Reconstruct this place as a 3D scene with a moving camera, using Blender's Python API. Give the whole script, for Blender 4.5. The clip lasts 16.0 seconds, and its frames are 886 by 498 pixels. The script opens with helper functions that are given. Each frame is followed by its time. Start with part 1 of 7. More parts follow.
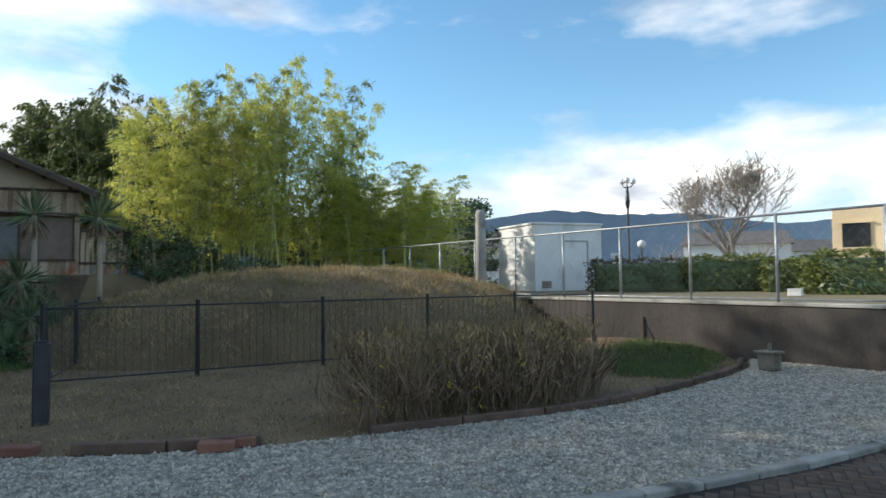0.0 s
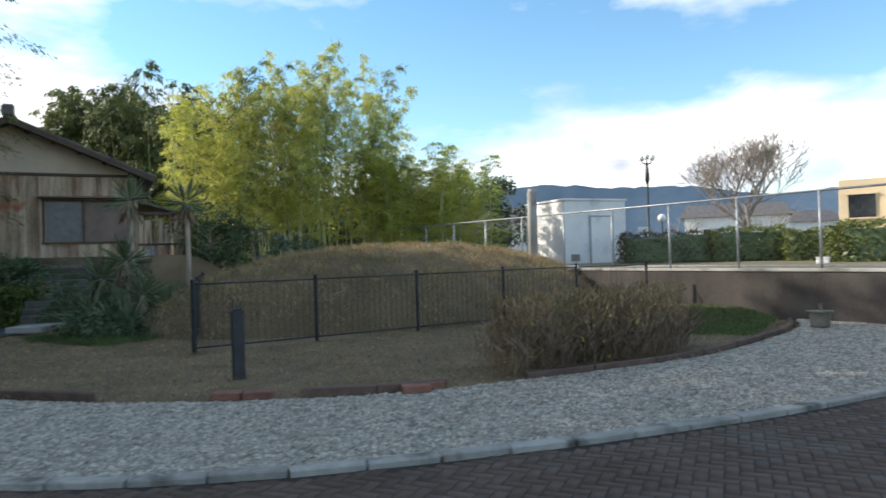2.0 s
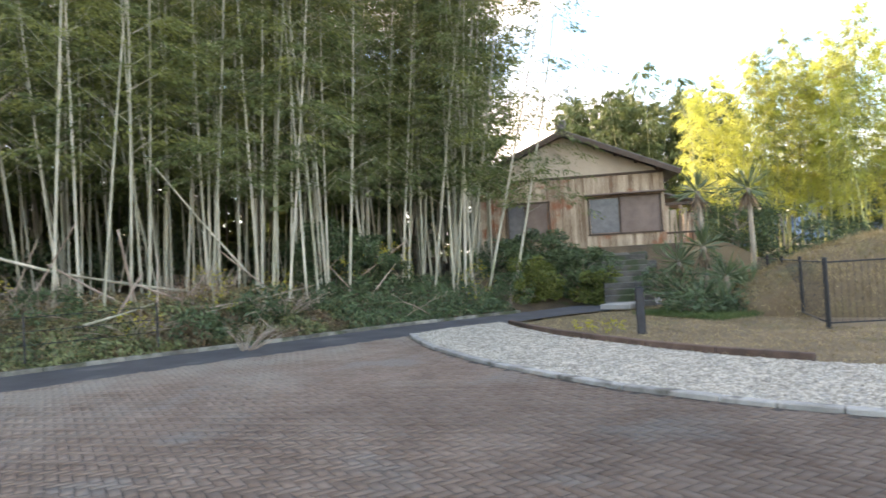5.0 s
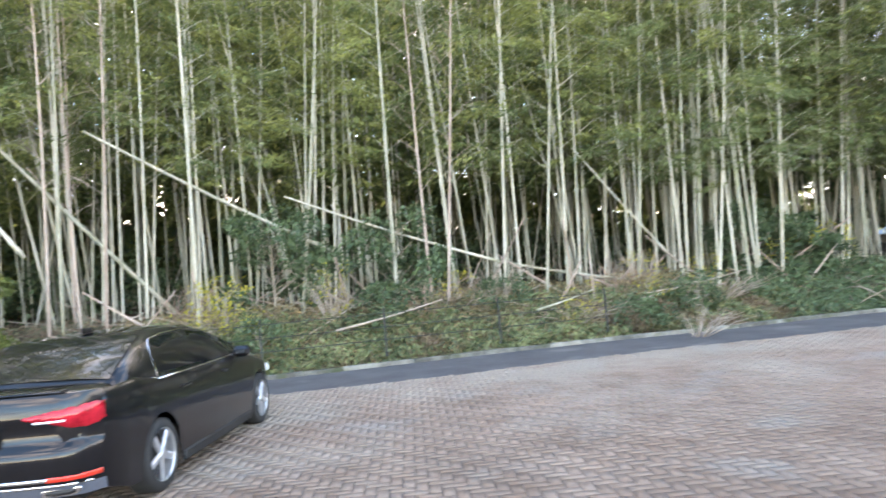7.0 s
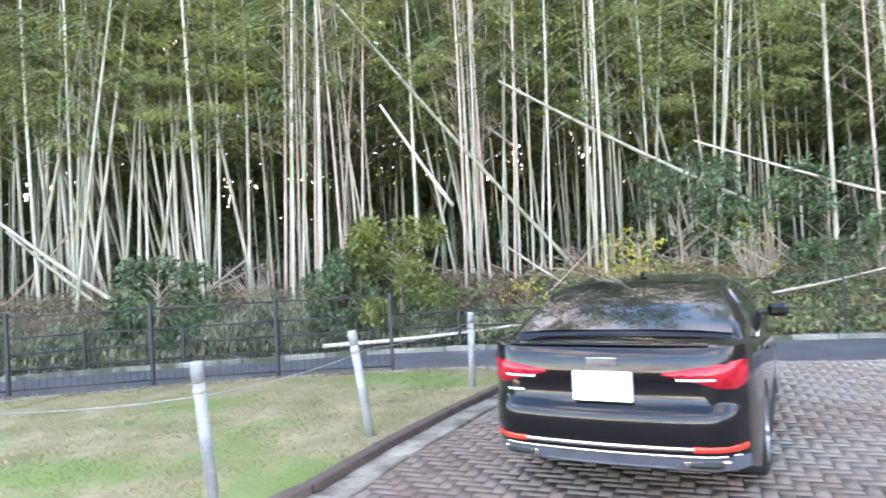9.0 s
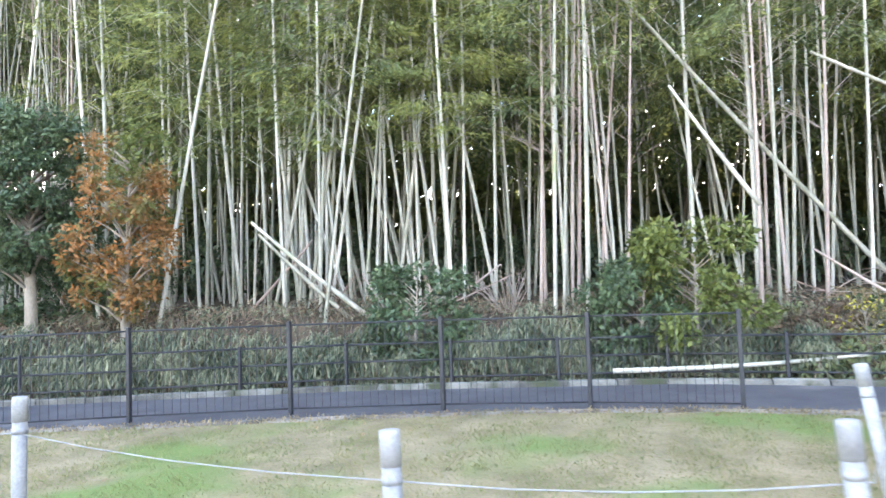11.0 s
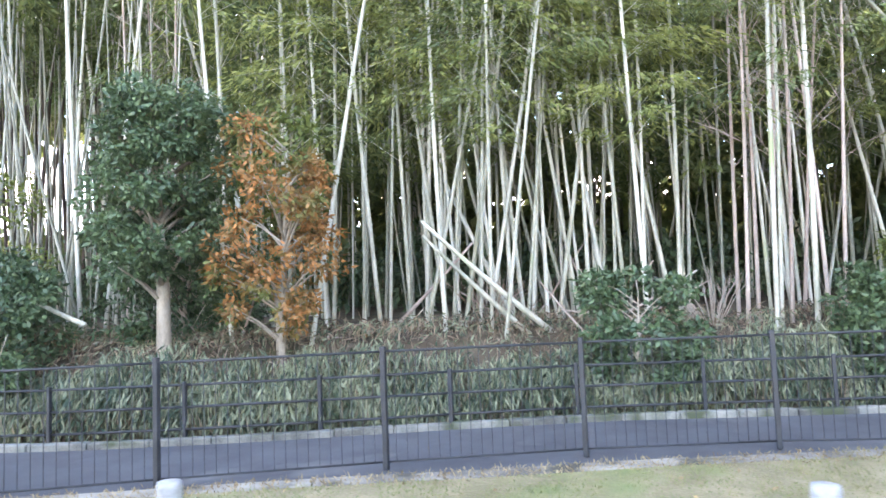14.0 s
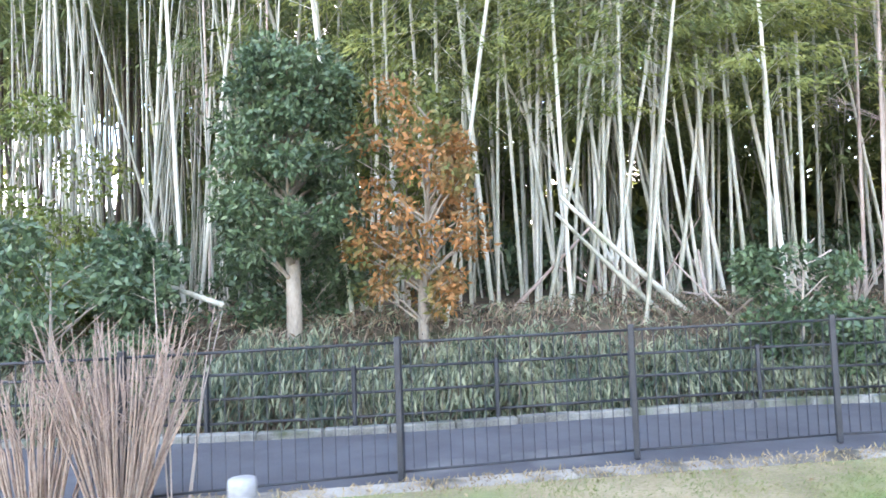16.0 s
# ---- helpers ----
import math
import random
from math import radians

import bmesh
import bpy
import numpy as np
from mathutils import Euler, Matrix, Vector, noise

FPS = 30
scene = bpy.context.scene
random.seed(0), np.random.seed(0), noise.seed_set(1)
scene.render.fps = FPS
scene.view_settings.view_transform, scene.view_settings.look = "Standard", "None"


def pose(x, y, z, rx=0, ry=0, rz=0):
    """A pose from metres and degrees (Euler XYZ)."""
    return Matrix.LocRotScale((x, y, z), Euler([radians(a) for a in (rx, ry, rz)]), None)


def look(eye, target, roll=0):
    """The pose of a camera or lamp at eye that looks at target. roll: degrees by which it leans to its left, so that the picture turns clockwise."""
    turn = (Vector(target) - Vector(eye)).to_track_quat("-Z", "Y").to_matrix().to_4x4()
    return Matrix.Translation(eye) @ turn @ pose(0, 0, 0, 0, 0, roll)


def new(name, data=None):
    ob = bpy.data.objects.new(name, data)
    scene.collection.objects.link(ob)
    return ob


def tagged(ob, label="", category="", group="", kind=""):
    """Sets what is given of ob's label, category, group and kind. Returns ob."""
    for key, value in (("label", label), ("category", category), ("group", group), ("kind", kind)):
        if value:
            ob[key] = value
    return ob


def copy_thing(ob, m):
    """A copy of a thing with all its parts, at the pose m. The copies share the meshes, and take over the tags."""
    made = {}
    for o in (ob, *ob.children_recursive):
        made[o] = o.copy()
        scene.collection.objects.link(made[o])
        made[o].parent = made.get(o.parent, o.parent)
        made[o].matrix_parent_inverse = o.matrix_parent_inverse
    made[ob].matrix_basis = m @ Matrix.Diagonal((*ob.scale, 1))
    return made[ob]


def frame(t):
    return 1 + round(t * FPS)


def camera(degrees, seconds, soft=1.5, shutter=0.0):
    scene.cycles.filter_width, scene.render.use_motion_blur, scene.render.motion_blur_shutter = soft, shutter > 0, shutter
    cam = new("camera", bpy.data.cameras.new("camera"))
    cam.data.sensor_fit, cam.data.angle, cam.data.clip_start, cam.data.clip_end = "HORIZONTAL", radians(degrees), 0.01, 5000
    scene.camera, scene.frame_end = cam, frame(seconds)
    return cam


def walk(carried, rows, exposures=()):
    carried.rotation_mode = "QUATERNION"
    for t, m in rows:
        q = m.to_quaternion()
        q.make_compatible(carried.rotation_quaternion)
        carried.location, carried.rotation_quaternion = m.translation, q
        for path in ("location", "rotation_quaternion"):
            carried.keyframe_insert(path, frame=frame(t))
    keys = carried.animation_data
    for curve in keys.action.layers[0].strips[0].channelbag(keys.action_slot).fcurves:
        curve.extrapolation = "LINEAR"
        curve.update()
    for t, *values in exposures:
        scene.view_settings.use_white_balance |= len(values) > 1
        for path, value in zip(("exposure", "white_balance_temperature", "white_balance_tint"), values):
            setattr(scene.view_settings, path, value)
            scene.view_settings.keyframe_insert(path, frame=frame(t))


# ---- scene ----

# ---- camera ----
cam = camera(66.87, 16.0, shutter=0.35)
PATH = [
    (0.0, pose(1.056, 3.856, 1.655, 92.52, 0.66, 11.82)),
    (0.5, pose(0.643, 3.398, 1.666, 92.96, 1.48, 8.43)),
    (1.0, pose(0.300, 2.892, 1.648, 92.20, 1.52, 8.72)),
    (1.5, pose(-0.129, 2.489, 1.663, 91.19, 1.47, 6.89)),
    (2.0, pose(-0.522, 2.002, 1.659, 90.47, 1.62, 11.10)),
    (2.5, pose(-0.941, 1.591, 1.668, 89.79, 2.02, 15.48)),
    (3.0, pose(-1.293, 1.057, 1.659, 89.91, 2.12, 22.64)),
    (3.5, pose(-1.718, 0.631, 1.667, 89.76, 2.15, 27.47)),
    (4.0, pose(-2.143, 0.055, 1.646, 90.23, 1.97, 35.08)),
    (4.2, pose(-2.323, -0.100, 1.618, 90.40, 2.30, 37.87)),
    (6.3, pose(-3.668, -2.218, 1.679, 93.62, 3.84, 64.07)),
    (6.5, pose(-3.842, -2.412, 1.662, 93.96, 3.88, 67.53)),
    (7.0, pose(-4.308, -2.871, 1.669, 92.57, 4.84, 74.94)),
    (7.5, pose(-4.751, -3.351, 1.696, 91.46, 4.31, 82.43)),
    (8.0, pose(-5.060, -3.912, 1.663, 90.34, 3.66, 89.52)),
    (8.5, pose(-5.326, -4.560, 1.686, 90.45, 2.94, 96.72)),
    (9.0, pose(-5.626, -5.226, 1.671, 91.00, 3.02, 100.07)),
    (9.5, pose(-5.892, -5.964, 1.647, 91.45, 2.91, 104.77)),
    (10.0, pose(-6.199, -6.633, 1.617, 91.92, 2.01, 110.06)),
    (10.2, pose(-6.309, -6.897, 1.621, 92.07, 1.92, 112.17)),
    (12.3, pose(-7.447, -9.989, 1.667, 94.14, 2.15, 112.85)),
    (12.5, pose(-7.410, -10.257, 1.655, 94.25, 2.40, 113.86)),
    (13.0, pose(-7.365, -10.894, 1.647, 94.46, 2.13, 116.57)),
    (13.5, pose(-7.267, -11.542, 1.663, 94.30, 2.29, 114.58)),
    (14.0, pose(-7.192, -12.211, 1.682, 94.19, 2.21, 110.63)),
    (14.5, pose(-7.055, -12.934, 1.659, 94.66, 2.36, 110.20)),
    (15.0, pose(-7.010, -13.597, 1.650, 94.53, 2.67, 110.16)),
    (15.5, pose(-6.918, -14.260, 1.668, 94.38, 2.35, 109.51)),
    (16.0, pose(-6.919, -14.866, 1.633, 93.21, 2.20, 108.39)),
]
EXPOSURES = [(0.0, 0.02, 6700, 9), (2.0, 0.29, 6850, 12), (3.0, 0.64, 7300, 18), (4.2, 1.36, 8350, 23), (6.3, 2.68, 8100, 23), (8.5, 3.04, 7650, 26), (14.5, 3.14, 7200, 29), (16.0, 3.2, 7200, 29)]
walk(cam, PATH, exposures=EXPOSURES)

# ---- world and sun ----
SUN_TO = Vector((-0.87, 0.05, 0.475)).normalized()
elev = math.asin(SUN_TO.z)
world = bpy.data.worlds.new("sky")
world.use_nodes = True
scene.world = world
wn, wl = world.node_tree.nodes, world.node_tree.links
wn.clear()
sky = wn.new("ShaderNodeTexSky")
sky.sky_type, sky.sun_disc = "NISHITA", False
sky.sun_elevation, sky.sun_rotation = elev, math.atan2(SUN_TO.x, SUN_TO.y)
sky.air_density, sky.dust_density, sky.ozone_density = 1.0, 0.0, 3.0
wc = wn.new("ShaderNodeTexCoord")
wm = wn.new("ShaderNodeMapping")
wm.inputs["Scale"].default_value = (1.0, 1.0, 2.6)
wm.inputs["Location"].default_value = (1.35, 0.6, 0.3)
n1 = wn.new("ShaderNodeTexNoise")
n1.inputs["Scale"].default_value, n1.inputs["Detail"].default_value, n1.inputs["Roughness"].default_value = 2.3, 7.0, 0.55
ramp = wn.new("ShaderNodeValToRGB")
ramp.color_ramp.elements[0].position, ramp.color_ramp.elements[1].position = 0.50, 0.70
n2 = wn.new("ShaderNodeTexNoise")
n2.inputs["Scale"].default_value, n2.inputs["Detail"].default_value = 5.0, 5.0
cr = wn.new("ShaderNodeValToRGB")
cr.color_ramp.elements[0].position, cr.color_ramp.elements[1].position = 0.38, 0.60
cr.color_ramp.elements[0].color, cr.color_ramp.elements[1].color = (3.4, 4.1, 5.2, 1), (9.6, 9.7, 9.7, 1)
mix = wn.new("ShaderNodeMix")
mix.data_type = "RGBA"
bg = wn.new("ShaderNodeBackground")
bg.inputs["Strength"].default_value = 0.14
wo = wn.new("ShaderNodeOutputWorld")
wl.new(wc.outputs["Generated"], wm.inputs["Vector"])
wl.new(wm.outputs["Vector"], n1.inputs["Vector"])
wl.new(wm.outputs["Vector"], n2.inputs["Vector"])
# more cloud low over the hills and high up, a clear belt between
sx = wn.new("ShaderNodeSeparateXYZ")
lay = wn.new("ShaderNodeValToRGB")
le = lay.color_ramp.elements
le[0].position, le[1].position = 0.02, 0.20
le[0].color, le[1].color = (0.56, 0.56, 0.56, 1), (0.475, 0.475, 0.475, 1)
for pos, v in ((0.13, 0.57), (0.25, 0.41), (0.30, 0.47), (0.36, 0.60), (0.7, 0.5)):
    e_ = le.new(pos)
    e_.color = (v, v, v, 1)
sm = wn.new("ShaderNodeMath")
sm.operation = "ADD"
s2 = wn.new("ShaderNodeMath")
s2.operation, s2.inputs[1].default_value = "SUBTRACT", 0.5
wl.new(wc.outputs["Generated"], sx.inputs[0])
wl.new(sx.outputs["Z"], lay.inputs["Fac"])
wl.new(lay.outputs["Color"], sm.inputs[0])
wl.new(n1.outputs["Fac"], sm.inputs[1])
wl.new(sm.outputs[0], s2.inputs[0])
# a bank of cloud gathers towards the west
sw = wn.new("ShaderNodeMapRange")
sw.inputs["From Min"].default_value, sw.inputs["From Max"].default_value = -0.32, -0.62
sw.inputs["To Min"].default_value, sw.inputs["To Max"].default_value = 0.0, 0.13
s3 = wn.new("ShaderNodeMath")
s3.operation = "ADD"
wl.new(sx.outputs["X"], sw.inputs["Value"])
wl.new(s2.outputs[0], s3.inputs[0])
wl.new(sw.outputs["Result"], s3.inputs[1])
wl.new(s3.outputs[0], ramp.inputs["Fac"])
wl.new(n2.outputs["Fac"], cr.inputs["Fac"])
wl.new(ramp.outputs["Color"], mix.inputs["Factor"])
hs = wn.new("ShaderNodeHueSaturation")
hs.inputs["Hue"].default_value, hs.inputs["Saturation"].default_value, hs.inputs["Value"].default_value = 0.489, 1.11, 1.48
wl.new(sky.outputs["Color"], hs.inputs["Color"])
wl.new(hs.outputs["Color"], mix.inputs["A"])
wl.new(cr.outputs["Color"], mix.inputs["B"])
wl.new(mix.outputs["Result"], bg.inputs["Color"])
wl.new(bg.outputs["Background"], wo.inputs["Surface"])
sun = new("sun", bpy.data.lights.new("sun", "SUN"))
sun.data.energy, sun.data.angle, sun.data.color = 5.0, radians(0.5), (1.0, 0.93, 0.82)
sun.matrix_world = look(tuple(SUN_TO * 60), (0, 0, 0))


# ---- materials ----
def material(name, c1, c2, rough=0.8, scale=6.0, fine=60.0, bump=0.3, metal=0.0, spots=None, spec=0.5, grain=(1, 1, 1), jitter=0.0, island=0.0, bdist=0.01, trans=0.0):
    """A two-tone surface with coarse stains, fine grain and relief; jitter varies it object by object, island piece by piece."""
    m = bpy.data.materials.new(name)
    m.use_nodes = True
    n, l = m.node_tree.nodes, m.node_tree.links
    b = n["Principled BSDF"]
    b.inputs["Roughness"].default_value, b.inputs["Metallic"].default_value = rough, metal
    b.inputs["Specular IOR Level"].default_value = spec
    g = n.new("ShaderNodeNewGeometry")
    mp = n.new("ShaderNodeMapping")
    mp.inputs["Scale"].default_value = grain
    l.new(g.outputs["Position"], mp.inputs["Vector"])
    a = n.new("ShaderNodeTexNoise")
    a.inputs["Scale"].default_value, a.inputs["Detail"].default_value, a.inputs["Roughness"].default_value = scale, 5.0, 0.6
    f = n.new("ShaderNodeTexNoise")
    f.inputs["Scale"].default_value, f.inputs["Detail"].default_value = fine, 3.0
    l.new(mp.outputs["Vector"], a.inputs["Vector"])
    l.new(mp.outputs["Vector"], f.inputs["Vector"])
    add = n.new("ShaderNodeMath")
    add.operation = "MULTIPLY_ADD"
    l.new(f.outputs["Fac"], add.inputs[0])
    add.inputs[1].default_value = 0.45
    l.new(a.outputs["Fac"], add.inputs[2])
    r = n.new("ShaderNodeMapRange")
    r.inputs["From Min"].default_value, r.inputs["From Max"].default_value = 0.5, 0.95
    l.new(add.outputs[0], r.inputs["Value"])
    fac = r.outputs["Result"]
    if jitter or island:
        src = n.new("ShaderNodeObjectInfo").outputs["Random"] if jitter else g.outputs["Random Per Island"]
        j = n.new("ShaderNodeMath")
        j.operation = "MULTIPLY_ADD"
        l.new(src, j.inputs[0])
        j.inputs[1].default_value = jitter or island
        l.new(fac, j.inputs[2])
        k = n.new("ShaderNodeMath")
        k.operation, k.use_clamp = "SUBTRACT", True
        l.new(j.outputs[0], k.inputs[0])
        k.inputs[1].default_value = (jitter or island) / 2
        fac = k.outputs[0]
    x = n.new("ShaderNodeMix")
    x.data_type = "RGBA"
    x.inputs["A"].default_value, x.inputs["B"].default_value = (*c1, 1), (*c2, 1)
    l.new(fac, x.inputs["Factor"])
    col = x.outputs["Result"]
    if spots:
        s = n.new("ShaderNodeTexNoise")
        s.inputs["Scale"].default_value, s.inputs["Detail"].default_value = spots[1], 4.0
        l.new(g.outputs["Position"], s.inputs["Vector"])
        sr = n.new("ShaderNodeMapRange")
        sr.inputs["From Min"].default_value, sr.inputs["From Max"].default_value = spots[2], spots[2] + 0.12
        l.new(s.outputs["Fac"], sr.inputs["Value"])
        y = n.new("ShaderNodeMix")
        y.data_type = "RGBA"
        l.new(sr.outputs["Result"], y.inputs["Factor"])
        l.new(col, y.inputs["A"])
        y.inputs["B"].default_value = (*spots[0], 1)
        col = y.outputs["Result"]
    l.new(col, b.inputs["Base Color"])
    if bump:
        u = n.new("ShaderNodeBump")
        u.inputs["Strength"].default_value, u.inputs["Distance"].default_value = bump, bdist
        l.new(add.outputs[0], u.inputs["Height"])
        l.new(u.outputs["Normal"], b.inputs["Normal"])
    if trans:
        t = n.new("ShaderNodeBsdfTranslucent")
        l.new(col, t.inputs["Color"])
        ms = n.new("ShaderNodeMixShader")
        ms.inputs["Fac"].default_value = trans
        l.new(b.outputs["BSDF"], ms.inputs[1])
        l.new(t.outputs["BSDF"], ms.inputs[2])
        l.new(ms.outputs["Shader"], n["Material Output"].inputs["Surface"])
    return m


M = {}
M["litter"] = material("leaf_litter", (0.045, 0.032, 0.02), (0.16, 0.115, 0.07), 0.95, 1.5, 40, 0.8, bdist=0.03, spots=((0.05, 0.075, 0.025), 0.9, 0.56))
M["drygrass"] = material("dry_grass_ground", (0.11, 0.076, 0.042), (0.21, 0.152, 0.086), 0.95, 0.8, 45, 0.7, bdist=0.03, spots=((0.11, 0.098, 0.043), 0.5, 0.58))
M["lawn"] = material("lawn_ground", (0.16, 0.135, 0.06), (0.35, 0.275, 0.16), 0.95, 1.6, 40, 0.8, bdist=0.02, spots=((0.14, 0.20, 0.05), 0.5, 0.5))
M["field"] = material("far_field", (0.12, 0.11, 0.06), (0.22, 0.18, 0.11), 0.95, 0.15, 8, 0.4, bdist=0.05)
M["brick"] = material("paver_brick", (0.19, 0.132, 0.10), (0.30, 0.228, 0.182), 0.86, 1.2, 120, 0.35, island=0.45, bdist=0.003, spots=((0.27, 0.235, 0.205), 0.7, 0.57), spec=0.3)
M["brick_one"] = material("paver_brick_single", (0.19, 0.132, 0.10), (0.30, 0.228, 0.182), 0.86, 1.2, 120, 0.35, jitter=0.45, bdist=0.003, spots=((0.27, 0.235, 0.205), 0.7, 0.57), spec=0.3)


def dim_east(m, x0, x1, low):
    """Puts dimmer light into the paving colour to the east, none towards the lane, with a ragged change."""
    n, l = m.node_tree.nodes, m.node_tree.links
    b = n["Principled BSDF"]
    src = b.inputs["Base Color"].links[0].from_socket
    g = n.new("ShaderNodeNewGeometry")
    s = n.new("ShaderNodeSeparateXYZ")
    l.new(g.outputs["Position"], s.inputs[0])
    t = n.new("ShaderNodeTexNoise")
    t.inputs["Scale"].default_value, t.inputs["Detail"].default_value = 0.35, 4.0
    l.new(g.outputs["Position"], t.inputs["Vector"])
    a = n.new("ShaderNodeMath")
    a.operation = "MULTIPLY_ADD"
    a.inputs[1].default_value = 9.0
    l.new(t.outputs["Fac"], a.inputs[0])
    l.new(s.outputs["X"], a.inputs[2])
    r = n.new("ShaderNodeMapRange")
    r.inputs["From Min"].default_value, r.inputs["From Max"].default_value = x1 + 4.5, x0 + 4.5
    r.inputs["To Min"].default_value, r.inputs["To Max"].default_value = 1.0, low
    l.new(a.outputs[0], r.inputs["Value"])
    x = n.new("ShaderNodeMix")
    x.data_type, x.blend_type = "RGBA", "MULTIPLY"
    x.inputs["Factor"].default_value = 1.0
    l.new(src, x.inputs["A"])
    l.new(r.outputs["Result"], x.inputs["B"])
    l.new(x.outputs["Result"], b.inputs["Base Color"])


M["bed"] = material("paver_joint_sand", (0.05, 0.042, 0.036), (0.105, 0.09, 0.077), 0.95, 3, 150, 0.4)


def sanded(m):
    """Drifts of pale sand over the paving, thicker towards the lane."""
    n, l = m.node_tree.nodes, m.node_tree.links
    b = n["Principled BSDF"]
    src = b.inputs["Base Color"].links[0].from_socket
    g = n.new("ShaderNodeNewGeometry")
    s = n.new("ShaderNodeSeparateXYZ")
    l.new(g.outputs["Position"], s.inputs[0])
    t = n.new("ShaderNodeTexNoise")
    t.inputs["Scale"].default_value, t.inputs["Detail"].default_value, t.inputs["Roughness"].default_value = 0.42, 6.0, 0.62
    l.new(g.outputs["Position"], t.inputs["Vector"])
    w = n.new("ShaderNodeMapRange")
    w.inputs["From Min"].default_value, w.inputs["From Max"].default_value = -8.0, -14.5
    w.inputs["To Min"].default_value, w.inputs["To Max"].default_value = -0.15, 0.13
    l.new(s.outputs["X"], w.inputs["Value"])
    a = n.new("ShaderNodeMath")
    a.operation = "ADD"
    l.new(t.outputs["Fac"], a.inputs[0])
    l.new(w.outputs["Result"], a.inputs[1])
    r = n.new("ShaderNodeMapRange")
    r.inputs["From Min"].default_value, r.inputs["From Max"].default_value = 0.50, 0.68
    r.inputs["To Max"].default_value = 0.72
    l.new(a.outputs[0], r.inputs["Value"])
    x = n.new("ShaderNodeMix")
    x.data_type = "RGBA"
    l.new(r.outputs["Result"], x.inputs["Factor"])
    l.new(src, x.inputs["A"])
    x.inputs["B"].default_value = (0.30, 0.265, 0.22, 1)
    l.new(x.outputs["Result"], b.inputs["Base Color"])


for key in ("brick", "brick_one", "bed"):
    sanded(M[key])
    # eastern paving darkened in its colour in place of dimmer light
    dim_east(M[key], -4.0, -14.5, 0.42)
M["asphalt"] = material("asphalt", (0.05, 0.05, 0.055), (0.10, 0.10, 0.105), 0.85, 1.2, 160, 0.5, bdist=0.004, spots=((0.14, 0.135, 0.13), 0.8, 0.6))
M["gravel"] = material("gravel_stone", (0.20, 0.178, 0.14), (0.64, 0.585, 0.48), 0.85, 8, 90, 0.3, island=0.9)
M["gravelbed"] = material("gravel_bed", (0.17, 0.16, 0.14), (0.48, 0.455, 0.40), 0.9, 14, 110, 1.0, bdist=0.02)
M["kerb"] = material("kerb_concrete", (0.20, 0.195, 0.18), (0.40, 0.39, 0.36), 0.85, 3, 90, 0.4, jitter=0.5, bdist=0.004, spots=((0.10, 0.095, 0.08), 2.4, 0.55))
M["concrete"] = material("aged_concrete", (0.26, 0.25, 0.23), (0.45, 0.44, 0.41), 0.9, 1.2, 60, 0.4, bdist=0.005, spots=((0.15, 0.145, 0.13), 0.9, 0.55))
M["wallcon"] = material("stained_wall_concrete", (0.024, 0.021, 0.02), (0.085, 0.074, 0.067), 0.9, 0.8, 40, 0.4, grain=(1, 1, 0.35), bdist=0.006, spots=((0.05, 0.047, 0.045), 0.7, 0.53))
M["mosscon"] = material("mossy_concrete", (0.13, 0.11, 0.085), (0.38, 0.34, 0.27), 0.9, 2.2, 60, 0.5, jitter=0.5, bdist=0.006, spots=((0.09, 0.075, 0.05), 1.9, 0.5))
M["bankkerb"] = material("bank_kerb_stone", (0.08, 0.077, 0.064), (0.27, 0.26, 0.22), 0.9, 2.6, 60, 0.6, jitter=0.8, bdist=0.01, spots=((0.06, 0.07, 0.035), 1.6, 0.5))
M["edging"] = material("edging_timber", (0.07, 0.045, 0.035), (0.17, 0.105, 0.08), 0.85, 4, 70, 0.5, jitter=0.5, bdist=0.005)
M["redbrick"] = material("red_brick", (0.15, 0.065, 0.046), (0.28, 0.13, 0.09), 0.85, 5, 90, 0.5, jitter=0.5, bdist=0.004)
M["blacksteel"] = material("black_painted_steel", (0.015, 0.016, 0.018), (0.04, 0.042, 0.046), 0.5, 6, 80, 0.1, metal=0.2)
M["dark_post"] = material("dark_bollard_paint", (0.012, 0.013, 0.016), (0.035, 0.036, 0.042), 0.6, 5, 60, 0.2)
M["galv"] = material("galvanised_steel", (0.22, 0.235, 0.25), (0.42, 0.44, 0.46), 0.5, 5, 60, 0.1, metal=0.55)
M["oldpipe"] = material("weathered_pipe", (0.19, 0.195, 0.195), (0.38, 0.385, 0.375), 0.6, 5, 60, 0.15, metal=0.2, jitter=0.4, spots=((0.42, 0.43, 0.43), 3.0, 0.62))
M["whitepaint"] = material("white_render", (0.66, 0.67, 0.68), (0.82, 0.82, 0.82), 0.7, 0.8, 40, 0.15, spots=((0.55, 0.56, 0.57), 0.9, 0.60))
M["cream"] = material("cream_wall", (0.74, 0.57, 0.36), (0.84, 0.68, 0.46), 0.8, 0.7, 30, 0.1)
M["stucco"] = material("beige_stucco", (0.44, 0.37, 0.29), (0.60, 0.52, 0.42), 0.9, 0.9, 50, 0.3, spots=((0.28, 0.23, 0.19), 0.8, 0.6))
M["plank"] = material("weathered_plank", (0.20, 0.135, 0.09), (0.58, 0.475, 0.36), 0.85, 1.6, 20, 0.5, grain=(3, 3, 0.5), jitter=0.7, bdist=0.006, spots=((0.30, 0.11, 0.055), 1.2, 0.55))
M["shutter"] = material("brown_shutter", (0.14, 0.10, 0.085), (0.23, 0.17, 0.145), 0.6, 2, 30, 0.2)
M["darkwood"] = material("dark_wood", (0.05, 0.035, 0.028), (0.12, 0.085, 0.065), 0.8, 3, 40, 0.4)
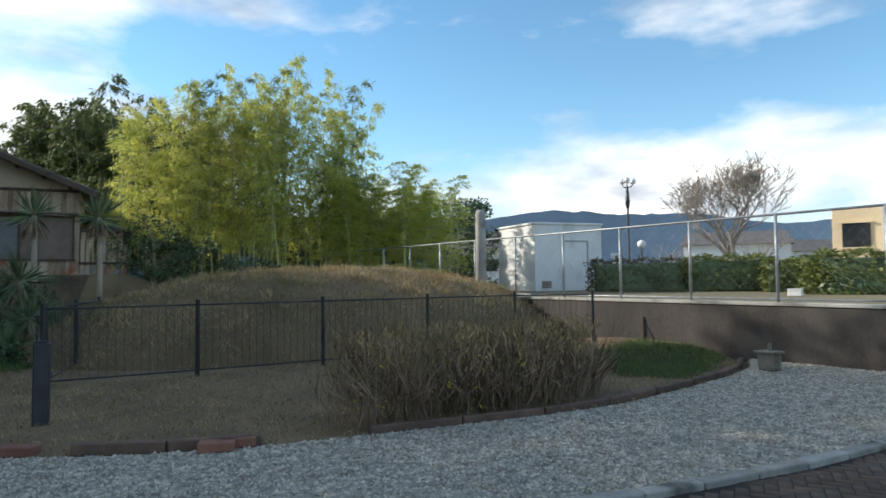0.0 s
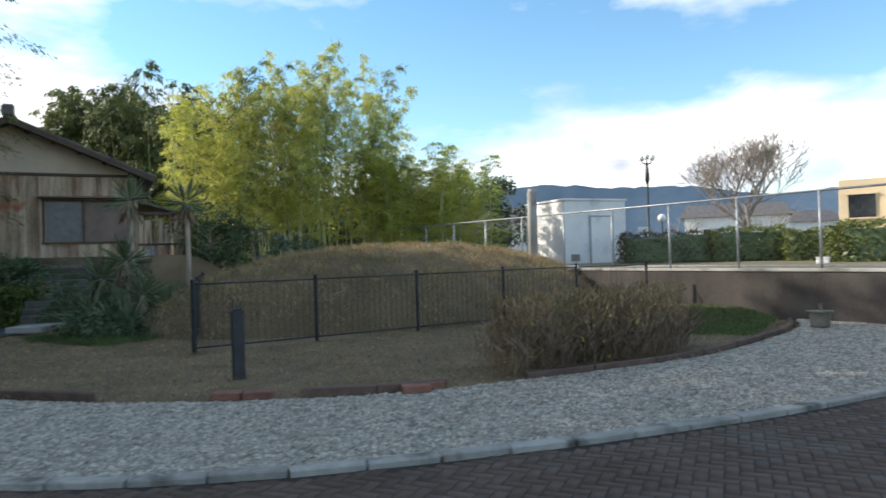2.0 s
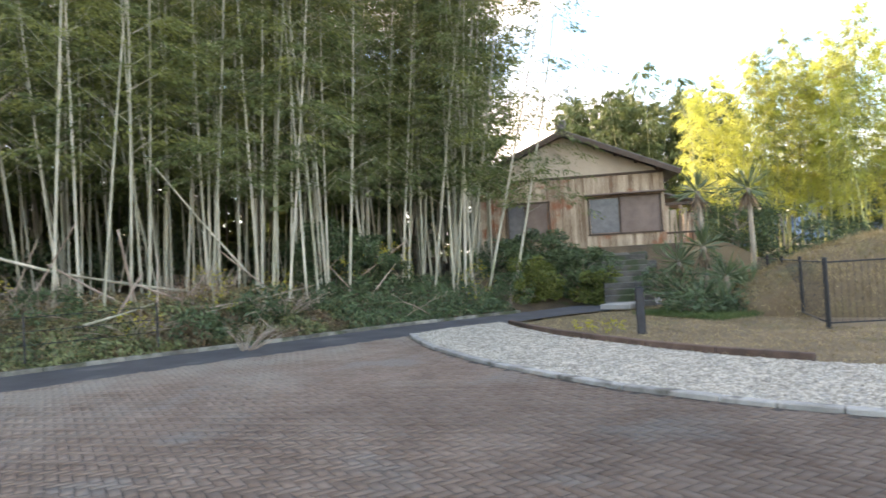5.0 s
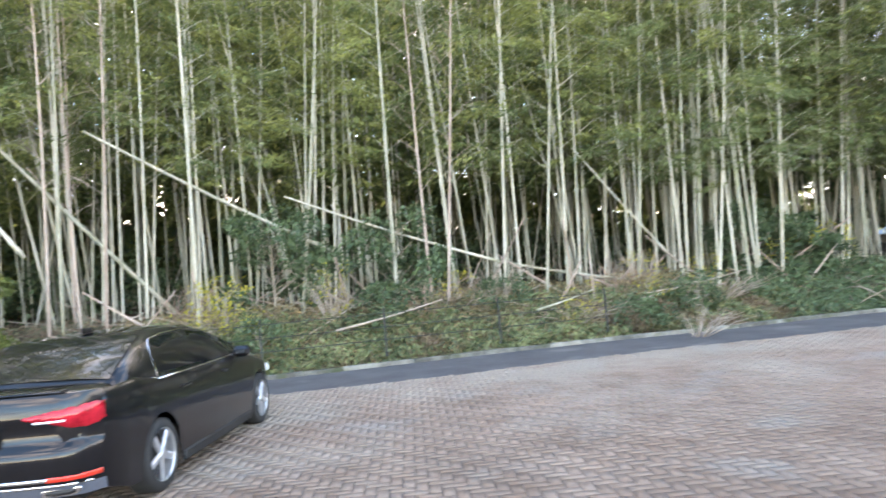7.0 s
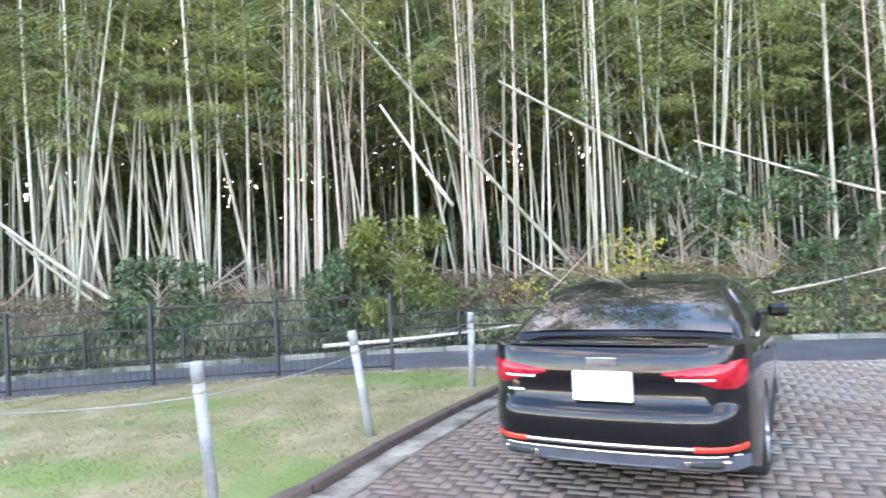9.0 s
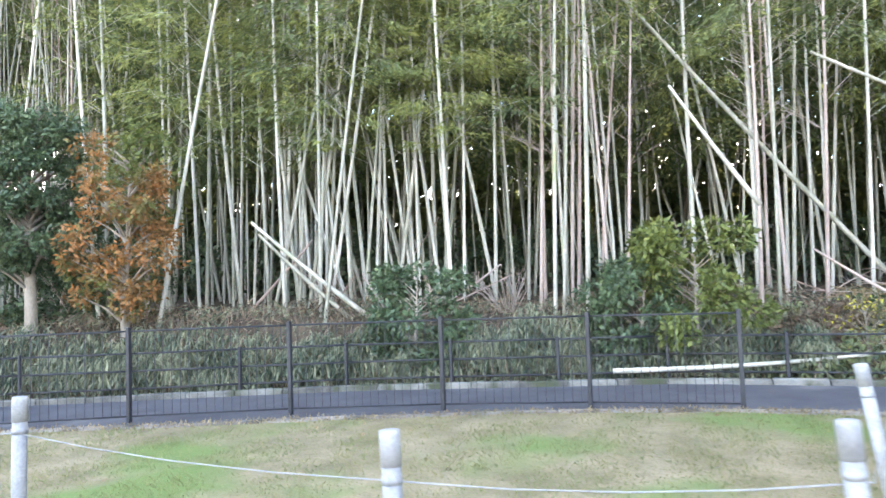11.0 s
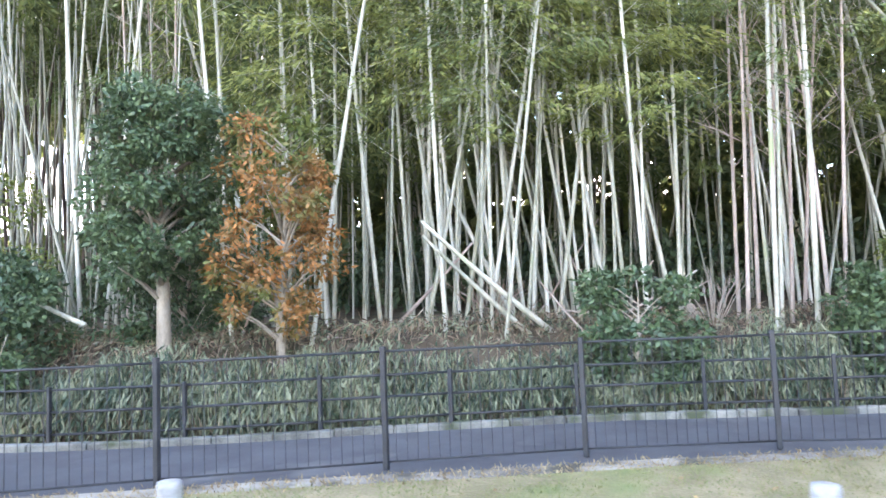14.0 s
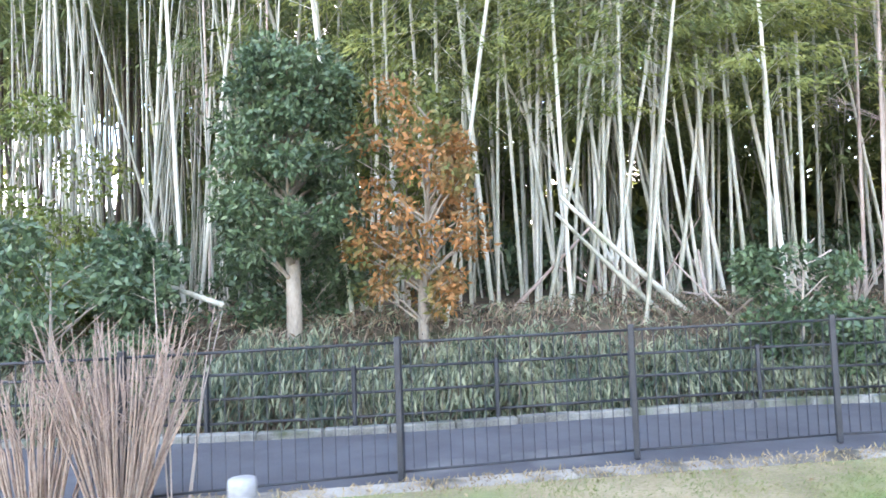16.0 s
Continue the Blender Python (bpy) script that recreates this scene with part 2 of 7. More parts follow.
M["rooftile"] = material("roof_tile", (0.07, 0.065, 0.065), (0.16, 0.15, 0.145), 0.7, 2, 40, 0.4)
M["darkstone"] = material("mossy_wall_stone", (0.045, 0.043, 0.038), (0.15, 0.14, 0.12), 0.9, 3, 50, 0.7, jitter=0.6, bdist=0.012, spots=((0.045, 0.06, 0.028), 1.5, 0.5))
M["culm"] = material("bamboo_culm", (0.24, 0.235, 0.165), (0.57, 0.535, 0.44), 0.55, 2.5, 30, 0.15, grain=(1, 1, 0.4), jitter=0.7, spots=((0.30, 0.34, 0.17), 0.8, 0.64))
# darker copy of the culm, deep shade of the inner grove put into its colour
M["culm_far"] = material("bamboo_culm_shaded", (0.12, 0.12, 0.08), (0.46, 0.44, 0.36), 0.6, 2.0, 30, 0.1, grain=(1, 1, 0.4), island=0.7)
M["culm_green"] = material("green_culm", (0.30, 0.36, 0.12), (0.52, 0.52, 0.26), 0.55, 2.0, 30, 0.1, jitter=0.6)
M["twig"] = material("bare_twig", (0.26, 0.20, 0.16), (0.46, 0.38, 0.31), 0.8, 4, 40, 0.2)
M["redtwig"] = material("reddish_stem", (0.20, 0.13, 0.095), (0.42, 0.31, 0.24), 0.75, 5, 40, 0.2, island=0.5)
M["bleaf"] = material("bamboo_leaf", (0.11, 0.15, 0.045), (0.40, 0.42, 0.13), 0.55, 1.1, 2.5, 0, island=0.3, trans=0.4)
# darker copy of the bamboo leaf that carries shade of the grove in its colour
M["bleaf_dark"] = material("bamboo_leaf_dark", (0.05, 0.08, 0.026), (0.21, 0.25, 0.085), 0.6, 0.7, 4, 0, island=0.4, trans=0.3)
# brighter leaf copy: the sunlit glow of the stand is put into its colour
M["bleaf_gold"] = material("bamboo_leaf_sunlit_tone", (0.38, 0.45, 0.085), (0.74, 0.72, 0.20), 0.55, 0.35, 6, 0, island=0.6, trans=0.6, spots=((0.34, 0.25, 0.07), 0.55, 0.62))
M["leaf"] = material("broad_leaf", (0.035, 0.07, 0.03), (0.12, 0.18, 0.08), 0.45, 1.0, 8, 0, island=0.8, trans=0.15)
M["leaf_olive"] = material("olive_leaf", (0.07, 0.10, 0.02), (0.19, 0.22, 0.05), 0.55, 1.0, 8, 0, island=0.8, trans=0.25)
M["leaf_orange"] = material("autumn_leaf", (0.17, 0.11, 0.04), (0.50, 0.22, 0.07), 0.6, 1.6, 8, 0, island=0.8, trans=0.3, spots=((0.15, 0.17, 0.05), 1.3, 0.5))
M["leaf_yellow"] = material("yellow_leaf", (0.36, 0.32, 0.03), (0.62, 0.54, 0.08), 0.6, 1.6, 8, 0, island=0.6, trans=0.3)
M["ivy"] = material("bank_leaf", (0.045, 0.075, 0.03), (0.25, 0.28, 0.12), 0.5, 1.3, 8, 0, island=1.0, trans=0.2, spots=((0.17, 0.115, 0.07), 0.85, 0.5))
M["dead_culm"] = material("dead_bamboo_culm", (0.27, 0.195, 0.155), (0.52, 0.42, 0.35), 0.65, 2.0, 30, 0.15, grain=(1, 1, 0.4), jitter=0.6)
M["sasa"] = material("dwarf_bamboo_leaf", (0.035, 0.065, 0.034), (0.31, 0.32, 0.19), 0.6, 1.2, 8, 0, island=1.0, trans=0.2)
# brownish leaf of the thin hedge, darkened to hold the shade on that end
M["hedge_brown"] = material("shaded_hedge_leaf", (0.045, 0.04, 0.022), (0.13, 0.11, 0.05), 0.7, 1.0, 8, 0, island=0.8, trans=0.15)
M["yucca"] = material("yucca_blade", (0.05, 0.085, 0.04), (0.16, 0.21, 0.10), 0.5, 2, 10, 0, island=0.7, trans=0.1)
M["straw"] = material("straw_blade", (0.19, 0.128, 0.062), (0.45, 0.335, 0.18), 0.85, 1.0, 8, 0, island=0.9, trans=0.2, spots=((0.17, 0.16, 0.065), 0.9, 0.56))
M["moundgrass"] = material("mound_grass_blade", (0.19, 0.135, 0.065), (0.51, 0.40, 0.22), 0.85, 1.3, 8, 0, island=0.9, trans=0.25, spots=((0.20, 0.175, 0.075), 1.1, 0.56))
M["weed"] = material("dead_weed", (0.09, 0.056, 0.036), (0.38, 0.28, 0.19), 0.9, 1.2, 8, 0, island=1.0, trans=0.15)
M["grassblade"] = material("grass_blade", (0.17, 0.22, 0.07), (0.34, 0.30, 0.15), 0.7, 0.6, 8, 0, island=0.5, trans=0.5)
M["greengrass"] = material("green_grass_blade", (0.05, 0.10, 0.03), (0.14, 0.19, 0.06), 0.7, 1.0, 8, 0, island=0.8, trans=0.3)
M["bark"] = material("bark", (0.20, 0.16, 0.12), (0.42, 0.36, 0.28), 0.9, 4, 40, 0.6, grain=(1, 1, 0.4), bdist=0.01)
M["greybark"] = material("grey_bark", (0.22, 0.19, 0.165), (0.42, 0.37, 0.325), 0.9, 4, 40, 0.5, bdist=0.01)
# the blue is distance haze put into the colour of the ridge
M["mountain"] = material("haze_blue_mountain", (0.07, 0.115, 0.17), (0.105, 0.155, 0.215), 1.0, 0.004, 0.03, 0, spec=0.0)
M["darkglass"] = material("dark_window", (0.02, 0.025, 0.03), (0.05, 0.055, 0.06), 0.08, 1, 10, 0)
M["paleglass"] = material("pale_glazing", (0.42, 0.48, 0.47), (0.62, 0.66, 0.64), 0.15, 0.5, 6, 0)
M["globe"] = material("white_globe", (0.8, 0.8, 0.8), (0.88, 0.88, 0.88), 0.25, 1, 10, 0)
M["carpaint"] = material("black_car_paint", (0.004, 0.004, 0.005), (0.007, 0.007, 0.009), 0.3, 3, 30, 0, spec=0.1)
M["carpaint"].node_tree.nodes["Principled BSDF"].inputs["Coat Weight"].default_value = 1.0
M["carpaint"].node_tree.nodes["Principled BSDF"].inputs["Coat Roughness"].default_value = 0.03
M["carpaint"].node_tree.nodes["Principled BSDF"].inputs["Coat IOR"].default_value = 1.42
M["carglass"] = material("tinted_car_glass", (0.006, 0.008, 0.008), (0.010, 0.012, 0.012), 0.03, 3, 30, 0, spec=0.35)
M["chrome"] = material("chrome", (0.75, 0.76, 0.78), (0.85, 0.86, 0.88), 0.12, 3, 30, 0, metal=1.0)
M["alloy"] = material("alloy_rim", (0.55, 0.57, 0.6), (0.72, 0.73, 0.75), 0.28, 5, 40, 0, metal=0.8)
M["tyre"] = material("tyre_rubber", (0.012, 0.012, 0.012), (0.03, 0.03, 0.03), 0.85, 6, 80, 0.3)
M["taillight"] = material("red_tail_lens", (0.26, 0.004, 0.012), (0.56, 0.02, 0.035), 0.08, 14, 60, 0)
M["reflector"] = material("red_reflector", (0.62, 0.03, 0.02), (0.75, 0.06, 0.03), 0.2, 5, 30, 0)
M["plate"] = material("white_plate", (0.80, 0.80, 0.79), (0.86, 0.86, 0.85), 0.5, 5, 30, 0)
M["plastic"] = material("grey_bumper_plastic", (0.06, 0.068, 0.085), (0.11, 0.12, 0.145), 0.28, 5, 60, 0)
M["blackplastic"] = material("black_plastic", (0.008, 0.008, 0.008), (0.02, 0.02, 0.02), 0.6, 5, 60, 0)


# ---- building helpers ----
def link(name, me, mats=(), parent=None, smooth=False):
    ob = new(name, me)
    for m in (mats if isinstance(mats, (list, tuple)) else [mats]):
        me.materials.append(m)
    if smooth:
        me.polygons.foreach_set("use_smooth", [True] * len(me.polygons))
    if parent is not None:
        ob.parent = parent
    return ob


def part(name, bm, mat, parent=None, label="", smooth=False):
    """Links a bmesh as one mesh object."""
    me = bpy.data.meshes.new(name)
    bm.to_mesh(me)
    bm.free()
    ob = link(name, me, mat, parent, smooth)
    if label:
        tagged(ob, label)
    return ob


def raw(name, verts, faces, mat, parent=None, smooth=False):
    me = bpy.data.meshes.new(name)
    me.from_pydata([tuple(map(float, v)) for v in verts], [], [tuple(map(int, f)) for f in faces])
    me.update()
    return link(name, me, mat, parent, smooth)


def quads(name, V, mat, parent=None):
    """One mesh of separate quads; V is (n, 4, 3)."""
    V = np.asarray(V, dtype=np.float32)
    n = len(V)
    me = bpy.data.meshes.new(name)
    me.vertices.add(4 * n)
    me.vertices.foreach_set("co", V.reshape(-1))
    me.loops.add(4 * n)
    me.loops.foreach_set("vertex_index", np.arange(4 * n, dtype=np.int32))
    me.polygons.add(n)
    me.polygons.foreach_set("loop_start", np.arange(0, 4 * n, 4, dtype=np.int32))
    me.update(calc_edges=True)
    return link(name, me, mat, parent)


def box(bm, c, s, rz=0.0, bevel=0.0, m=None):
    """A box of size s centred on c, turned by rz degrees, with bevelled edges, in a bmesh."""
    b = bmesh.new()
    bmesh.ops.create_cube(b, size=1)
    bmesh.ops.scale(b, vec=s, verts=b.verts)
    if bevel:
        bmesh.ops.bevel(b, geom=b.edges[:], offset=bevel, segments=1, affect="EDGES")
    mm = Matrix.Translation(c) @ Matrix.Rotation(radians(rz), 4, "Z")
    if m is not None:
        mm = m @ mm
    bmesh.ops.transform(b, matrix=mm, verts=b.verts)
    me = bpy.data.meshes.new("tmp")
    b.to_mesh(me)
    b.free()
    bm.from_mesh(me)
    bpy.data.meshes.remove(me)
    return bm


def boxed(c, s, rz=0.0, bevel=0.0, m=None):
    return box(bmesh.new(), c, s, rz, bevel, m)


def tube_data(pts, radii, sides=6, cap=True):
    """Vertices and faces of a tapered tube along a line of points."""
    pts = [Vector(p) for p in pts]
    verts, faces = [], []
    for i, p in enumerate(pts):
        d = (pts[min(i + 1, len(pts) - 1)] - pts[max(i - 1, 0)]).normalized()
        u = d.cross(Vector((0.3, 1, 0.1)) if abs(d.y) < 0.9 else Vector((1, 0, 0))).normalized()
        v = d.cross(u)
        for k in range(sides):
            a = 2 * math.pi * k / sides
            verts.append(p + (u * math.cos(a) + v * math.sin(a)) * radii[i])
    for i in range(len(pts) - 1):
        for k in range(sides):
            a, b = i * sides + k, i * sides + (k + 1) % sides
            faces.append((a, b, b + sides, a + sides))
    if cap:
        faces.append(tuple(range(sides))[::-1])
        faces.append(tuple(range((len(pts) - 1) * sides, len(pts) * sides)))
    return verts, faces


class Pile:
    """Collects vertices and faces for one joined mesh."""

    def __init__(self):
        self.v, self.f = [], []

    def add(self, data):
        o = len(self.v)
        self.v += data[0]
        self.f += [tuple(i + o for i in f) for f in data[1]]
        return self

    def link(self, name, mat, parent=None, smooth=True):
        return raw(name, self.v, self.f, mat, parent, smooth)


def tube(name, pts, radii, mat, parent=None, sides=8, smooth=True):
    if not isinstance(radii, (list, tuple)):
        radii = [radii] * len(pts)
    return Pile().add(tube_data(pts, radii, sides)).link(name, mat, parent, smooth)


def base_of(name, x, y, z=0.0, rz=0.0):
    e = new(name)
    e.empty_display_size = 0.2
    e.matrix_basis = pose(x, y, z, 0, 0, rz)
    return e


def blades(centers, dirs, length, width, rng, fold=0.0):
    """Diamond leaf quads: base, side, tip, side."""
    c, d = np.asarray(centers, float), np.asarray(dirs, float)
    d = d / np.maximum(np.linalg.norm(d, axis=1), 1e-6)[:, None]
    r = rng.normal(size=d.shape)
    s = np.cross(d, r)
    s /= np.maximum(np.linalg.norm(s, axis=1), 1e-6)[:, None]
    n = np.cross(s, d)
    L = np.asarray(length)[:, None] if np.ndim(length) else length
    W = np.asarray(width)[:, None] if np.ndim(width) else width
    mid = c + d * L * 0.45 + n * L * fold
    return np.stack([c, mid - s * W / 2, c + d * L, mid + s * W / 2], 1)


def smooth01(v, a, b):
    t = np.clip((v - a) / (b - a), 0, 1)
    return t * t * (3 - 2 * t)


def resample(line, step):
    line = np.array(line, float)
    d = np.r_[0, np.cumsum(np.linalg.norm(np.diff(line, axis=0), axis=1))]
    n = max(1, int(round(d[-1] / step)))
    s = np.linspace(0, d[-1], n + 1)
    return np.stack([np.interp(s, d, line[:, k]) for k in range(line.shape[1])], 1)


def inside(poly, x, y):
    """Whether points lie in a polygon (arrays)."""
    x, y = np.asarray(x, float), np.asarray(y, float)
    r = np.zeros(x.shape, bool)
    n = len(poly)
    for i in range(n):
        (x1, y1), (x2, y2) = poly[i], poly[(i + 1) % n]
        if y1 == y2:
            continue
        c = ((y1 > y) != (y2 > y)) & (x < (x2 - x1) * (y - y1) / (y2 - y1) + x1)
        r ^= c
    return r


def scatter(poly, n, rng):
    """n random places in a polygon."""
    p = np.array(poly)
    lo, hi = p.min(0), p.max(0)
    out = np.zeros((0, 2))
    while len(out) < n:
        q = rng.uniform(lo, hi, (2 * n, 2))
        out = np.r_[out, q[inside(poly, q[:, 0], q[:, 1])]]
    return out[:n]


# ---- plan ----
KERB = [(-15.05, 9.35), (-14.2, 8.75), (-12.8, 7.95), (-10.5, 7.0), (-8.8, 6.55), (-7.4, 6.25), (-5.8, 6.2), (-4.6, 6.34), (-3.6, 6.55), (-2.6, 6.88), (-1.6, 7.35), (-0.6, 7.87), (0.37, 8.45), (1.25, 9.0), (2.15, 9.67), (2.8, 10.15), (3.6, 10.85), (4.3, 11.6), (5.2, 12.7), (6.3, 13.9), (7.4, 14.9)]
EDGE = [(-14.2, 11.8), (-13.6, 11.35), (-11.4, 10.2), (-9.4, 9.53), (-8.4, 9.22), (-7.2, 9.0), (-6.1, 8.95), (-4.6, 9.1), (-3.1, 9.5), (-2.1, 10.0), (-1.2, 10.6), (-0.45, 11.15), (0.5, 11.85), (1.5, 12.75), (2.35, 13.95), (3.3, 15.4), (3.9, 16.6), (4.1, 17.6)]
LANE_FAR = [(-10.5, -30), (-12.0, -25), (-12.7, -22.24), (-13.4, -19.7), (-14.3, -17.6), (-15.4, -15.5), (-16.4, -13.4), (-17.3, -10.5), (-17.9, -8.7), (-18.1, -5.5), (-18.1, -2.5), (-18.1, 0.8), (-17.9, 4.6), (-17.5, 7.5), (-17.5, 10.0), (-17.2, 12.0), (-16.6, 15.0), (-16.2, 18.0), (-15.2, 19.6)]
LANE_NEAR = [(-8.9, -27.5), (-10.2, -22.5), (-11.1, -19.5), (-11.9, -17.7), (-12.8, -15.9), (-13.5, -14.3), (-14.3, -12.6), (-15.2, -10.4), (-15.8, -8.2), (-15.9, -6.4), (-15.95, -3.0), (-15.6, 0.3), (-15.6, 2.5), (-15.5, 4.9), (-15.2, 7.0), (-15.1, 9.3), (-15.2, 10.5), (-14.8, 12.4), (-14.5, 15.0), (-13.9, 17.2), (-13.6, 18.4)]
LAWN = [(-15.1, -5.72), (-13.0, -6.46), (-11.4, -6.92), (-10.2, -7.2), (-9.1, -7.66), (-8.55, -8.6), (-8.5, -12.0), (-8.1, -16.0), (-7.4, -20.0), (-8.6, -25.5), (-9.8, -22.4), (-10.75, -19.5), (-11.55, -17.6), (-12.45, -15.75), (-13.15, -14.15), (-13.95, -12.45), (-14.85, -10.3), (-15.4, -8.1), (-15.5, -6.4)]
MOUND_C, MOUND_A, MOUND_B, MOUND_T = (-5.35, 20.66), 7.35, 4.25, radians(43.8)
WALL_P, WALL_D = Vector((4.5, 17.65)), Vector((0.722, -0.692))
WALL_N = Vector((0.692, 0.722))
TERRACE = 1.08
HOUSE_C, HOUSE_D = Vector((-20.3, 22.7)), Vector((0.79, 0.61)).normalized()
HOUSE_N = Vector((HOUSE_D.y, -HOUSE_D.x))


def lane_d(x, y):
    f = np.array(LANE_FAR)
    return np.interp(y, f[:, 1], f[:, 0]) - x


def mound_r(x, y):
    dx, dy = x - MOUND_C[0], y - MOUND_C[1]
    u, v = dx * math.cos(MOUND_T) + dy * math.sin(MOUND_T), -dx * math.sin(MOUND_T) + dy * math.cos(MOUND_T)
    return np.sqrt((u / MOUND_A) ** 2 + (v / MOUND_B) ** 2)


def ground_z(x, y):
    """The height of the ground sheet."""
    x, y = np.asarray(x, float), np.asarray(y, float)
    d = np.where(y > 19.6, -2 + 0 * x, lane_d(x, y))
    z = -0.07 + 1.12 * smooth01(d, 0.35, 2.8) + 0.04 * np.clip(d - 2.8, 0, 12)
    s = -((x - HOUSE_C.x) * HOUSE_N.x + (y - HOUSE_C.y) * HOUSE_N.y)
    a = (x - HOUSE_C.x) * HOUSE_D.x + (y - HOUSE_C.y) * HOUSE_D.y
    z = np.maximum(z, -0.07 + 2.0 * smooth01(s, -2.7, -1.9) * (1 - smooth01(a, 5.5, 9.5)) * smooth01(a, -14, -9))
    z = np.maximum(z, -0.07 + 1.1 * smooth01(y, 25, 29))
    e = (x - WALL_P.x) * WALL_N.x + (y - WALL_P.y) * WALL_N.y
    z = np.maximum(z, -0.07 + (TERRACE + 0.06) * smooth01(e, 0.9, 1.5))
    z = np.maximum(z, -0.07 + 0.3 * smooth01(-e, 3.2, 0.4) * (e < 0.9) * smooth01(x, 0.2, 1.6) * (1 - smooth01(x, 3.0, 4.2)))
    z = np.maximum(z, -0.07 + 0.09 * inside(EDGE + [(-0.5, 22.2), (-8, 29), (-13, 24), (-13.4, 18)], x, y))
    return z + 0.03 * np.sin(x * 1.3 + 0.5 * y) * np.sin(y * 0.9) * smooth01(d, 1.0, 3.0)


# ---- ground ----
def axis_steps(lo, hi, step):
    far = [60, 90, 150, 300, 700, 1500, 3000]
    return np.r_[[-f for f in far[::-1] if -f < lo - 5], np.arange(lo, hi + 0.01, step), [f for f in far if f > hi + 5]]


def build_ground():
    X, Y = axis_steps(-42, 26, 0.6), axis_steps(-36, 46, 0.6)
    gx, gy = np.meshgrid(X, Y)
    gz = ground_z(gx, gy)
    nx, ny = len(X), len(Y)
    idx = np.arange(nx * ny).reshape(ny, nx)
    faces = np.stack([idx[:-1, :-1], idx[:-1, 1:], idx[1:, 1:], idx[1:, :-1]], -1).reshape(-1, 4)
    ob = raw("ground", np.stack([gx, gy, gz], -1).reshape(-1, 3), faces, [M["litter"], M["drygrass"], M["field"]], None, True)
    cx, cy = (gx[:-1, :-1] + gx[1:, 1:]).ravel() / 2, (gy[:-1, :-1] + gy[1:, 1:]).ravel() / 2
    e = (cx - WALL_P.x) * WALL_N.x + (cy - WALL_P.y) * WALL_N.y
    forest = (lane_d(cx, cy) > 0.1) & (cy < 30)
    mi = np.where(forest, 0, 1)
    mi = np.where((e > 0.5) | (np.abs(cx) > 45) | (np.abs(cy) > 45), 2, mi)
    ob.data.polygons.foreach_set("material_index", mi.astype(np.int32))
    return tagged(ob, "bare earth and dry grass ground with leaf litter", "ground", kind="structure")


ground = build_ground()


def sheet(name, poly, z, mat, label, category, kind="structure"):
    bm = bmesh.new()
    bm.faces.new([bm.verts.new((x, y, z)) for x, y in poly])
    bmesh.ops.triangulate(bm, faces=bm.faces[:])
    bmesh.ops.recalc_face_normals(bm, faces=bm.faces[:])
    if sum(f.normal.z for f in bm.faces) < 0:
        bmesh.ops.reverse_faces(bm, faces=bm.faces[:])
    return tagged(part(name, bm, mat), label, category, kind=kind)


PAVED = [p for p in KERB] + [(7.6, 13), (6.0, 4), (3.0, -27), (-7.2, -27)] + [(-7.3, -20.0), (-8.0, -16.0), (-8.4, -12.0), (-8.45, -8.6), (-9.0, -7.4), (-10.2, -6.88), (-11.4, -6.6), (-13.0, -6.12), (-15.1, -5.4), (-15.92, -5.35)] + [p for p in LANE_NEAR if -6 < p[1] < 9.3]
pavement = sheet("pavement", PAVED, -0.004, M["bed"], "worn reddish-grey herringbone brick paving", "paving")
road = sheet("road", LANE_NEAR + LANE_FAR[::-1], -0.012, M["asphalt"], "narrow dark asphalt lane along the bamboo", "road")
apron = sheet("apron", [(-15.0, -5.62), (-15.12, -6.0), (-15.5, -7.2), (-15.97, -7.2), (-15.97, -5.1), (-15.3, -5.15)], 0.002, M["mosscon"], "stained concrete apron where the lawn meets the lane", "paving")
gravel_bed = sheet("gravel_bed", KERB + [(6.9, 15.3), (4.2, 17.85)] + EDGE[::-1] + [(-14.8, 12.2), (-15.15, 10.5)], 0.03, M["gravelbed"], "curved strip of pale crushed gravel", "gravel")
lawn = sheet("lawn", LAWN, 0.035, M["lawn"], "patchy green and straw-coloured lawn", "lawn")


# ---- kerbs and edging ----
def build_kerb(line, name, label, width, height, step, mat, z0=-0.02):
    ob = tagged(new(name), label, "kerb", kind="structure")
    rng = np.random.default_rng(3)
    pts = resample(line, step)
    mesh = None
    for a, b in zip(pts[:-1], pts[1:]):
        L = np.linalg.norm(b - a)
        if mesh is None:
            k = part("kerb_stone", boxed((0, 0, 0), (step - 0.012, width, height), 0, 0.012), mat, ob)
            mesh = k.data
        else:
            k = new("kerb_stone", mesh)
            k.parent = ob
        c = (a + b) / 2
        k.matrix_basis = pose(c[0], c[1], z0 + height / 2 + rng.uniform(-0.006, 0.006), 0, 0, math.degrees(math.atan2(b[1] - a[1], b[0] - a[0]))) @ Matrix.Diagonal((L / step, 1, 1, 1))
    return ob


build_kerb(KERB, "kerb", "weathered grey concrete kerb between paving and gravel", 0.14, 0.075, 0.6, M["kerb"])
build_kerb([(-15.1, -5.53), (-13.0, -6.24), (-11.4, -6.72), (-10.2, -7.0), (-9.05, -7.5), (-8.4, -8.6), (-8.35, -12.0), (-7.95, -16.0), (-7.25, -20.0)], "kerb", "stained concrete edging strip beside the lawn", 0.27, 0.05, 1.0, M["mosscon"], -0.03)
build_kerb(LANE_FAR[2:-2], "kerb", "low mossy concrete kerb at the foot of the bamboo bank", 0.15, 0.14, 0.75, M["bankkerb"], -0.07)
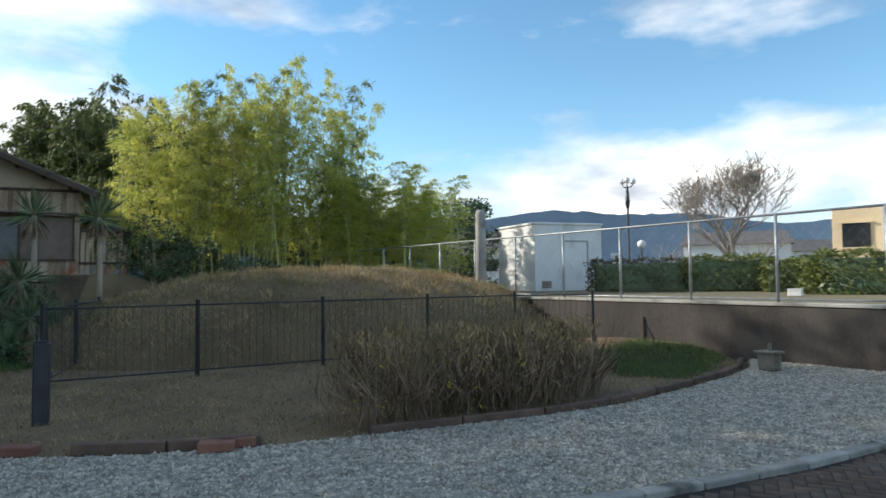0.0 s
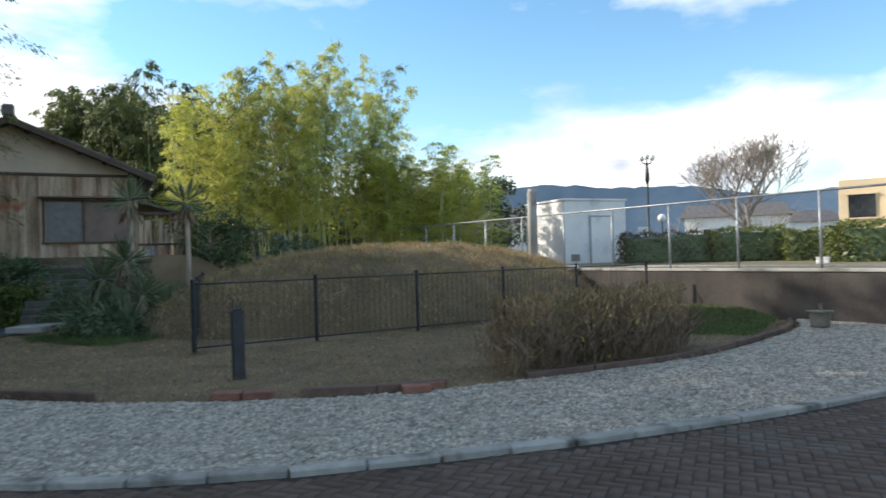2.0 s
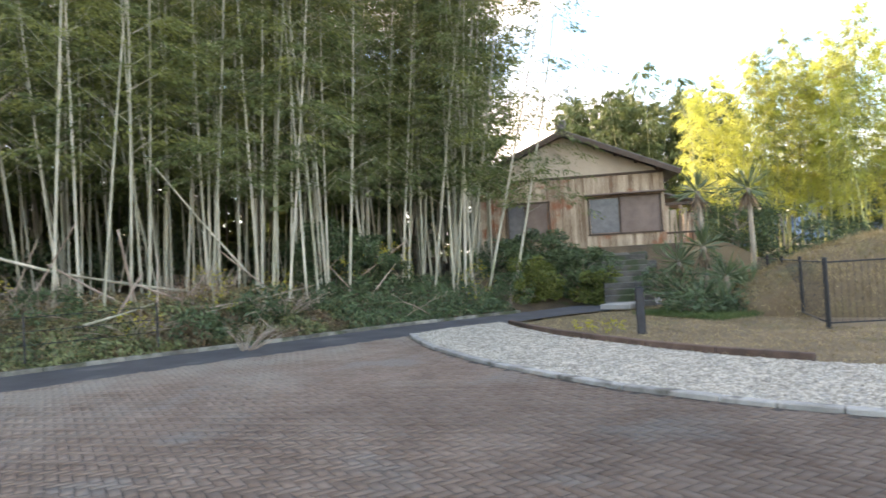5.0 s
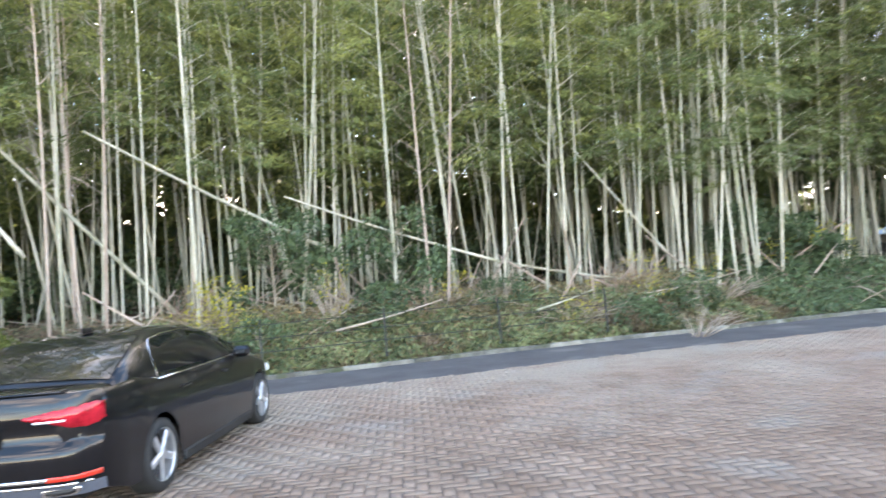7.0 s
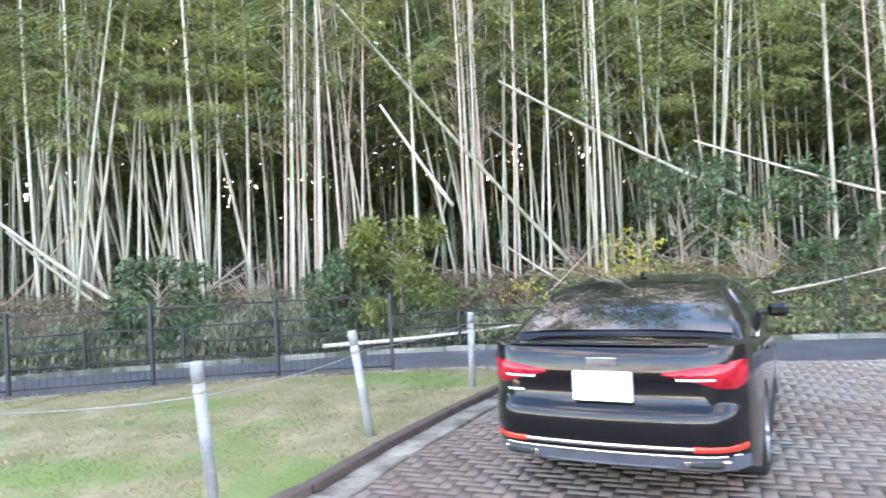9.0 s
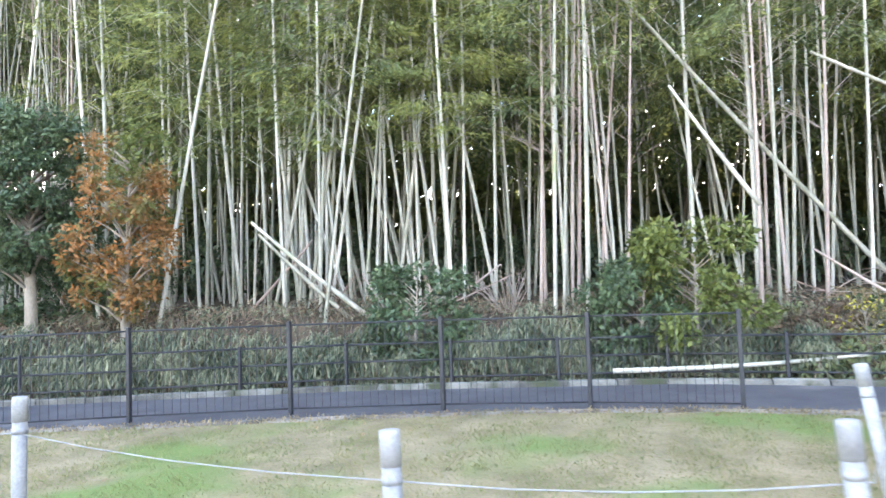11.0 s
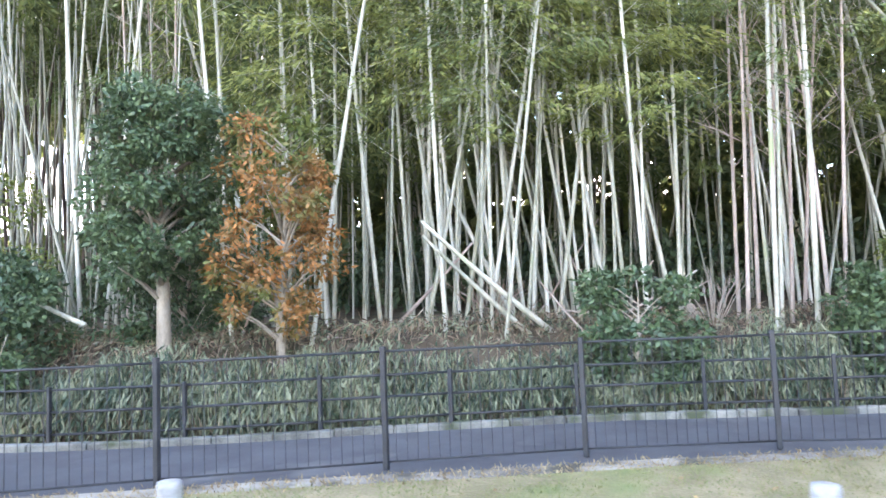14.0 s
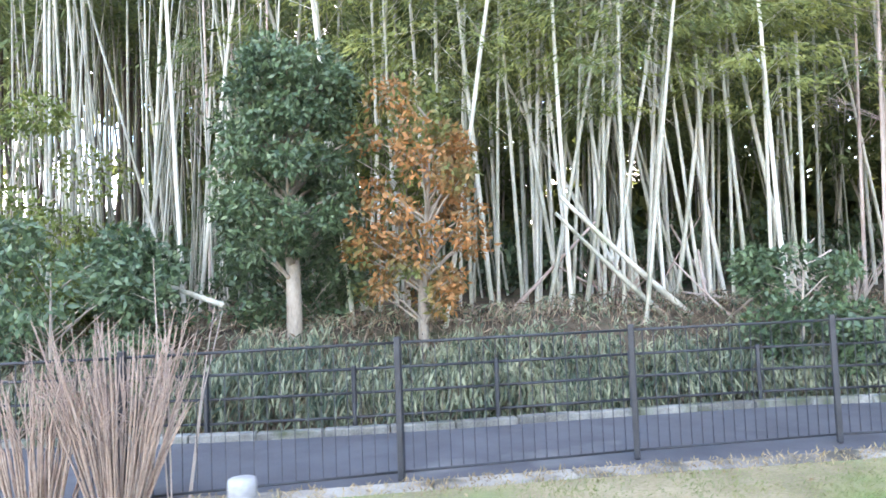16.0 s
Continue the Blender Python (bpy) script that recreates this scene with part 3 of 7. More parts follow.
build_kerb([(x + 0.18, y) for x, y in LANE_NEAR[1:10]], "kerb", "stained grey concrete margin between lane and lawn", 0.3, 0.05, 1.2, M["mosscon"], -0.03)


def build_edging(line, step, name, label, w, h, mat, gaps=()):
    ob = tagged(new(name), label, "edging", kind="structure")
    pts = resample(line, step)
    for i, (a, b) in enumerate(zip(pts[:-1], pts[1:])):
        if i in gaps:
            continue
        c, L = (a + b) / 2, np.linalg.norm(b - a)
        p = part("edging_board", boxed((0, 0, 0), (L - 0.02, w, h), 0, 0.012), mat, ob)
        p.matrix_basis = pose(c[0], c[1], 0.03 + h / 2 - 0.02, 0, 0, math.degrees(math.atan2(b[1] - a[1], b[0] - a[0])))
    return ob


build_edging([(-14.2, 11.85), (-13.6, 11.45), (-11.4, 10.3), (-9.4, 9.63), (-8.4, 9.32), (-7.2, 9.1), (-6.2, 9.05)], 1.45, "trim", "dark brown timber edging round the dry grass", 0.10, 0.12, M["edging"])
build_edging([(-3.75, 9.45), (-3.1, 9.62), (-2.1, 10.1)], 0.95, "trim", "dark brown timber edging round the dry grass", 0.10, 0.12, M["edging"])
build_edging([(-1.2, 10.7), (-0.45, 11.25), (0.5, 11.95), (1.4, 12.85), (2.25, 14.0), (3.2, 15.45), (3.75, 16.6), (3.95, 17.5)], 1.1, "trim", "low brown timber edging beside the gravel", 0.09, 0.10, M["edging"])
build_edging([(-15.0, -5.74), (-13.0, -6.43), (-11.4, -6.9), (-10.2, -7.18), (-9.2, -7.62)], 1.3, "trim", "dark brown mossy timber edging beside the lawn", 0.11, 0.085, M["darkwood"])
for x, y, rz in ((-4.55, 9.22, 10), (-4.2, 9.3, 14), (-2.42, 9.78, 24), (-2.3, 9.98, 24)):
    ob = part("loose_brick", boxed((0, 0, 0.045), (0.34, 0.2, 0.09), 0, 0.01), M["redbrick"])
    ob.matrix_basis = pose(x, y, 0.035, 0, 0, rz)
    tagged(ob, "loose reddish brick paver lying at the gravel edge", "brick", "loose bricks at the gravel edge")


# ---- mound and its fence ----
def build_mound():
    verts, faces, nr, na = [], [], 26, 72
    for i in range(nr + 1):
        r = i / nr
        for k in range(na):
            a = 2 * math.pi * k / na
            u, v = r * MOUND_A * math.cos(a), r * MOUND_B * math.sin(a)
            x, y = MOUND_C[0] + u * math.cos(MOUND_T) - v * math.sin(MOUND_T), MOUND_C[1] + u * math.sin(MOUND_T) + v * math.cos(MOUND_T)
            z = mound_z(r) + 0.05 * noise.noise((x * 0.6, y * 0.6, 0)) * (1 - r * r) * 2
            verts.append((x, y, z))
    for i in range(nr):
        for k in range(na):
            faces.append((i * na + k, i * na + (k + 1) % na, (i + 1) * na + (k + 1) % na, (i + 1) * na + k))
    faces = [f[::-1] for f in faces]
    return tagged(raw("mound", verts, faces, M["drygrass"], None, True), "low grassy burial mound of dry straw-coloured turf", "mound", kind="structure")


def mound_z(r):
    return -0.12 + 2.02 * np.clip(1 - np.clip(r, 0, 1) ** 2.6, 0, 1) ** 0.75


mound = build_mound()


def build_fence(posts, height, name, label, category, mat, post_w=0.06, rails=(0.12, 1.25), spacing=0.11, picket=0.012, rail_w=0.03, zf=None, group=""):
    """A steel fence with posts, rails and upright pickets."""
    f = tagged(new(name), label, category, group)
    z0 = zf or (lambda x, y: 0.0)
    pm = None
    for x, y in posts:
        if pm is None:
            o = part("post", boxed((0, 0, height / 2), (post_w, post_w, height), 0, 0.006), mat, f)
            pm = o.data
        else:
            o = new("post", pm)
            o.parent = f
        o.matrix_basis = pose(x, y, z0(x, y))
    km = None
    for (x1, y1), (x2, y2) in zip(posts[:-1], posts[1:]):
        L, rz = math.hypot(x2 - x1, y2 - y1), math.degrees(math.atan2(y2 - y1, x2 - x1))
        za, zb = z0(x1, y1), z0(x2, y2)
        for h in rails:
            tube("rail", [(x1, y1, za + h), (x2, y2, zb + h)], rail_w / 2, mat, f, 6)
        if spacing:
            n = int(L / spacing)
            for i in range(1, n):
                t = i / n
                if km is None:
                    o = part("picket", boxed((0, 0, (rails[-1] + rails[0]) / 2), (picket, picket, rails[-1] - rails[0])), mat, f)
                    km = o.data
                else:
                    o = new("picket", km)
                    o.parent = f
                o.matrix_basis = pose(x1 + t * (x2 - x1), y1 + t * (y2 - y1), za + t * (zb - za), 0, 0, rz)
    return f


build_fence([(-7.2, 12.85), (-5.53, 14.45), (-3.88, 16.1), (-2.18, 17.7), (-0.5, 19.3), (1.25, 19.75)], 1.34, "metal_fence", "black steel picket fence in front of the grassy mound", "fence", M["blacksteel"], spacing=0.125, picket=0.006)
build_fence([(-7.25, 12.95), (-8.35, 14.9), (-9.45, 16.85), (-10.6, 18.9), (-11.8, 20.9)], 1.34, "metal_fence", "black steel picket fence running back beside the mound", "fence", M["blacksteel"], spacing=0.125, picket=0.006)


def bollard(x, y, h, rz, lean):
    b = base_of("bollard", x, y, -0.02, rz)
    b.rotation_euler[0] += radians(lean)
    part("post_body", boxed((0, 0, h / 2), (0.165, 0.165, h), 0, 0.014), M["dark_post"], b)
    bm = bmesh.new()
    box(bm, (0, 0, h + 0.012), (0.14, 0.14, 0.03), 0, 0.008)
    part("cap", bm, M["dark_post"], b)
    for px_, ph in ((-0.055, 0.16), (0.0, 0.09), (0.05, 0.12)):
        tube("peg", [(px_, 0, h + 0.02), (px_, 0, h + ph)], 0.012, M["dark_post"], b, 6)
    part("base_plate", boxed((0, 0, 0.02), (0.22, 0.22, 0.04), 0, 0.006), M["dark_post"], b)
    return tagged(b, "dark painted square bollard standing in dry grass", "bollard", "bollards beside the gravel")


bollard(-5.13, 10.58, 0.98, 35, -2)
bollard(-10.02, 11.05, 0.95, 35, -1)


# ---- terrace, retaining wall and its fence ----
def wall_at(s, off=0.0):
    p = WALL_P + WALL_D * s + WALL_N * off
    return p.x, p.y


WALL_RZ = math.degrees(math.atan2(WALL_D.y, WALL_D.x))
x, y = wall_at(-4.0, 0.16)
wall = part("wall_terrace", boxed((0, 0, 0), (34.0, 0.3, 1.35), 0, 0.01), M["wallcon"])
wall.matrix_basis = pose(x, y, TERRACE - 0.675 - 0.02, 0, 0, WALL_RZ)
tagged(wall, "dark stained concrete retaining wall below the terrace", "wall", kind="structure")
cap = part("wall_coping", boxed((0, 0, 0), (34.0, 0.36, 0.07), 0, 0.012), M["concrete"])
cap.matrix_basis = pose(x, y, TERRACE + 0.018, 0, 0, WALL_RZ)
tagged(cap, "pale concrete coping along the retaining wall", "coping", kind="structure")
x, y = wall_at(-4.0, 1.05)
strip = part("terrace_edge", boxed((0, 0, 0), (34.0, 1.5, 0.05)), M["field"])
strip.matrix_basis = pose(x, y, TERRACE - 0.015, 0, 0, WALL_RZ)
tagged(strip, "bare earth strip behind the terrace wall", "ground", kind="structure")


def chain_fence():
    f = tagged(new("chain_link_fence"), "grey chain-link fence with steel posts on the terrace wall", "fence")
    H, z = 1.68, TERRACE + 0.05
    S = np.arange(-17.11, 8.0, 1.91)
    for s in S:
        x, y = wall_at(s, 0.18)
        tube("post", [(x, y, z), (x, y, z + H)], 0.03, M["galv"], f, 8)
    a, b = wall_at(S[0], 0.18), wall_at(S[-1], 0.18)
    tube("top_rail", [(*a, z + H), (*b, z + H)], 0.024, M["galv"], f, 8)
    tube("bottom_rail", [(*a, z + 0.06), (*b, z + 0.06)], 0.016, M["galv"], f, 6)
    V = []
    d = Vector((*WALL_D, 0))
    for s in np.arange(S[0] - H, S[-1], 0.22):
        for sg in (1, -1):
            p, q = s, s + H
            pa, pb = max(p, S[0]), min(q, S[-1])
            za, zb = z + (pa - p), z + (pb - p)
            if sg < 0:
                za, zb = 2 * z + H - za, 2 * z + H - zb
            A, B = Vector((*wall_at(pa, 0.15), za)), Vector((*wall_at(pb, 0.15), zb))
            n = (B - A).cross(Vector((*WALL_N, 0))).normalized() * 0.0007
            V.append([A - n, B - n, B + n, A + n])
    quads("wire_mesh", V, M["galv"], f)
    return f


chain_fence()


# ---- shed, pole, lamp, hedges and buildings on the terrace ----
def build_shed():
    s = base_of("shed", -0.95, 32.6, TERRACE - 0.02, 34)
    W, D, H = 3.4, 3.4, 2.86
    part("wall", boxed((W / 2, D / 2, H / 2), (W, D, H), 0, 0.015), M["whitepaint"], s)
    part("roof", boxed((W / 2, D / 2, H + 0.05), (W + 0.12, D + 0.12, 0.1), 0, 0.02), M["whitepaint"], s)
    door = part("door", boxed((2.0, -0.025, 1.06), (1.2, 0.05, 2.1), 0, 0.01), M["whitepaint"], s)
    tube("door_handle", [(1.72, -0.06, 1.0), (1.72, -0.06, 1.14)], 0.014, M["galv"], door, 6)
    for x in (1.38, 2.63):
        part("door_frame", boxed((x, -0.035, 1.08), (0.05, 0.07, 2.16)), M["galv"], s)
    part("door_frame", boxed((2.0, -0.035, 2.16), (1.3, 0.07, 0.06)), M["galv"], s)
    v = part("vent", boxed((0.55, -0.02, 0.28), (0.46, 0.04, 0.32), 0, 0.006), M["concrete"], s)
    for k in range(5):
        part("slat", boxed((0.55, -0.046, 0.17 + 0.055 * k), (0.4, 0.012, 0.03)), M["shutter"], v)
    return tagged(s, "small white flat-roofed utility shed with a steel door", "shed")


build_shed()
pole = base_of("concrete_pole", -1.75, 22.5, -0.05)
tube("shaft", [(0, 0, 0), (0, 0, 3.5), (0, 0, 3.62)], [0.15, 0.14, 0.11], M["concrete"], pole, 14)
tagged(pole, "tall grey round concrete post behind the mound", "post")


def street_lamp():
    l = base_of("street_lamp", 3.25, 37.8, TERRACE)
    tube("pole", [(0, 0, 0), (0, 0, 0.5), (0, 0, 0.55), (0, 0, 5.0)], [0.11, 0.1, 0.06, 0.045], M["blacksteel"], l, 10)
    tube("collar", [(0, 0, 3.9), (0, 0, 4.15), (0, 0, 4.4), (0, 0, 4.9)], [0.06, 0.12, 0.1, 0.05], M["blacksteel"], l, 10)
    for k in range(3):
        a = 2 * math.pi * k / 3 + 0.4
        c = Vector((0.3 * math.cos(a), 0.3 * math.sin(a), 5.25))
        tube("arm", [(0, 0, 4.9), (c.x * 0.7, c.y * 0.7, 4.98), (c.x, c.y, 5.12)], 0.025, M["blacksteel"], l, 6)
        bm = bmesh.new()
        bmesh.ops.create_icosphere(bm, subdivisions=3, radius=0.15, matrix=Matrix.Translation(c))
        part("globe", bm, M["globe"], l, "white glass globe", True)
    return tagged(l, "black ornamental street lamp with white glass globes", "street lamp")


street_lamp()
low = base_of("garden_lamp", 3.75, 36.6, TERRACE)
tube("pole", [(0, 0, 0), (0, 0, 1.9)], 0.045, M["blacksteel"], low, 8)
bm = bmesh.new()
bmesh.ops.create_icosphere(bm, subdivisions=3, radius=0.2, matrix=Matrix.Translation((0, 0, 2.08)))
part("globe", bm, M["globe"], low, "white glass globe", True)
tagged(low, "low garden lamp with a single white globe", "lamp")


def leafy_box(name, c, s, rz, n, mat, size, seed, label, category, inner=0.85, group=""):
    """A clipped hedge: stems, dark core and a skin of many small leaves."""
    rng = np.random.default_rng(seed)
    h = base_of(name, c[0], c[1], c[2], rz)
    bm = bmesh.new()
    bmesh.ops.create_cube(bm, size=1)
    bmesh.ops.subdivide_edges(bm, edges=bm.edges[:], cuts=5, use_grid_fill=True)
    for v in bm.verts:
        k = 0.80 + 0.12 * noise.noise(v.co * 7 + Vector((seed, 0, 0)))
        v.co = Vector((v.co.x * s[0] * (k + 0.1), v.co.y * s[1] * k, (v.co.z + 0.5) * s[2] * (k + 0.06)))
    part("core", bm, M["leaf"], h, "", True)
    p = rng.uniform(-0.5, 0.5, (n, 3))
    f = rng.integers(0, 5, n)
    for k, (ax, v) in enumerate(((0, -0.5), (0, 0.5), (1, -0.5), (1, 0.5), (2, 0.5))):
        p[f == k, ax] = v + rng.normal(0, 0.03, (f == k).sum())
    p *= 0.97
    p[:, 2] += 0.5
    p *= np.array(s)
    p += 0.06 * np.sin(p[:, [1, 2, 0]] * 7)
    quads("foliage", blades(p, rng.normal(size=(n, 3)), rng.uniform(0.7, 1.3, n) * size, rng.uniform(0.4, 0.6, n) * size, rng, 0.1), mat, h)
    return tagged(h, label, category, group)


leafy_box("hedge", (3.1, 30.45, TERRACE - 0.05), (3.5, 0.9, 1.25), -9, 2600, M["hedge_brown"], 0.11, 1, "thin brownish clipped hedge with shade in its leaf colour", "hedge", group="hedges on the terrace")
leafy_box("hedge", (6.1, 29.95, TERRACE - 0.05), (2.7, 1.0, 1.3), -9, 3000, M["leaf_olive"], 0.12, 4, "clipped evergreen hedge on the terrace", "hedge", group="hedges on the terrace")
leafy_box("hedge", (11.2, 24.2, TERRACE - 0.05), (7.6, 1.2, 1.25), -19, 6500, M["leaf_olive"], 0.13, 2, "sunlit clipped hedge beside the cream building", "hedge", group="hedges on the terrace")
leafy_box("hedge", (7.9, 28.4, TERRACE - 0.05), (1.6, 0.9, 1.1), -14, 2200, M["leaf_olive"], 0.13, 3, "shorter clipped hedge between two others", "hedge", group="hedges on the terrace")


def cream_building():
    b = base_of("cream_building", 14.7, 44.9, TERRACE - 0.05, -23)
    part("wall", boxed((7.0, 4.0, 2.15), (14.0, 8.0, 4.3), 0, 0.02), M["cream"], b)
    part("roof", boxed((9.6, 3.9, 4.62), (9.6, 8.4, 0.55), 0, 0.05), M["whitepaint"], b)
    part("roof", boxed((10.4, 3.9, 5.2), (7.4, 7.6, 0.5), 0, 0.05), M["rooftile"], b)
    w = part("window", boxed((1.15, -0.02, 2.75), (1.35, 0.1, 1.35)), M["darkglass"], b, "dark square window")
    part("frame", boxed((1.15, -0.06, 3.46), (1.55, 0.14, 0.1)), M["cream"], w)
    part("sill", boxed((1.15, -0.07, 2.04), (1.6, 0.2, 0.08)), M["cream"], w)
    g = part("glazing", boxed((6.4, -0.25, 2.75), (8.0, 0.4, 2.9)), M["paleglass"], b, "pale gridded glazing")
    for k in range(9):
        part("mullion", boxed((2.4 + k, -0.48, 2.75), (0.09, 0.07, 2.9)), M["whitepaint"], g)
    for k in range(6):
        part("mullion", boxed((6.4, -0.49, 1.4 + 0.54 * k), (8.0, 0.07, 0.07)), M["whitepaint"], g)
    return tagged(b, "cream modern building with gridded glazing", "building")


cream_building()


def far_house(x, y, rz, w, d, h, zr, label):
    b = base_of("house", x, y, 0.9, rz)
    part("wall", boxed((0, 0, h / 2), (w, d, h), 0, 0.02), M["whitepaint"], b)
    bm = bmesh.new()
    o = 0.5
    vs = [bm.verts.new(p) for p in ((-w / 2 - o, -d / 2 - o, h), (w / 2 + o, -d / 2 - o, h), (w / 2 + o, d / 2 + o, h), (-w / 2 - o, d / 2 + o, h), (-w / 2 + 0.2, 0, h + zr), (w / 2 - 0.2, 0, h + zr))]
    for f in ((0, 1, 5, 4), (2, 3, 4, 5), (1, 2, 5), (3, 0, 4), (3, 2, 1, 0)):
        bm.faces.new([vs[i] for i in f])
    part("roof", bm, M["rooftile"], b)
    for k in (-0.28, 0.05, 0.32):
        wn_ = part("window", boxed((k * w, -d / 2 - 0.02, h * 0.55), (0.9, 0.08, 0.9)), M["darkglass"], b)
        part("frame", boxed((k * w, -d / 2 - 0.06, h * 0.55 + 0.5), (1.05, 0.08, 0.08)), M["galv"], wn_)
    return tagged(b, label, "house")


far_house(-7.0, 62, 4, 9, 7, 3.2, 1.6, "distant grey-roofed low house beyond the terrace")
far_house(20, 95, -10, 12, 8, 4.5, 1.8, "distant pale house in the valley")
far_house(32, 110, 8, 10, 8, 4.0, 1.8, "distant pale house in the valley")
sign = base_of("notice_board", 2.35, 31.6, TERRACE)
part("panel", boxed((0, 0, 1.3), (0.42, 0.04, 0.42), 0, 0.006), M["whitepaint"], sign)
for k in range(3):
    part("text_bar", boxed((0, -0.023, 1.2 + 0.09 * k), (0.3, 0.006, 0.025)), M["concrete"], sign)
tube("leg", [(0, 0.03, 0), (0, 0.03, 1.45)], 0.025, M["galv"], sign, 6)
tagged(sign, "small white notice board on a steel leg", "sign")
bx = base_of("white_box", 6.6, 23.4, TERRACE - 0.02, -25)
part("body", boxed((0, 0, 0.1), (0.34, 0.24, 0.18), 0, 0.02), M["whitepaint"], bx)
part("lid", boxed((0, 0, 0.2), (0.37, 0.27, 0.03), 0, 0.008), M["whitepaint"], bx)
tagged(bx, "small white box lying on the terrace", "box")


def planter():
    p = base_of("planter", 4.1, 16.15, 0.03, WALL_RZ)
    bm = bmesh.new()
    box(bm, (0, 0, 0.17), (0.34, 0.26, 0.3), 0, 0.02)
    for v in bm.verts:
        k = 0.82 + 0.18 * v.co.z / 0.4
        v.co.x, v.co.y = v.co.x * k, v.co.y * k
    part("bowl", bm, M["mosscon"], p)
    part("rim", boxed((0, 0, 0.32), (0.40, 0.30, 0.045), 0, 0.012), M["mosscon"], p)
    tube("spout", [(0, 0.02, 0.33), (0.0, 0.02, 0.44), (0.02, 0.02, 0.47)], [0.04, 0.03, 0.015], M["mosscon"], p, 8)
    return tagged(p, "square concrete trough at the foot of the retaining wall", "trough")


planter()


def mountains():
    rng = np.random.default_rng(11)
    A = np.linspace(radians(-55), radians(42), 160)
    verts, faces = [], []
    for i, a in enumerate(A):
        h = 128 + 14 * math.sin(a * 5 + 0.6) + 9 * math.sin(a * 13 + 2) + 5 * math.sin(a * 29) + rng.normal(0, 1.2)
        for r, z in ((1350, -5), (1420, h * 0.45), (1500, h)):
            verts.append((-r * math.sin(a), r * math.cos(a), z))
    for i in range(len(A) - 1):
        for k in range(2):
            faces.append((i * 3 + k, i * 3 + k + 1, i * 3 + k + 4, i * 3 + k + 3))
    return tagged(raw("backdrop", verts, faces, M["mountain"], None, True), "distant mountain ridge in painted haze blue under the clouds", "mountains", kind="structure")


mountains()


# ---- plants ----
def bare_tree(name, x, y, z, h, seed, mat, label, spread=0.55, levels=5, trunk=0.22, category="tree", first=0.25, thin=0.0, fork=5):
    """A leafless tree: tapered trunk, limbs and fine branches."""
    rng = np.random.default_rng(seed)
    t = base_of(name, x, y, z)
    trunk_p, limbs = Pile(), Pile()

    def grow(p, d, L, r, lev, pile):
        pts, rad = [p], [r]
        for i in range(3):
            d = (d + Vector(rng.normal(0, 0.13, 3)) + Vector((0, 0, 0.05))).normalized()
            pts.append(pts[-1] + d * L / 3)
            rad.append(r * (1 - 0.13 * (i + 1)))
        rad = [max(q_, thin) for q_ in rad]
        pile.add(tube_data(pts, rad, 7 if lev < 2 else 4, False))
        if lev >= levels:
            return
        for k in range(3 if lev else fork):
            s = Vector(rng.normal(0, 1, 3))
            s.z = abs(s.z) * 0.35
            nd = (d * (1 - spread) + s.normalized() * spread).normalized()
            grow(pts[-1 - (k % 2)], nd, L * rng.uniform(0.62, 0.85), rad[-1] * rng.uniform(0.55, 0.75), lev + 1, limbs)
    grow(Vector((0, 0, 0)), Vector((0, 0, 1)), h * first, trunk, 0, trunk_p)
    trunk_p.link("trunk", mat, t)
    tagged(limbs.link("branch_spray", mat, t), kind="stuff")
    return tagged(t, label, category)


bare_tree("tree", 7.9, 37.0, TERRACE, 10.0, 5, M["greybark"], "leafless grey tree with a wide fan of fine branches", 0.43, 6, 0.28, "tree", 0.19, 0.009, 8)
bare_tree("tree", 5.4, 38.5, TERRACE, 3.6, 8, M["greybark"], "small pollarded leafless tree behind the hedge", 0.5, 3, 0.14)
bare_tree("tree", 9.8, 39.5, TERRACE, 4.2, 9, M["greybark"], "leafless tree behind the hedge", 0.5, 4, 0.14)


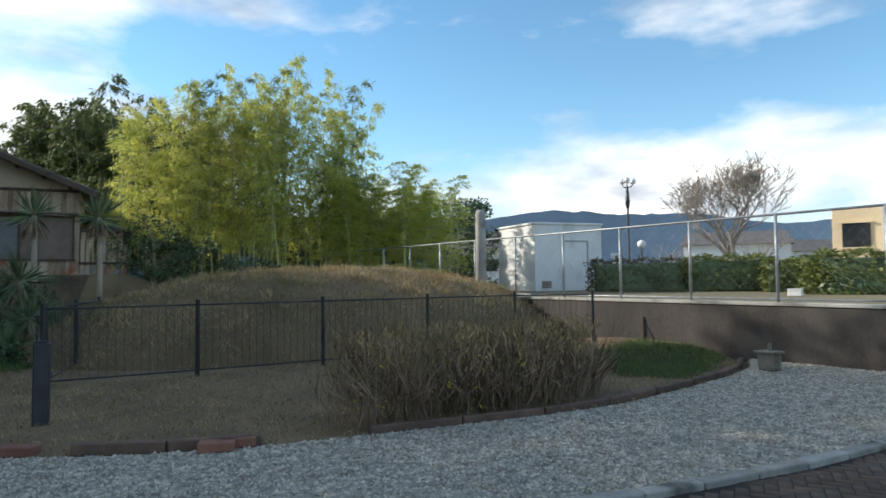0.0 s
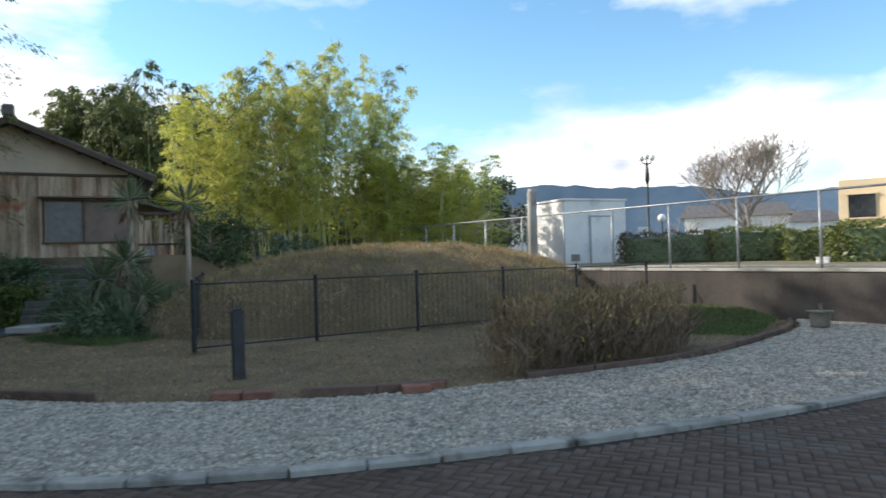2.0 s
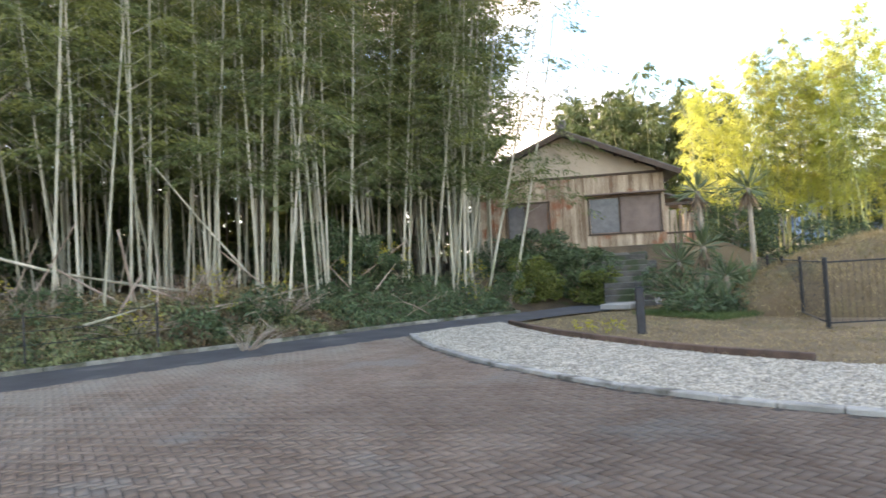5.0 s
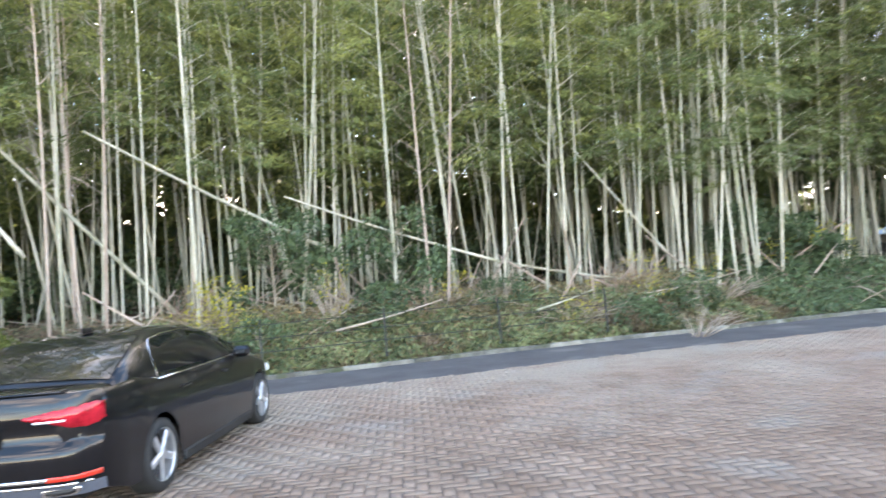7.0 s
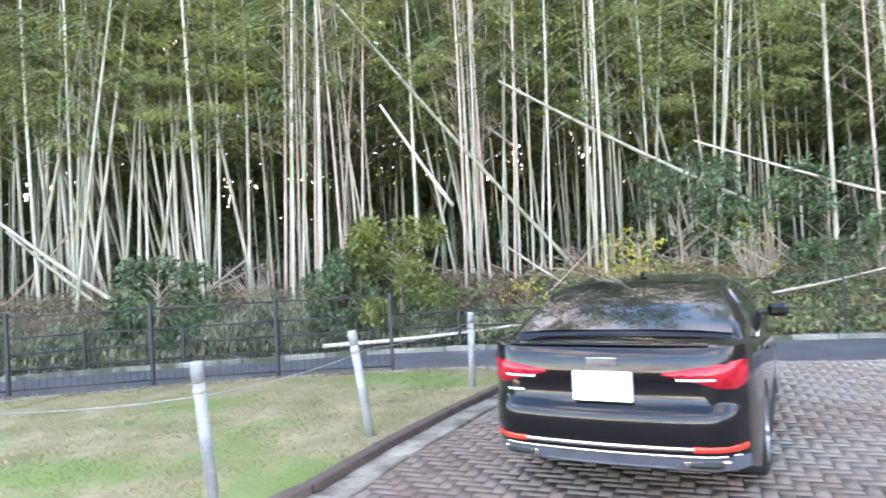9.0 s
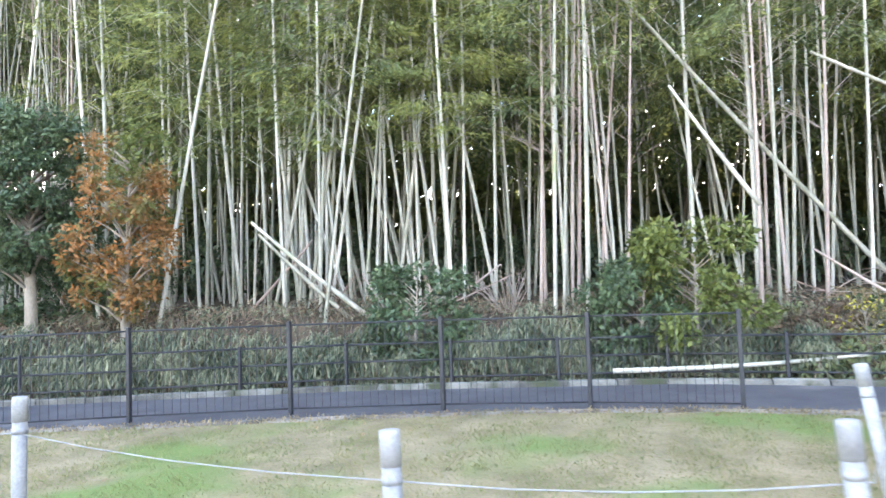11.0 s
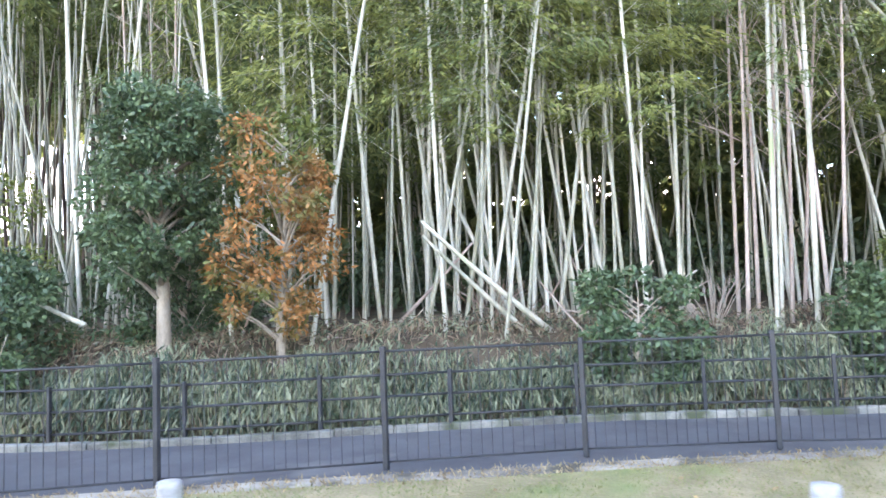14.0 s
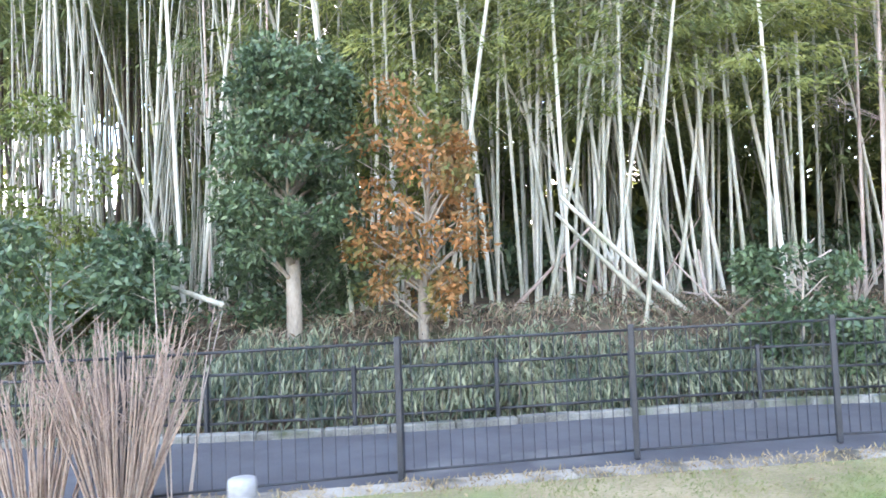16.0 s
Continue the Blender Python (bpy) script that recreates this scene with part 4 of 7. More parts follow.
def broadleaf(name, x, y, z, h, r, seed, leaf, label, category="tree", n=2600, size=0.12, trunk=0.1, lo=0.3, bark="bark", flat=1.0, group="", clumps=26):
    """An evergreen tree or shrub: trunk, limbs and a crown of leaf clumps with gaps."""
    rng = np.random.default_rng(seed)
    t = base_of(name, x, y, z)
    trunk_p, limbs = Pile(), Pile()
    top = Vector((rng.normal(0, 0.1) * r, rng.normal(0, 0.1) * r, h * 0.8))
    trunk_p.add(tube_data([(0, 0, 0), (0.02, 0.01, h * 0.25), top * 0.6, top], [trunk, trunk * 0.85, trunk * 0.6, trunk * 0.2], 8, False))
    cc = []
    for k in range(clumps):
        a, u = rng.uniform(0, 2 * math.pi), rng.uniform(0, 1)
        zz = h * (lo + (1 - lo) * u)
        rr = r * math.sqrt(rng.uniform(0.1, 1)) * (0.55 + 0.6 * math.sin(math.pi * (0.15 + 0.8 * u)))
        c = Vector((rr * math.cos(a), rr * math.sin(a) * flat, zz))
        cc.append(c)
        s = Vector((top.x * u, top.y * u, max(h * lo * 0.6, zz - rr * 0.7)))
        limbs.add(tube_data([s, (s + c) / 2 + Vector((0, 0, 0.05)), c], [trunk * 0.35, trunk * 0.22, trunk * 0.08], 4, False))
    cc = np.array(cc)
    i = rng.integers(0, clumps, n)
    rad = r * rng.uniform(0.22, 0.42, clumps)[i]
    d = rng.normal(size=(n, 3))
    d /= np.linalg.norm(d, axis=1)[:, None]
    p = cc[i] + d * (rad * rng.uniform(0.3, 1, n) ** 0.5)[:, None] * np.array([1, 1, 0.75])
    p[:, 2] = np.maximum(p[:, 2], 0.02)
    q = d * 0.5 + rng.normal(size=(n, 3)) * 0.6 + np.array([0, 0, -0.25])
    trunk_p.link("trunk", M[bark], t)
    tagged(limbs.link("branch_spray", M[bark], t), kind="stuff")
    quads("crown", blades(p, q, size * rng.uniform(0.6, 1.3, n), size * rng.uniform(0.32, 0.55, n), rng, 0.12), M[leaf], t)
    return tagged(t, label, category, group)


def bamboo(name, h, rad, seed, leaf, culm, lo=0.34, nb=26, nl=26, reach=1.15, size=0.15, width=0.03, curve=0.5, feathery=False):
    """A bamboo: jointed tapering culm that nods at the top, thin side branches and drooping leaves."""
    rng = np.random.default_rng(seed)
    b = base_of(name, 0, 0, -30)
    bend = rng.normal(0, 1, 2)
    bend = bend / np.linalg.norm(bend) * curve

    def at(t):
        return Vector((bend[0] * t ** 2.6, bend[1] * t ** 2.6, h * t - 0.25 * t ** 4))
    pts, rr = [], []
    nodes = 16
    for i in range(nodes + 1):
        t = i / nodes
        r = rad * (1 - 0.86 * t ** 1.3)
        for dt, k in ((-0.0015, 1.0), (0.0, 1.13), (0.0015, 1.0)) if 0 < i < nodes else ((0, 1.0),):
            pts.append(at(min(max(t + dt * 2, 0), 1)))
            rr.append(r * k)
    Pile().add(tube_data(pts, rr, 8, False)).link("culm", M[culm], b)
    tw, C, D = Pile(), [], []
    for k in range(nb):
        # branches come in pairs from a node, with bare culm between
        t = lo + (1 - lo) * (k - k % 2 + rng.uniform(0, 0.7)) / nb
        p = at(t)
        a = rng.uniform(0, 2 * math.pi)
        L = reach * rng.uniform(0.5, 1.15) * (1.12 - 0.75 * max(0, (t - 0.6) / 0.4) ** 1.5)
        u = Vector((math.cos(a), math.sin(a), 0))
        v = Vector((-u.y, u.x, 0))
        e1 = p + u * L * 0.5 + Vector((0, 0, L * 0.36))
        e2 = p + u * L + Vector((0, 0, L * 0.15))
        tw.add(tube_data([p, e1, e2], [0.008, 0.005, 0.002], 3, False))
        if feathery:
            for j in range(nl):
                s = min(1.0, (0.42, 0.7, 0.97)[j % 3] + rng.normal(0, 0.05))
                q = p.lerp(e1, s * 2) if s < 0.5 else e1.lerp(e2, s * 2 - 1)
                C.append(q + Vector((*rng.normal(0, 0.11, 2), rng.normal(-0.03, 0.08))) * (0.5 + L * 0.6))
                D.append(u * 0.5 + Vector(rng.normal(0, 0.36, 3)) + Vector((0, 0, -0.6)))
            continue
        fans = []
        for f in range(5):
            s = (0.45, 0.62, 0.78, 0.92, 1.0)[f]
            q = p.lerp(e1, s * 2) if s < 0.5 else e1.lerp(e2, s * 2 - 1)
            fans.append((q + v * rng.normal(0, 0.17) * L + Vector((0, 0, rng.normal(-0.02, 0.05))), rng.normal(0, 0.5)))
        for j in range(nl):
            q, w = fans[j % 5]
            # flat drooping sprays: wide sideways, thin in height, tips hanging
            o = u * rng.normal(0, 0.13) + v * rng.normal(0, 0.15)
            C.append(q + o * (0.5 + L * 0.45) + Vector((0, 0, rng.normal(0, 0.035) - 0.7 * o.length ** 2)))
            D.append(u * 0.6 + v * (w + rng.normal(0, 0.35)) + o * 2.0 + Vector((0, 0, rng.normal(-0.55, 0.22))))
    n = len(C)
    tagged(tw.link("branch_spray", M[culm], b), kind="stuff")
    quads("foliage", blades(C, D, size * rng.uniform(0.7, 1.3, n), width * rng.uniform(0.7, 1.2, n), rng, 0.06), M[leaf], b)
    return b


def lean_pose(x, y, z, lx, ly, turn):
    """Stands a plant at (x, y, z), leaning by lx, ly metres a metre of height and turned about itself."""
    up = Vector((lx, ly, 1)).normalized()
    q = Vector((0, 0, 1)).rotation_difference(up).to_matrix().to_4x4()
    return Matrix.Translation((x, y, z)) @ q @ Matrix.Rotation(turn, 4, "Z")


def gz1(x, y):
    return float(ground_z(np.array([x]), np.array([y]))[0])


# measured culms: x, y, lean x, lean y
STAND_A = [(-18.4, -19.6, 0.00, 0.00), (-18.9, -19.1, 0.02, -0.02), (-18.9, -17.9, 0.06, -0.06), (-19.3, -17.9, -0.03, 0.03), (-18.4, -16.4, 0.02, -0.02), (-19.6, -17.2, 0.00, 0.00), (-18.9, -15.9, -0.03, 0.04), (-21.1, -16.0, 0.13, -0.20), (-20.6, -14.8, 0.10, -0.16), (-21.1, -14.8, -0.01, 0.01), (-21.0, -14.1, 0.00, 0.00), (-20.1, -13.1, -0.01, 0.03), (-20.4, -12.5, -0.01, 0.03), (-20.9, -12.6, 0.07, -0.16), (-21.5, -12.4, 0.01, -0.03), (-19.4, -11.0, -0.01, 0.03)]
STAND_B = [(-19.7, -10.9, -0.02, 0.05), (-20.5, -10.9, -0.01, 0.04), (-19.5, -10.4, -0.01, 0.03), (-23.3, -10.3, 0.03, -0.14), (-23.9, -8.1, 0.02, -0.18), (-24.0, -7.6, 0.01, -0.16), (-20.6, -7.1, 0.00, 0.02), (-23.8, -6.7, 0.00, 0.03), (-22.8, -6.3, 0.00, 0.02), (-24.1, -5.8, 0.00, 0.07), (-22.4, -4.6, 0.00, 0.04), (-22.4, -4.4, 0.00, 0.03), (-23.5, -3.9, 0.00, 0.01), (-23.9, -1.2, 0.02, 0.07)]
STAND_C = [(-16.3, -24.6, 0.04, -0.03), (-17.3, -25.2, 0.06, -0.04), (-16.1, -22.4, 0.03, -0.03), (-16.7, -18.1, -0.10, 0.14), (-19.0, -19.0, -0.02, 0.03), (-19.2, -18.4, -0.01, 0.01), (-19.2, -17.4, 0.01, -0.03), (-19.5, -17.2, -0.02, 0.04), (-19.7, -16.9, 0.00, 0.01), (-20.3, -16.9, -0.03, 0.08), (-18.0, -15.2, -0.04, 0.13), (-21.8, -14.7, 0.01, -0.06), (-21.8, -14.2, -0.02, 0.09), (-21.2, -14.0, -0.01, 0.05), (-19.2, -13.0, 0.00, -0.03)]
STAND_D = [(-21.8, -7.4, 0.00, 0.01), (-22.4, -7.3, 0.00, 0.00), (-22.5, -6.7, -0.01, 0.05), (-21.3, -5.5, 0.00, 0.03), (-20.5, -4.3, 0.00, 0.00), (-23.9, -4.3, 0.00, -0.03), (-22.0, -1.8, 0.00, 0.06), (-23.4, -0.9, 0.01, 0.05), (-20.5, 0.3, 0.00, 0.00), (-21.3, 2.0, -0.01, -0.04), (-20.5, 3.1, 0.02, 0.06), (-20.2, 4.1, 0.04, 0.09), (-20.4, 4.8, 0.02, 0.04), (-21.7, 7.4, 0.02, 0.03), (-21.3, 7.5, 0.02, 0.03)]
STAND_E = [(-23.5, 10.0, 0.05, 0.07), (-19.7, 8.3, 0.04, 0.06), (-19.4, 8.6, 0.07, 0.10), (-19.4, 9.2, -0.01, -0.01), (-19.5, 10.0, 0.01, 0.01), (-18.8, 13.5, 0.10, 0.09), (-18.6, 14.3, 0.08, 0.07), (-23.1, 7.5, 0.01, 0.04), (-22.0, 7.7, 0.02, 0.04), (-20.4, 8.7, 0.03, 0.06), (-19.9, 9.0, 0.02, 0.05), (-20.0, 10.1, -0.01, -0.02), (-18.9, 14.5, 0.04, 0.04), (-20.3, 15.8, 0.02, 0.05), (-20.6, 17.0, 0.05, 0.06), (-19.6, 16.3, 0.08, 0.05), (-21.4, 18.2, 0.03, 0.05), (-21.9, 16.6, 0.02, 0.02), (-18.4, 15.6, 0.22, 0.12), (-18.0, 16.4, 0.19, 0.12), (-18.8, 15.0, 0.16, 0.10)]


GROVE_EDGE = LANE_FAR[:-3] + [(-17.4, 16.0), (-19.0, 18.0), (-25.0, 20.5), (-27.0, 32.0)]


def grove_x(y):
    return np.interp(y, [p[1] for p in GROVE_EDGE], [p[0] for p in GROVE_EDGE])


def thin_stretch(x, y):
    """The south-west stretch of the grove, bare below, where daylight comes through."""
    s = -0.673 * (x + 14.0) - 0.74 * (y + 20.7)
    return s > 0 and abs(-0.74 * (x + 14.0) + 0.673 * (y + 20.7)) < 1.6 + 0.11 * s


def build_forest():
    rng = np.random.default_rng(21)
    kinds = [bamboo("bamboo", 14.2 + 0.4 * (k % 4), 0.036 + 0.006 * (k % 3), 40 + k, "bleaf" if k % 3 else "bleaf_dark", "culm", lo=0.23 + 0.035 * (k % 4), nb=30, nl=90, reach=1.6, size=0.15, width=0.034) for k in range(8)]
    spots = list(STAND_A + STAND_B + STAND_C + STAND_D + STAND_E)
    for i in range(20):
        u = (i + rng.uniform(0, 1)) / 20
        spots.append((-19.0 - 1.7 * u + rng.normal(0, 0.3), -17.0 + 3.6 * u, rng.normal(0, 0.04), rng.normal(0, 0.13)))
    # culms between the measured ones, one here and there along the bank
    for i in range(82):
        y = rng.uniform(-27, 18)
        d = rng.uniform(3.0, 8.5)
        x = float(grove_x(y)) - d
        if y > 13 and d > 6.5:
            continue
        spots.append((x, y, rng.normal(0, 0.04), rng.normal(0, 0.06 if i % 3 else 0.15)))
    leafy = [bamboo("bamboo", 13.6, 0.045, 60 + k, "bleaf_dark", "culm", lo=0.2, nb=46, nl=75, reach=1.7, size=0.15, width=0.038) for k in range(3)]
    bare = [bamboo("bamboo", 14.0, 0.042, 65 + k, "bleaf", "culm", lo=0.6, nb=22, nl=85, reach=1.5, size=0.15, width=0.034) for k in range(2)]
    for i in range(46):
        y = rng.uniform(6.5, 18.5) if i % 3 else rng.uniform(13.5, 18.5)
        spots.append((float(grove_x(y)) - rng.uniform(1.0, 5.5), y, rng.normal(0.02, 0.03), rng.normal(0.02, 0.04)))
    for i, (x, y, lx, ly) in enumerate(spots):
        m = lean_pose(x, y, gz1(x, y) - 0.05, lx, ly, rng.uniform(0, 6.28))
        o = copy_thing(bare[i % 2] if thin_stretch(x, y) else leafy[i % 3] if i >= len(spots) - 46 or y > 13 and lx > 0.1 else kinds[i % 8], m)
        straight = abs(lx) + abs(ly) < 0.09
        tagged(o, "tall pale bamboo culm with drooping green leaves" if straight else "tall pale bamboo culm leaning against its neighbours", "bamboo", "bamboo grove beside the lane")
    for k in kinds + leafy + bare:
        for o in list(k.children):
            bpy.data.objects.remove(o)
        bpy.data.objects.remove(k)
    # the inner grove, too dense to count
    rows, C, D, S = Pile(), [], [], []
    for i in range(430):
        y = rng.uniform(-34, 22)
        d = rng.uniform(6.5, 17) if y < 15 else rng.uniform(1.0, 14)
        x = float(grove_x(y)) - d
        z = gz1(x, y)
        l = rng.normal(0, 0.045 if i % 3 else 0.12, 2)
        h = rng.uniform(11.5, 14.5) if y < 19 else rng.uniform(8.0, 10.5)
        r = rng.uniform(0.022, 0.054)
        P = [Vector((x + l[0] * t * h + 0.3 * t * t, y + l[1] * t * h, z - 0.05 + h * t)) for t in (0, 0.2, 0.4, 0.6, 0.8, 1.0)]
        rows.add(tube_data(P, [r, r * 0.97, r * 0.88, r * 0.7, r * 0.45, r * 0.1], 6, False))
        lo = 0.62 if thin_stretch(x, y) else 0.27
        for c in range(18):
            p = P[0].lerp(P[-1], rng.uniform(lo, 1)) + Vector((*rng.normal(0, 0.75, 2), 0))
            a = rng.uniform(0, 6.28)
            for j in range(34):
                o = rng.normal(0, 0.3, 2)
                C.append(p + Vector((o[0], o[1], rng.normal(0, 0.08) - 0.6 * (o[0] ** 2 + o[1] ** 2))))
                D.append((math.cos(a) * 0.6 + o[0] * 1.5, math.sin(a) * 0.6 + o[1] * 1.5, rng.normal(-0.5, 0.25)))
    for i in range(74):
        d, o = rng.uniform(3, 16), rng.uniform(-1, 1)
        x, y = -14.0 - 0.673 * d - 0.74 * o * (1.6 + 0.13 * d), -20.7 - 0.74 * d + 0.673 * o * (1.6 + 0.13 * d)
        l, h, r = rng.normal(0, 0.07, 2), rng.uniform(9, 13), rng.uniform(0.018, 0.036)
        P = [Vector((x + l[0] * t * h, y + l[1] * t * h, gz1(x, y) - 0.05 + h * t)) for t in (0, 0.3, 0.6, 1.0)]
        rows.add(tube_data(P, [r, r * 0.95, r * 0.7, r * 0.1], 6, False))
    g = tagged(new("bamboo_grove"), "dense inner bamboo grove with countless grey culms", "bamboo grove", kind="stuff")
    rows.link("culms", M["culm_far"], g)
    n = len(C)
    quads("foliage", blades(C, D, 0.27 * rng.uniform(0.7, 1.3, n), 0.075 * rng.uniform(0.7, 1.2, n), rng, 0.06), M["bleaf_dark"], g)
    # woods that close the grove behind
    n = 76000
    y = rng.uniform(-48, 27, n)
    x = grove_x(y) - np.where(y < 15, rng.uniform(17, 22, n), rng.uniform(9, 20, n))
    z = 0.3 + np.where(y < 19, 16.5, 9.5) * rng.uniform(0, 1, n) ** 1.35
    far = -0.74 * (x + 14.0) + 0.673 * (y + 20.7)
    keep = ~((y < -24) & (np.abs(far + 1.6) < 3.1 + 0.7 * np.sin(z * 3)) & (z < 10.2) & (z > 5.0))
    keep &= ~((z > 2.2) & (z < 7.5) & (np.sin(y * 1.7 + 1.3 * np.sin(y * 0.6)) * np.sin(z * 1.3 + y) > 0.72))
    yl = rng.uniform(-46, 36, 11000)
    xl = grove_x(yl) - np.where(yl < 15, rng.uniform(15.5, 21, 11000), rng.uniform(9, 18, 11000))
    c = np.r_[np.stack([x, y, z], 1)[keep], np.stack([xl, yl, rng.uniform(0.3, 5.2, 11000)], 1)]
    n = len(c)
    w = tagged(new("far_woods"), "dark evergreen woods closing the grove", "woods", kind="stuff")
    trunks = Pile()
    for i in range(80):
        o, d = rng.uniform(-5.5, 5.5), rng.uniform(14, 22)
        x, y = -14.0 - 0.673 * d - 0.74 * o, -20.7 - 0.74 * d + 0.673 * o
        lean = rng.normal(0, 0.6, 2)
        r = rng.uniform(0.03, 0.11)
        trunks.add(tube_data([(x, y, 0.2), (x + lean[0] * 0.5, y + lean[1] * 0.5, 6), (x + lean[0], y + lean[1], 12.5)], [r, r * 0.8, r * 0.4], 6, False))
    trunks.link("trunk_cluster", M["darkwood"], w)
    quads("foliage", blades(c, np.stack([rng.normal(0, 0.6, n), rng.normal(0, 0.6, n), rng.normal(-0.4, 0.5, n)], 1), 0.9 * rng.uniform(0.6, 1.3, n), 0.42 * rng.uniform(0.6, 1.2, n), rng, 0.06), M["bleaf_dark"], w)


build_forest()


def build_clump():
    """The sunlit stand of bamboo behind the mound."""
    rng = np.random.default_rng(31)
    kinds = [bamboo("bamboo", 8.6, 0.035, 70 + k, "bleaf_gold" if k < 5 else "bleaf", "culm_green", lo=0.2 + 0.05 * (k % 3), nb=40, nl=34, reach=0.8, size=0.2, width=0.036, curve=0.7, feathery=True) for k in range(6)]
    for i in range(96):
        u = rng.uniform(0, 1)
        x, y = -17.0 + 12.4 * u + rng.normal(0, 0.5), 28.6 + 3.6 * u + rng.normal(0, 1.4)
        s = (0.78 + 0.25 * math.sin(math.pi * min(1, u * 1.35)) + rng.normal(0, 0.07)) * (1.0 if u < 0.62 else 0.74)
        m = lean_pose(x, y, gz1(x, y) - 0.05, rng.normal(0, 0.04), rng.normal(0, 0.04), rng.uniform(0, 6.28)) @ Matrix.Diagonal((1, 1, s, 1))
        o = copy_thing(kinds[i % 6], m)
        tagged(o, "sunlit yellow-green bamboo with feathery leaves" if u < 0.62 else "shorter olive-green bamboo at the end of the stand", "bamboo", "bamboo stand behind the mound")
    for x, y, s in ((-13.6, 29.6, 1.14), (-13.2, 29.3, 1.2), (-11.6, 30.4, 1.27), (-11.3, 30.0, 1.22), (-9.4, 31.0, 1.2), (-9.0, 31.3, 1.14), (-15.2, 29.0, 1.08)):
        o = copy_thing(kinds[int(s * 100) % 6], lean_pose(x, y, gz1(x, y) - 0.05, 0.02, 0, s * 9) @ Matrix.Diagonal((1, 1, s, 1)))
        tagged(o, "tallest feathery bamboo rising over the stand", "bamboo", "bamboo stand behind the mound")
    dark = [bamboo("bamboo", 8.4, 0.035, 90 + k, "bleaf_dark", "culm_green", lo=0.1, nb=44, nl=36, reach=1.4, size=0.27, width=0.085, curve=1.1, feathery=True) for k in range(3)]
    # the stand behind the house, too far and dense to count
    pieces = [{o.name.split(".")[0]: (np.array([v.co[:] for v in o.data.vertices]), [tuple(f.vertices) for f in o.data.polygons]) for o in k.children} for k in dark]
    leaves, culms = [], Pile()
    for i in range(64):
        x, y = -31.0 + 11.5 * rng.uniform(0, 1), 37.5 + rng.normal(0, 1.6)
        s = rng.uniform(1.0, 1.3)
        m = np.array(lean_pose(x, y, gz1(x, y) - 0.05, rng.normal(0, 0.05), rng.normal(0, 0.04), rng.uniform(0, 6.28)) @ Matrix.Diagonal((1, 1, s, 1)))
        co, fa = pieces[i % 3]["foliage"]
        leaves.append((co @ m[:3, :3].T + m[:3, 3]).reshape(-1, 4, 3))
        co, fa = pieces[i % 3]["culm"]
        culms.add(([Vector(p) for p in co @ m[:3, :3].T + m[:3, 3]], fa))
    g = tagged(new("bamboo_thicket"), "dark green bamboo thicket behind the old house", "bamboo thicket", kind="stuff")
    quads("foliage", np.concatenate(leaves), M["bleaf_dark"], g)
    culms.link("culm_cluster", M["culm_green"], g)
    for k in range(9):
        x = -18.0 + 1.75 * k
        broadleaf("shrub", x, 34.6 + 0.3 * k, gz1(x, 34.6 + 0.3 * k), 4.4, 1.8, 340 + k, "leaf", "dark undergrowth behind the bamboo stand", "shrub", 4200, 0.2, 0.05, 0.05, group="undergrowth behind the bamboo")
    for k in kinds + dark:
        for o in list(k.children):
            bpy.data.objects.remove(o)
        bpy.data.objects.remove(k)


build_clump()
for k, (x, y, h) in enumerate(((-14.4, 25.9, 2.6), (-13.0, 26.8, 2.8), (-14.8, 28.0, 2.4), (-11.4, 27.6, 1.6))):
    broadleaf("shrub", x, y, gz1(x, y), h, 1.3, 300 + k, "leaf", "dark evergreen shrub in the shade beside the house", "shrub", 2200, 0.14, 0.05, 0.1, group="shrubs beside the house")

for k, (x, y, h, r) in enumerate(((-26.0, 19.6, 6.5, 1.9), (-28.5, 22.0, 7.0, 2.1), (-24.4, 17.6, 4.2, 1.5), (-30.5, 24.5, 7.0, 2.2), (-26.8, 24.5, 6.0, 1.8))):
    broadleaf("tree", x, y, gz1(x, y), h, r, 320 + k, "leaf", "dark evergreen tree between the grove and the house", "tree", 5200, 0.22, 0.12, 0.1, group="evergreens beside the house")


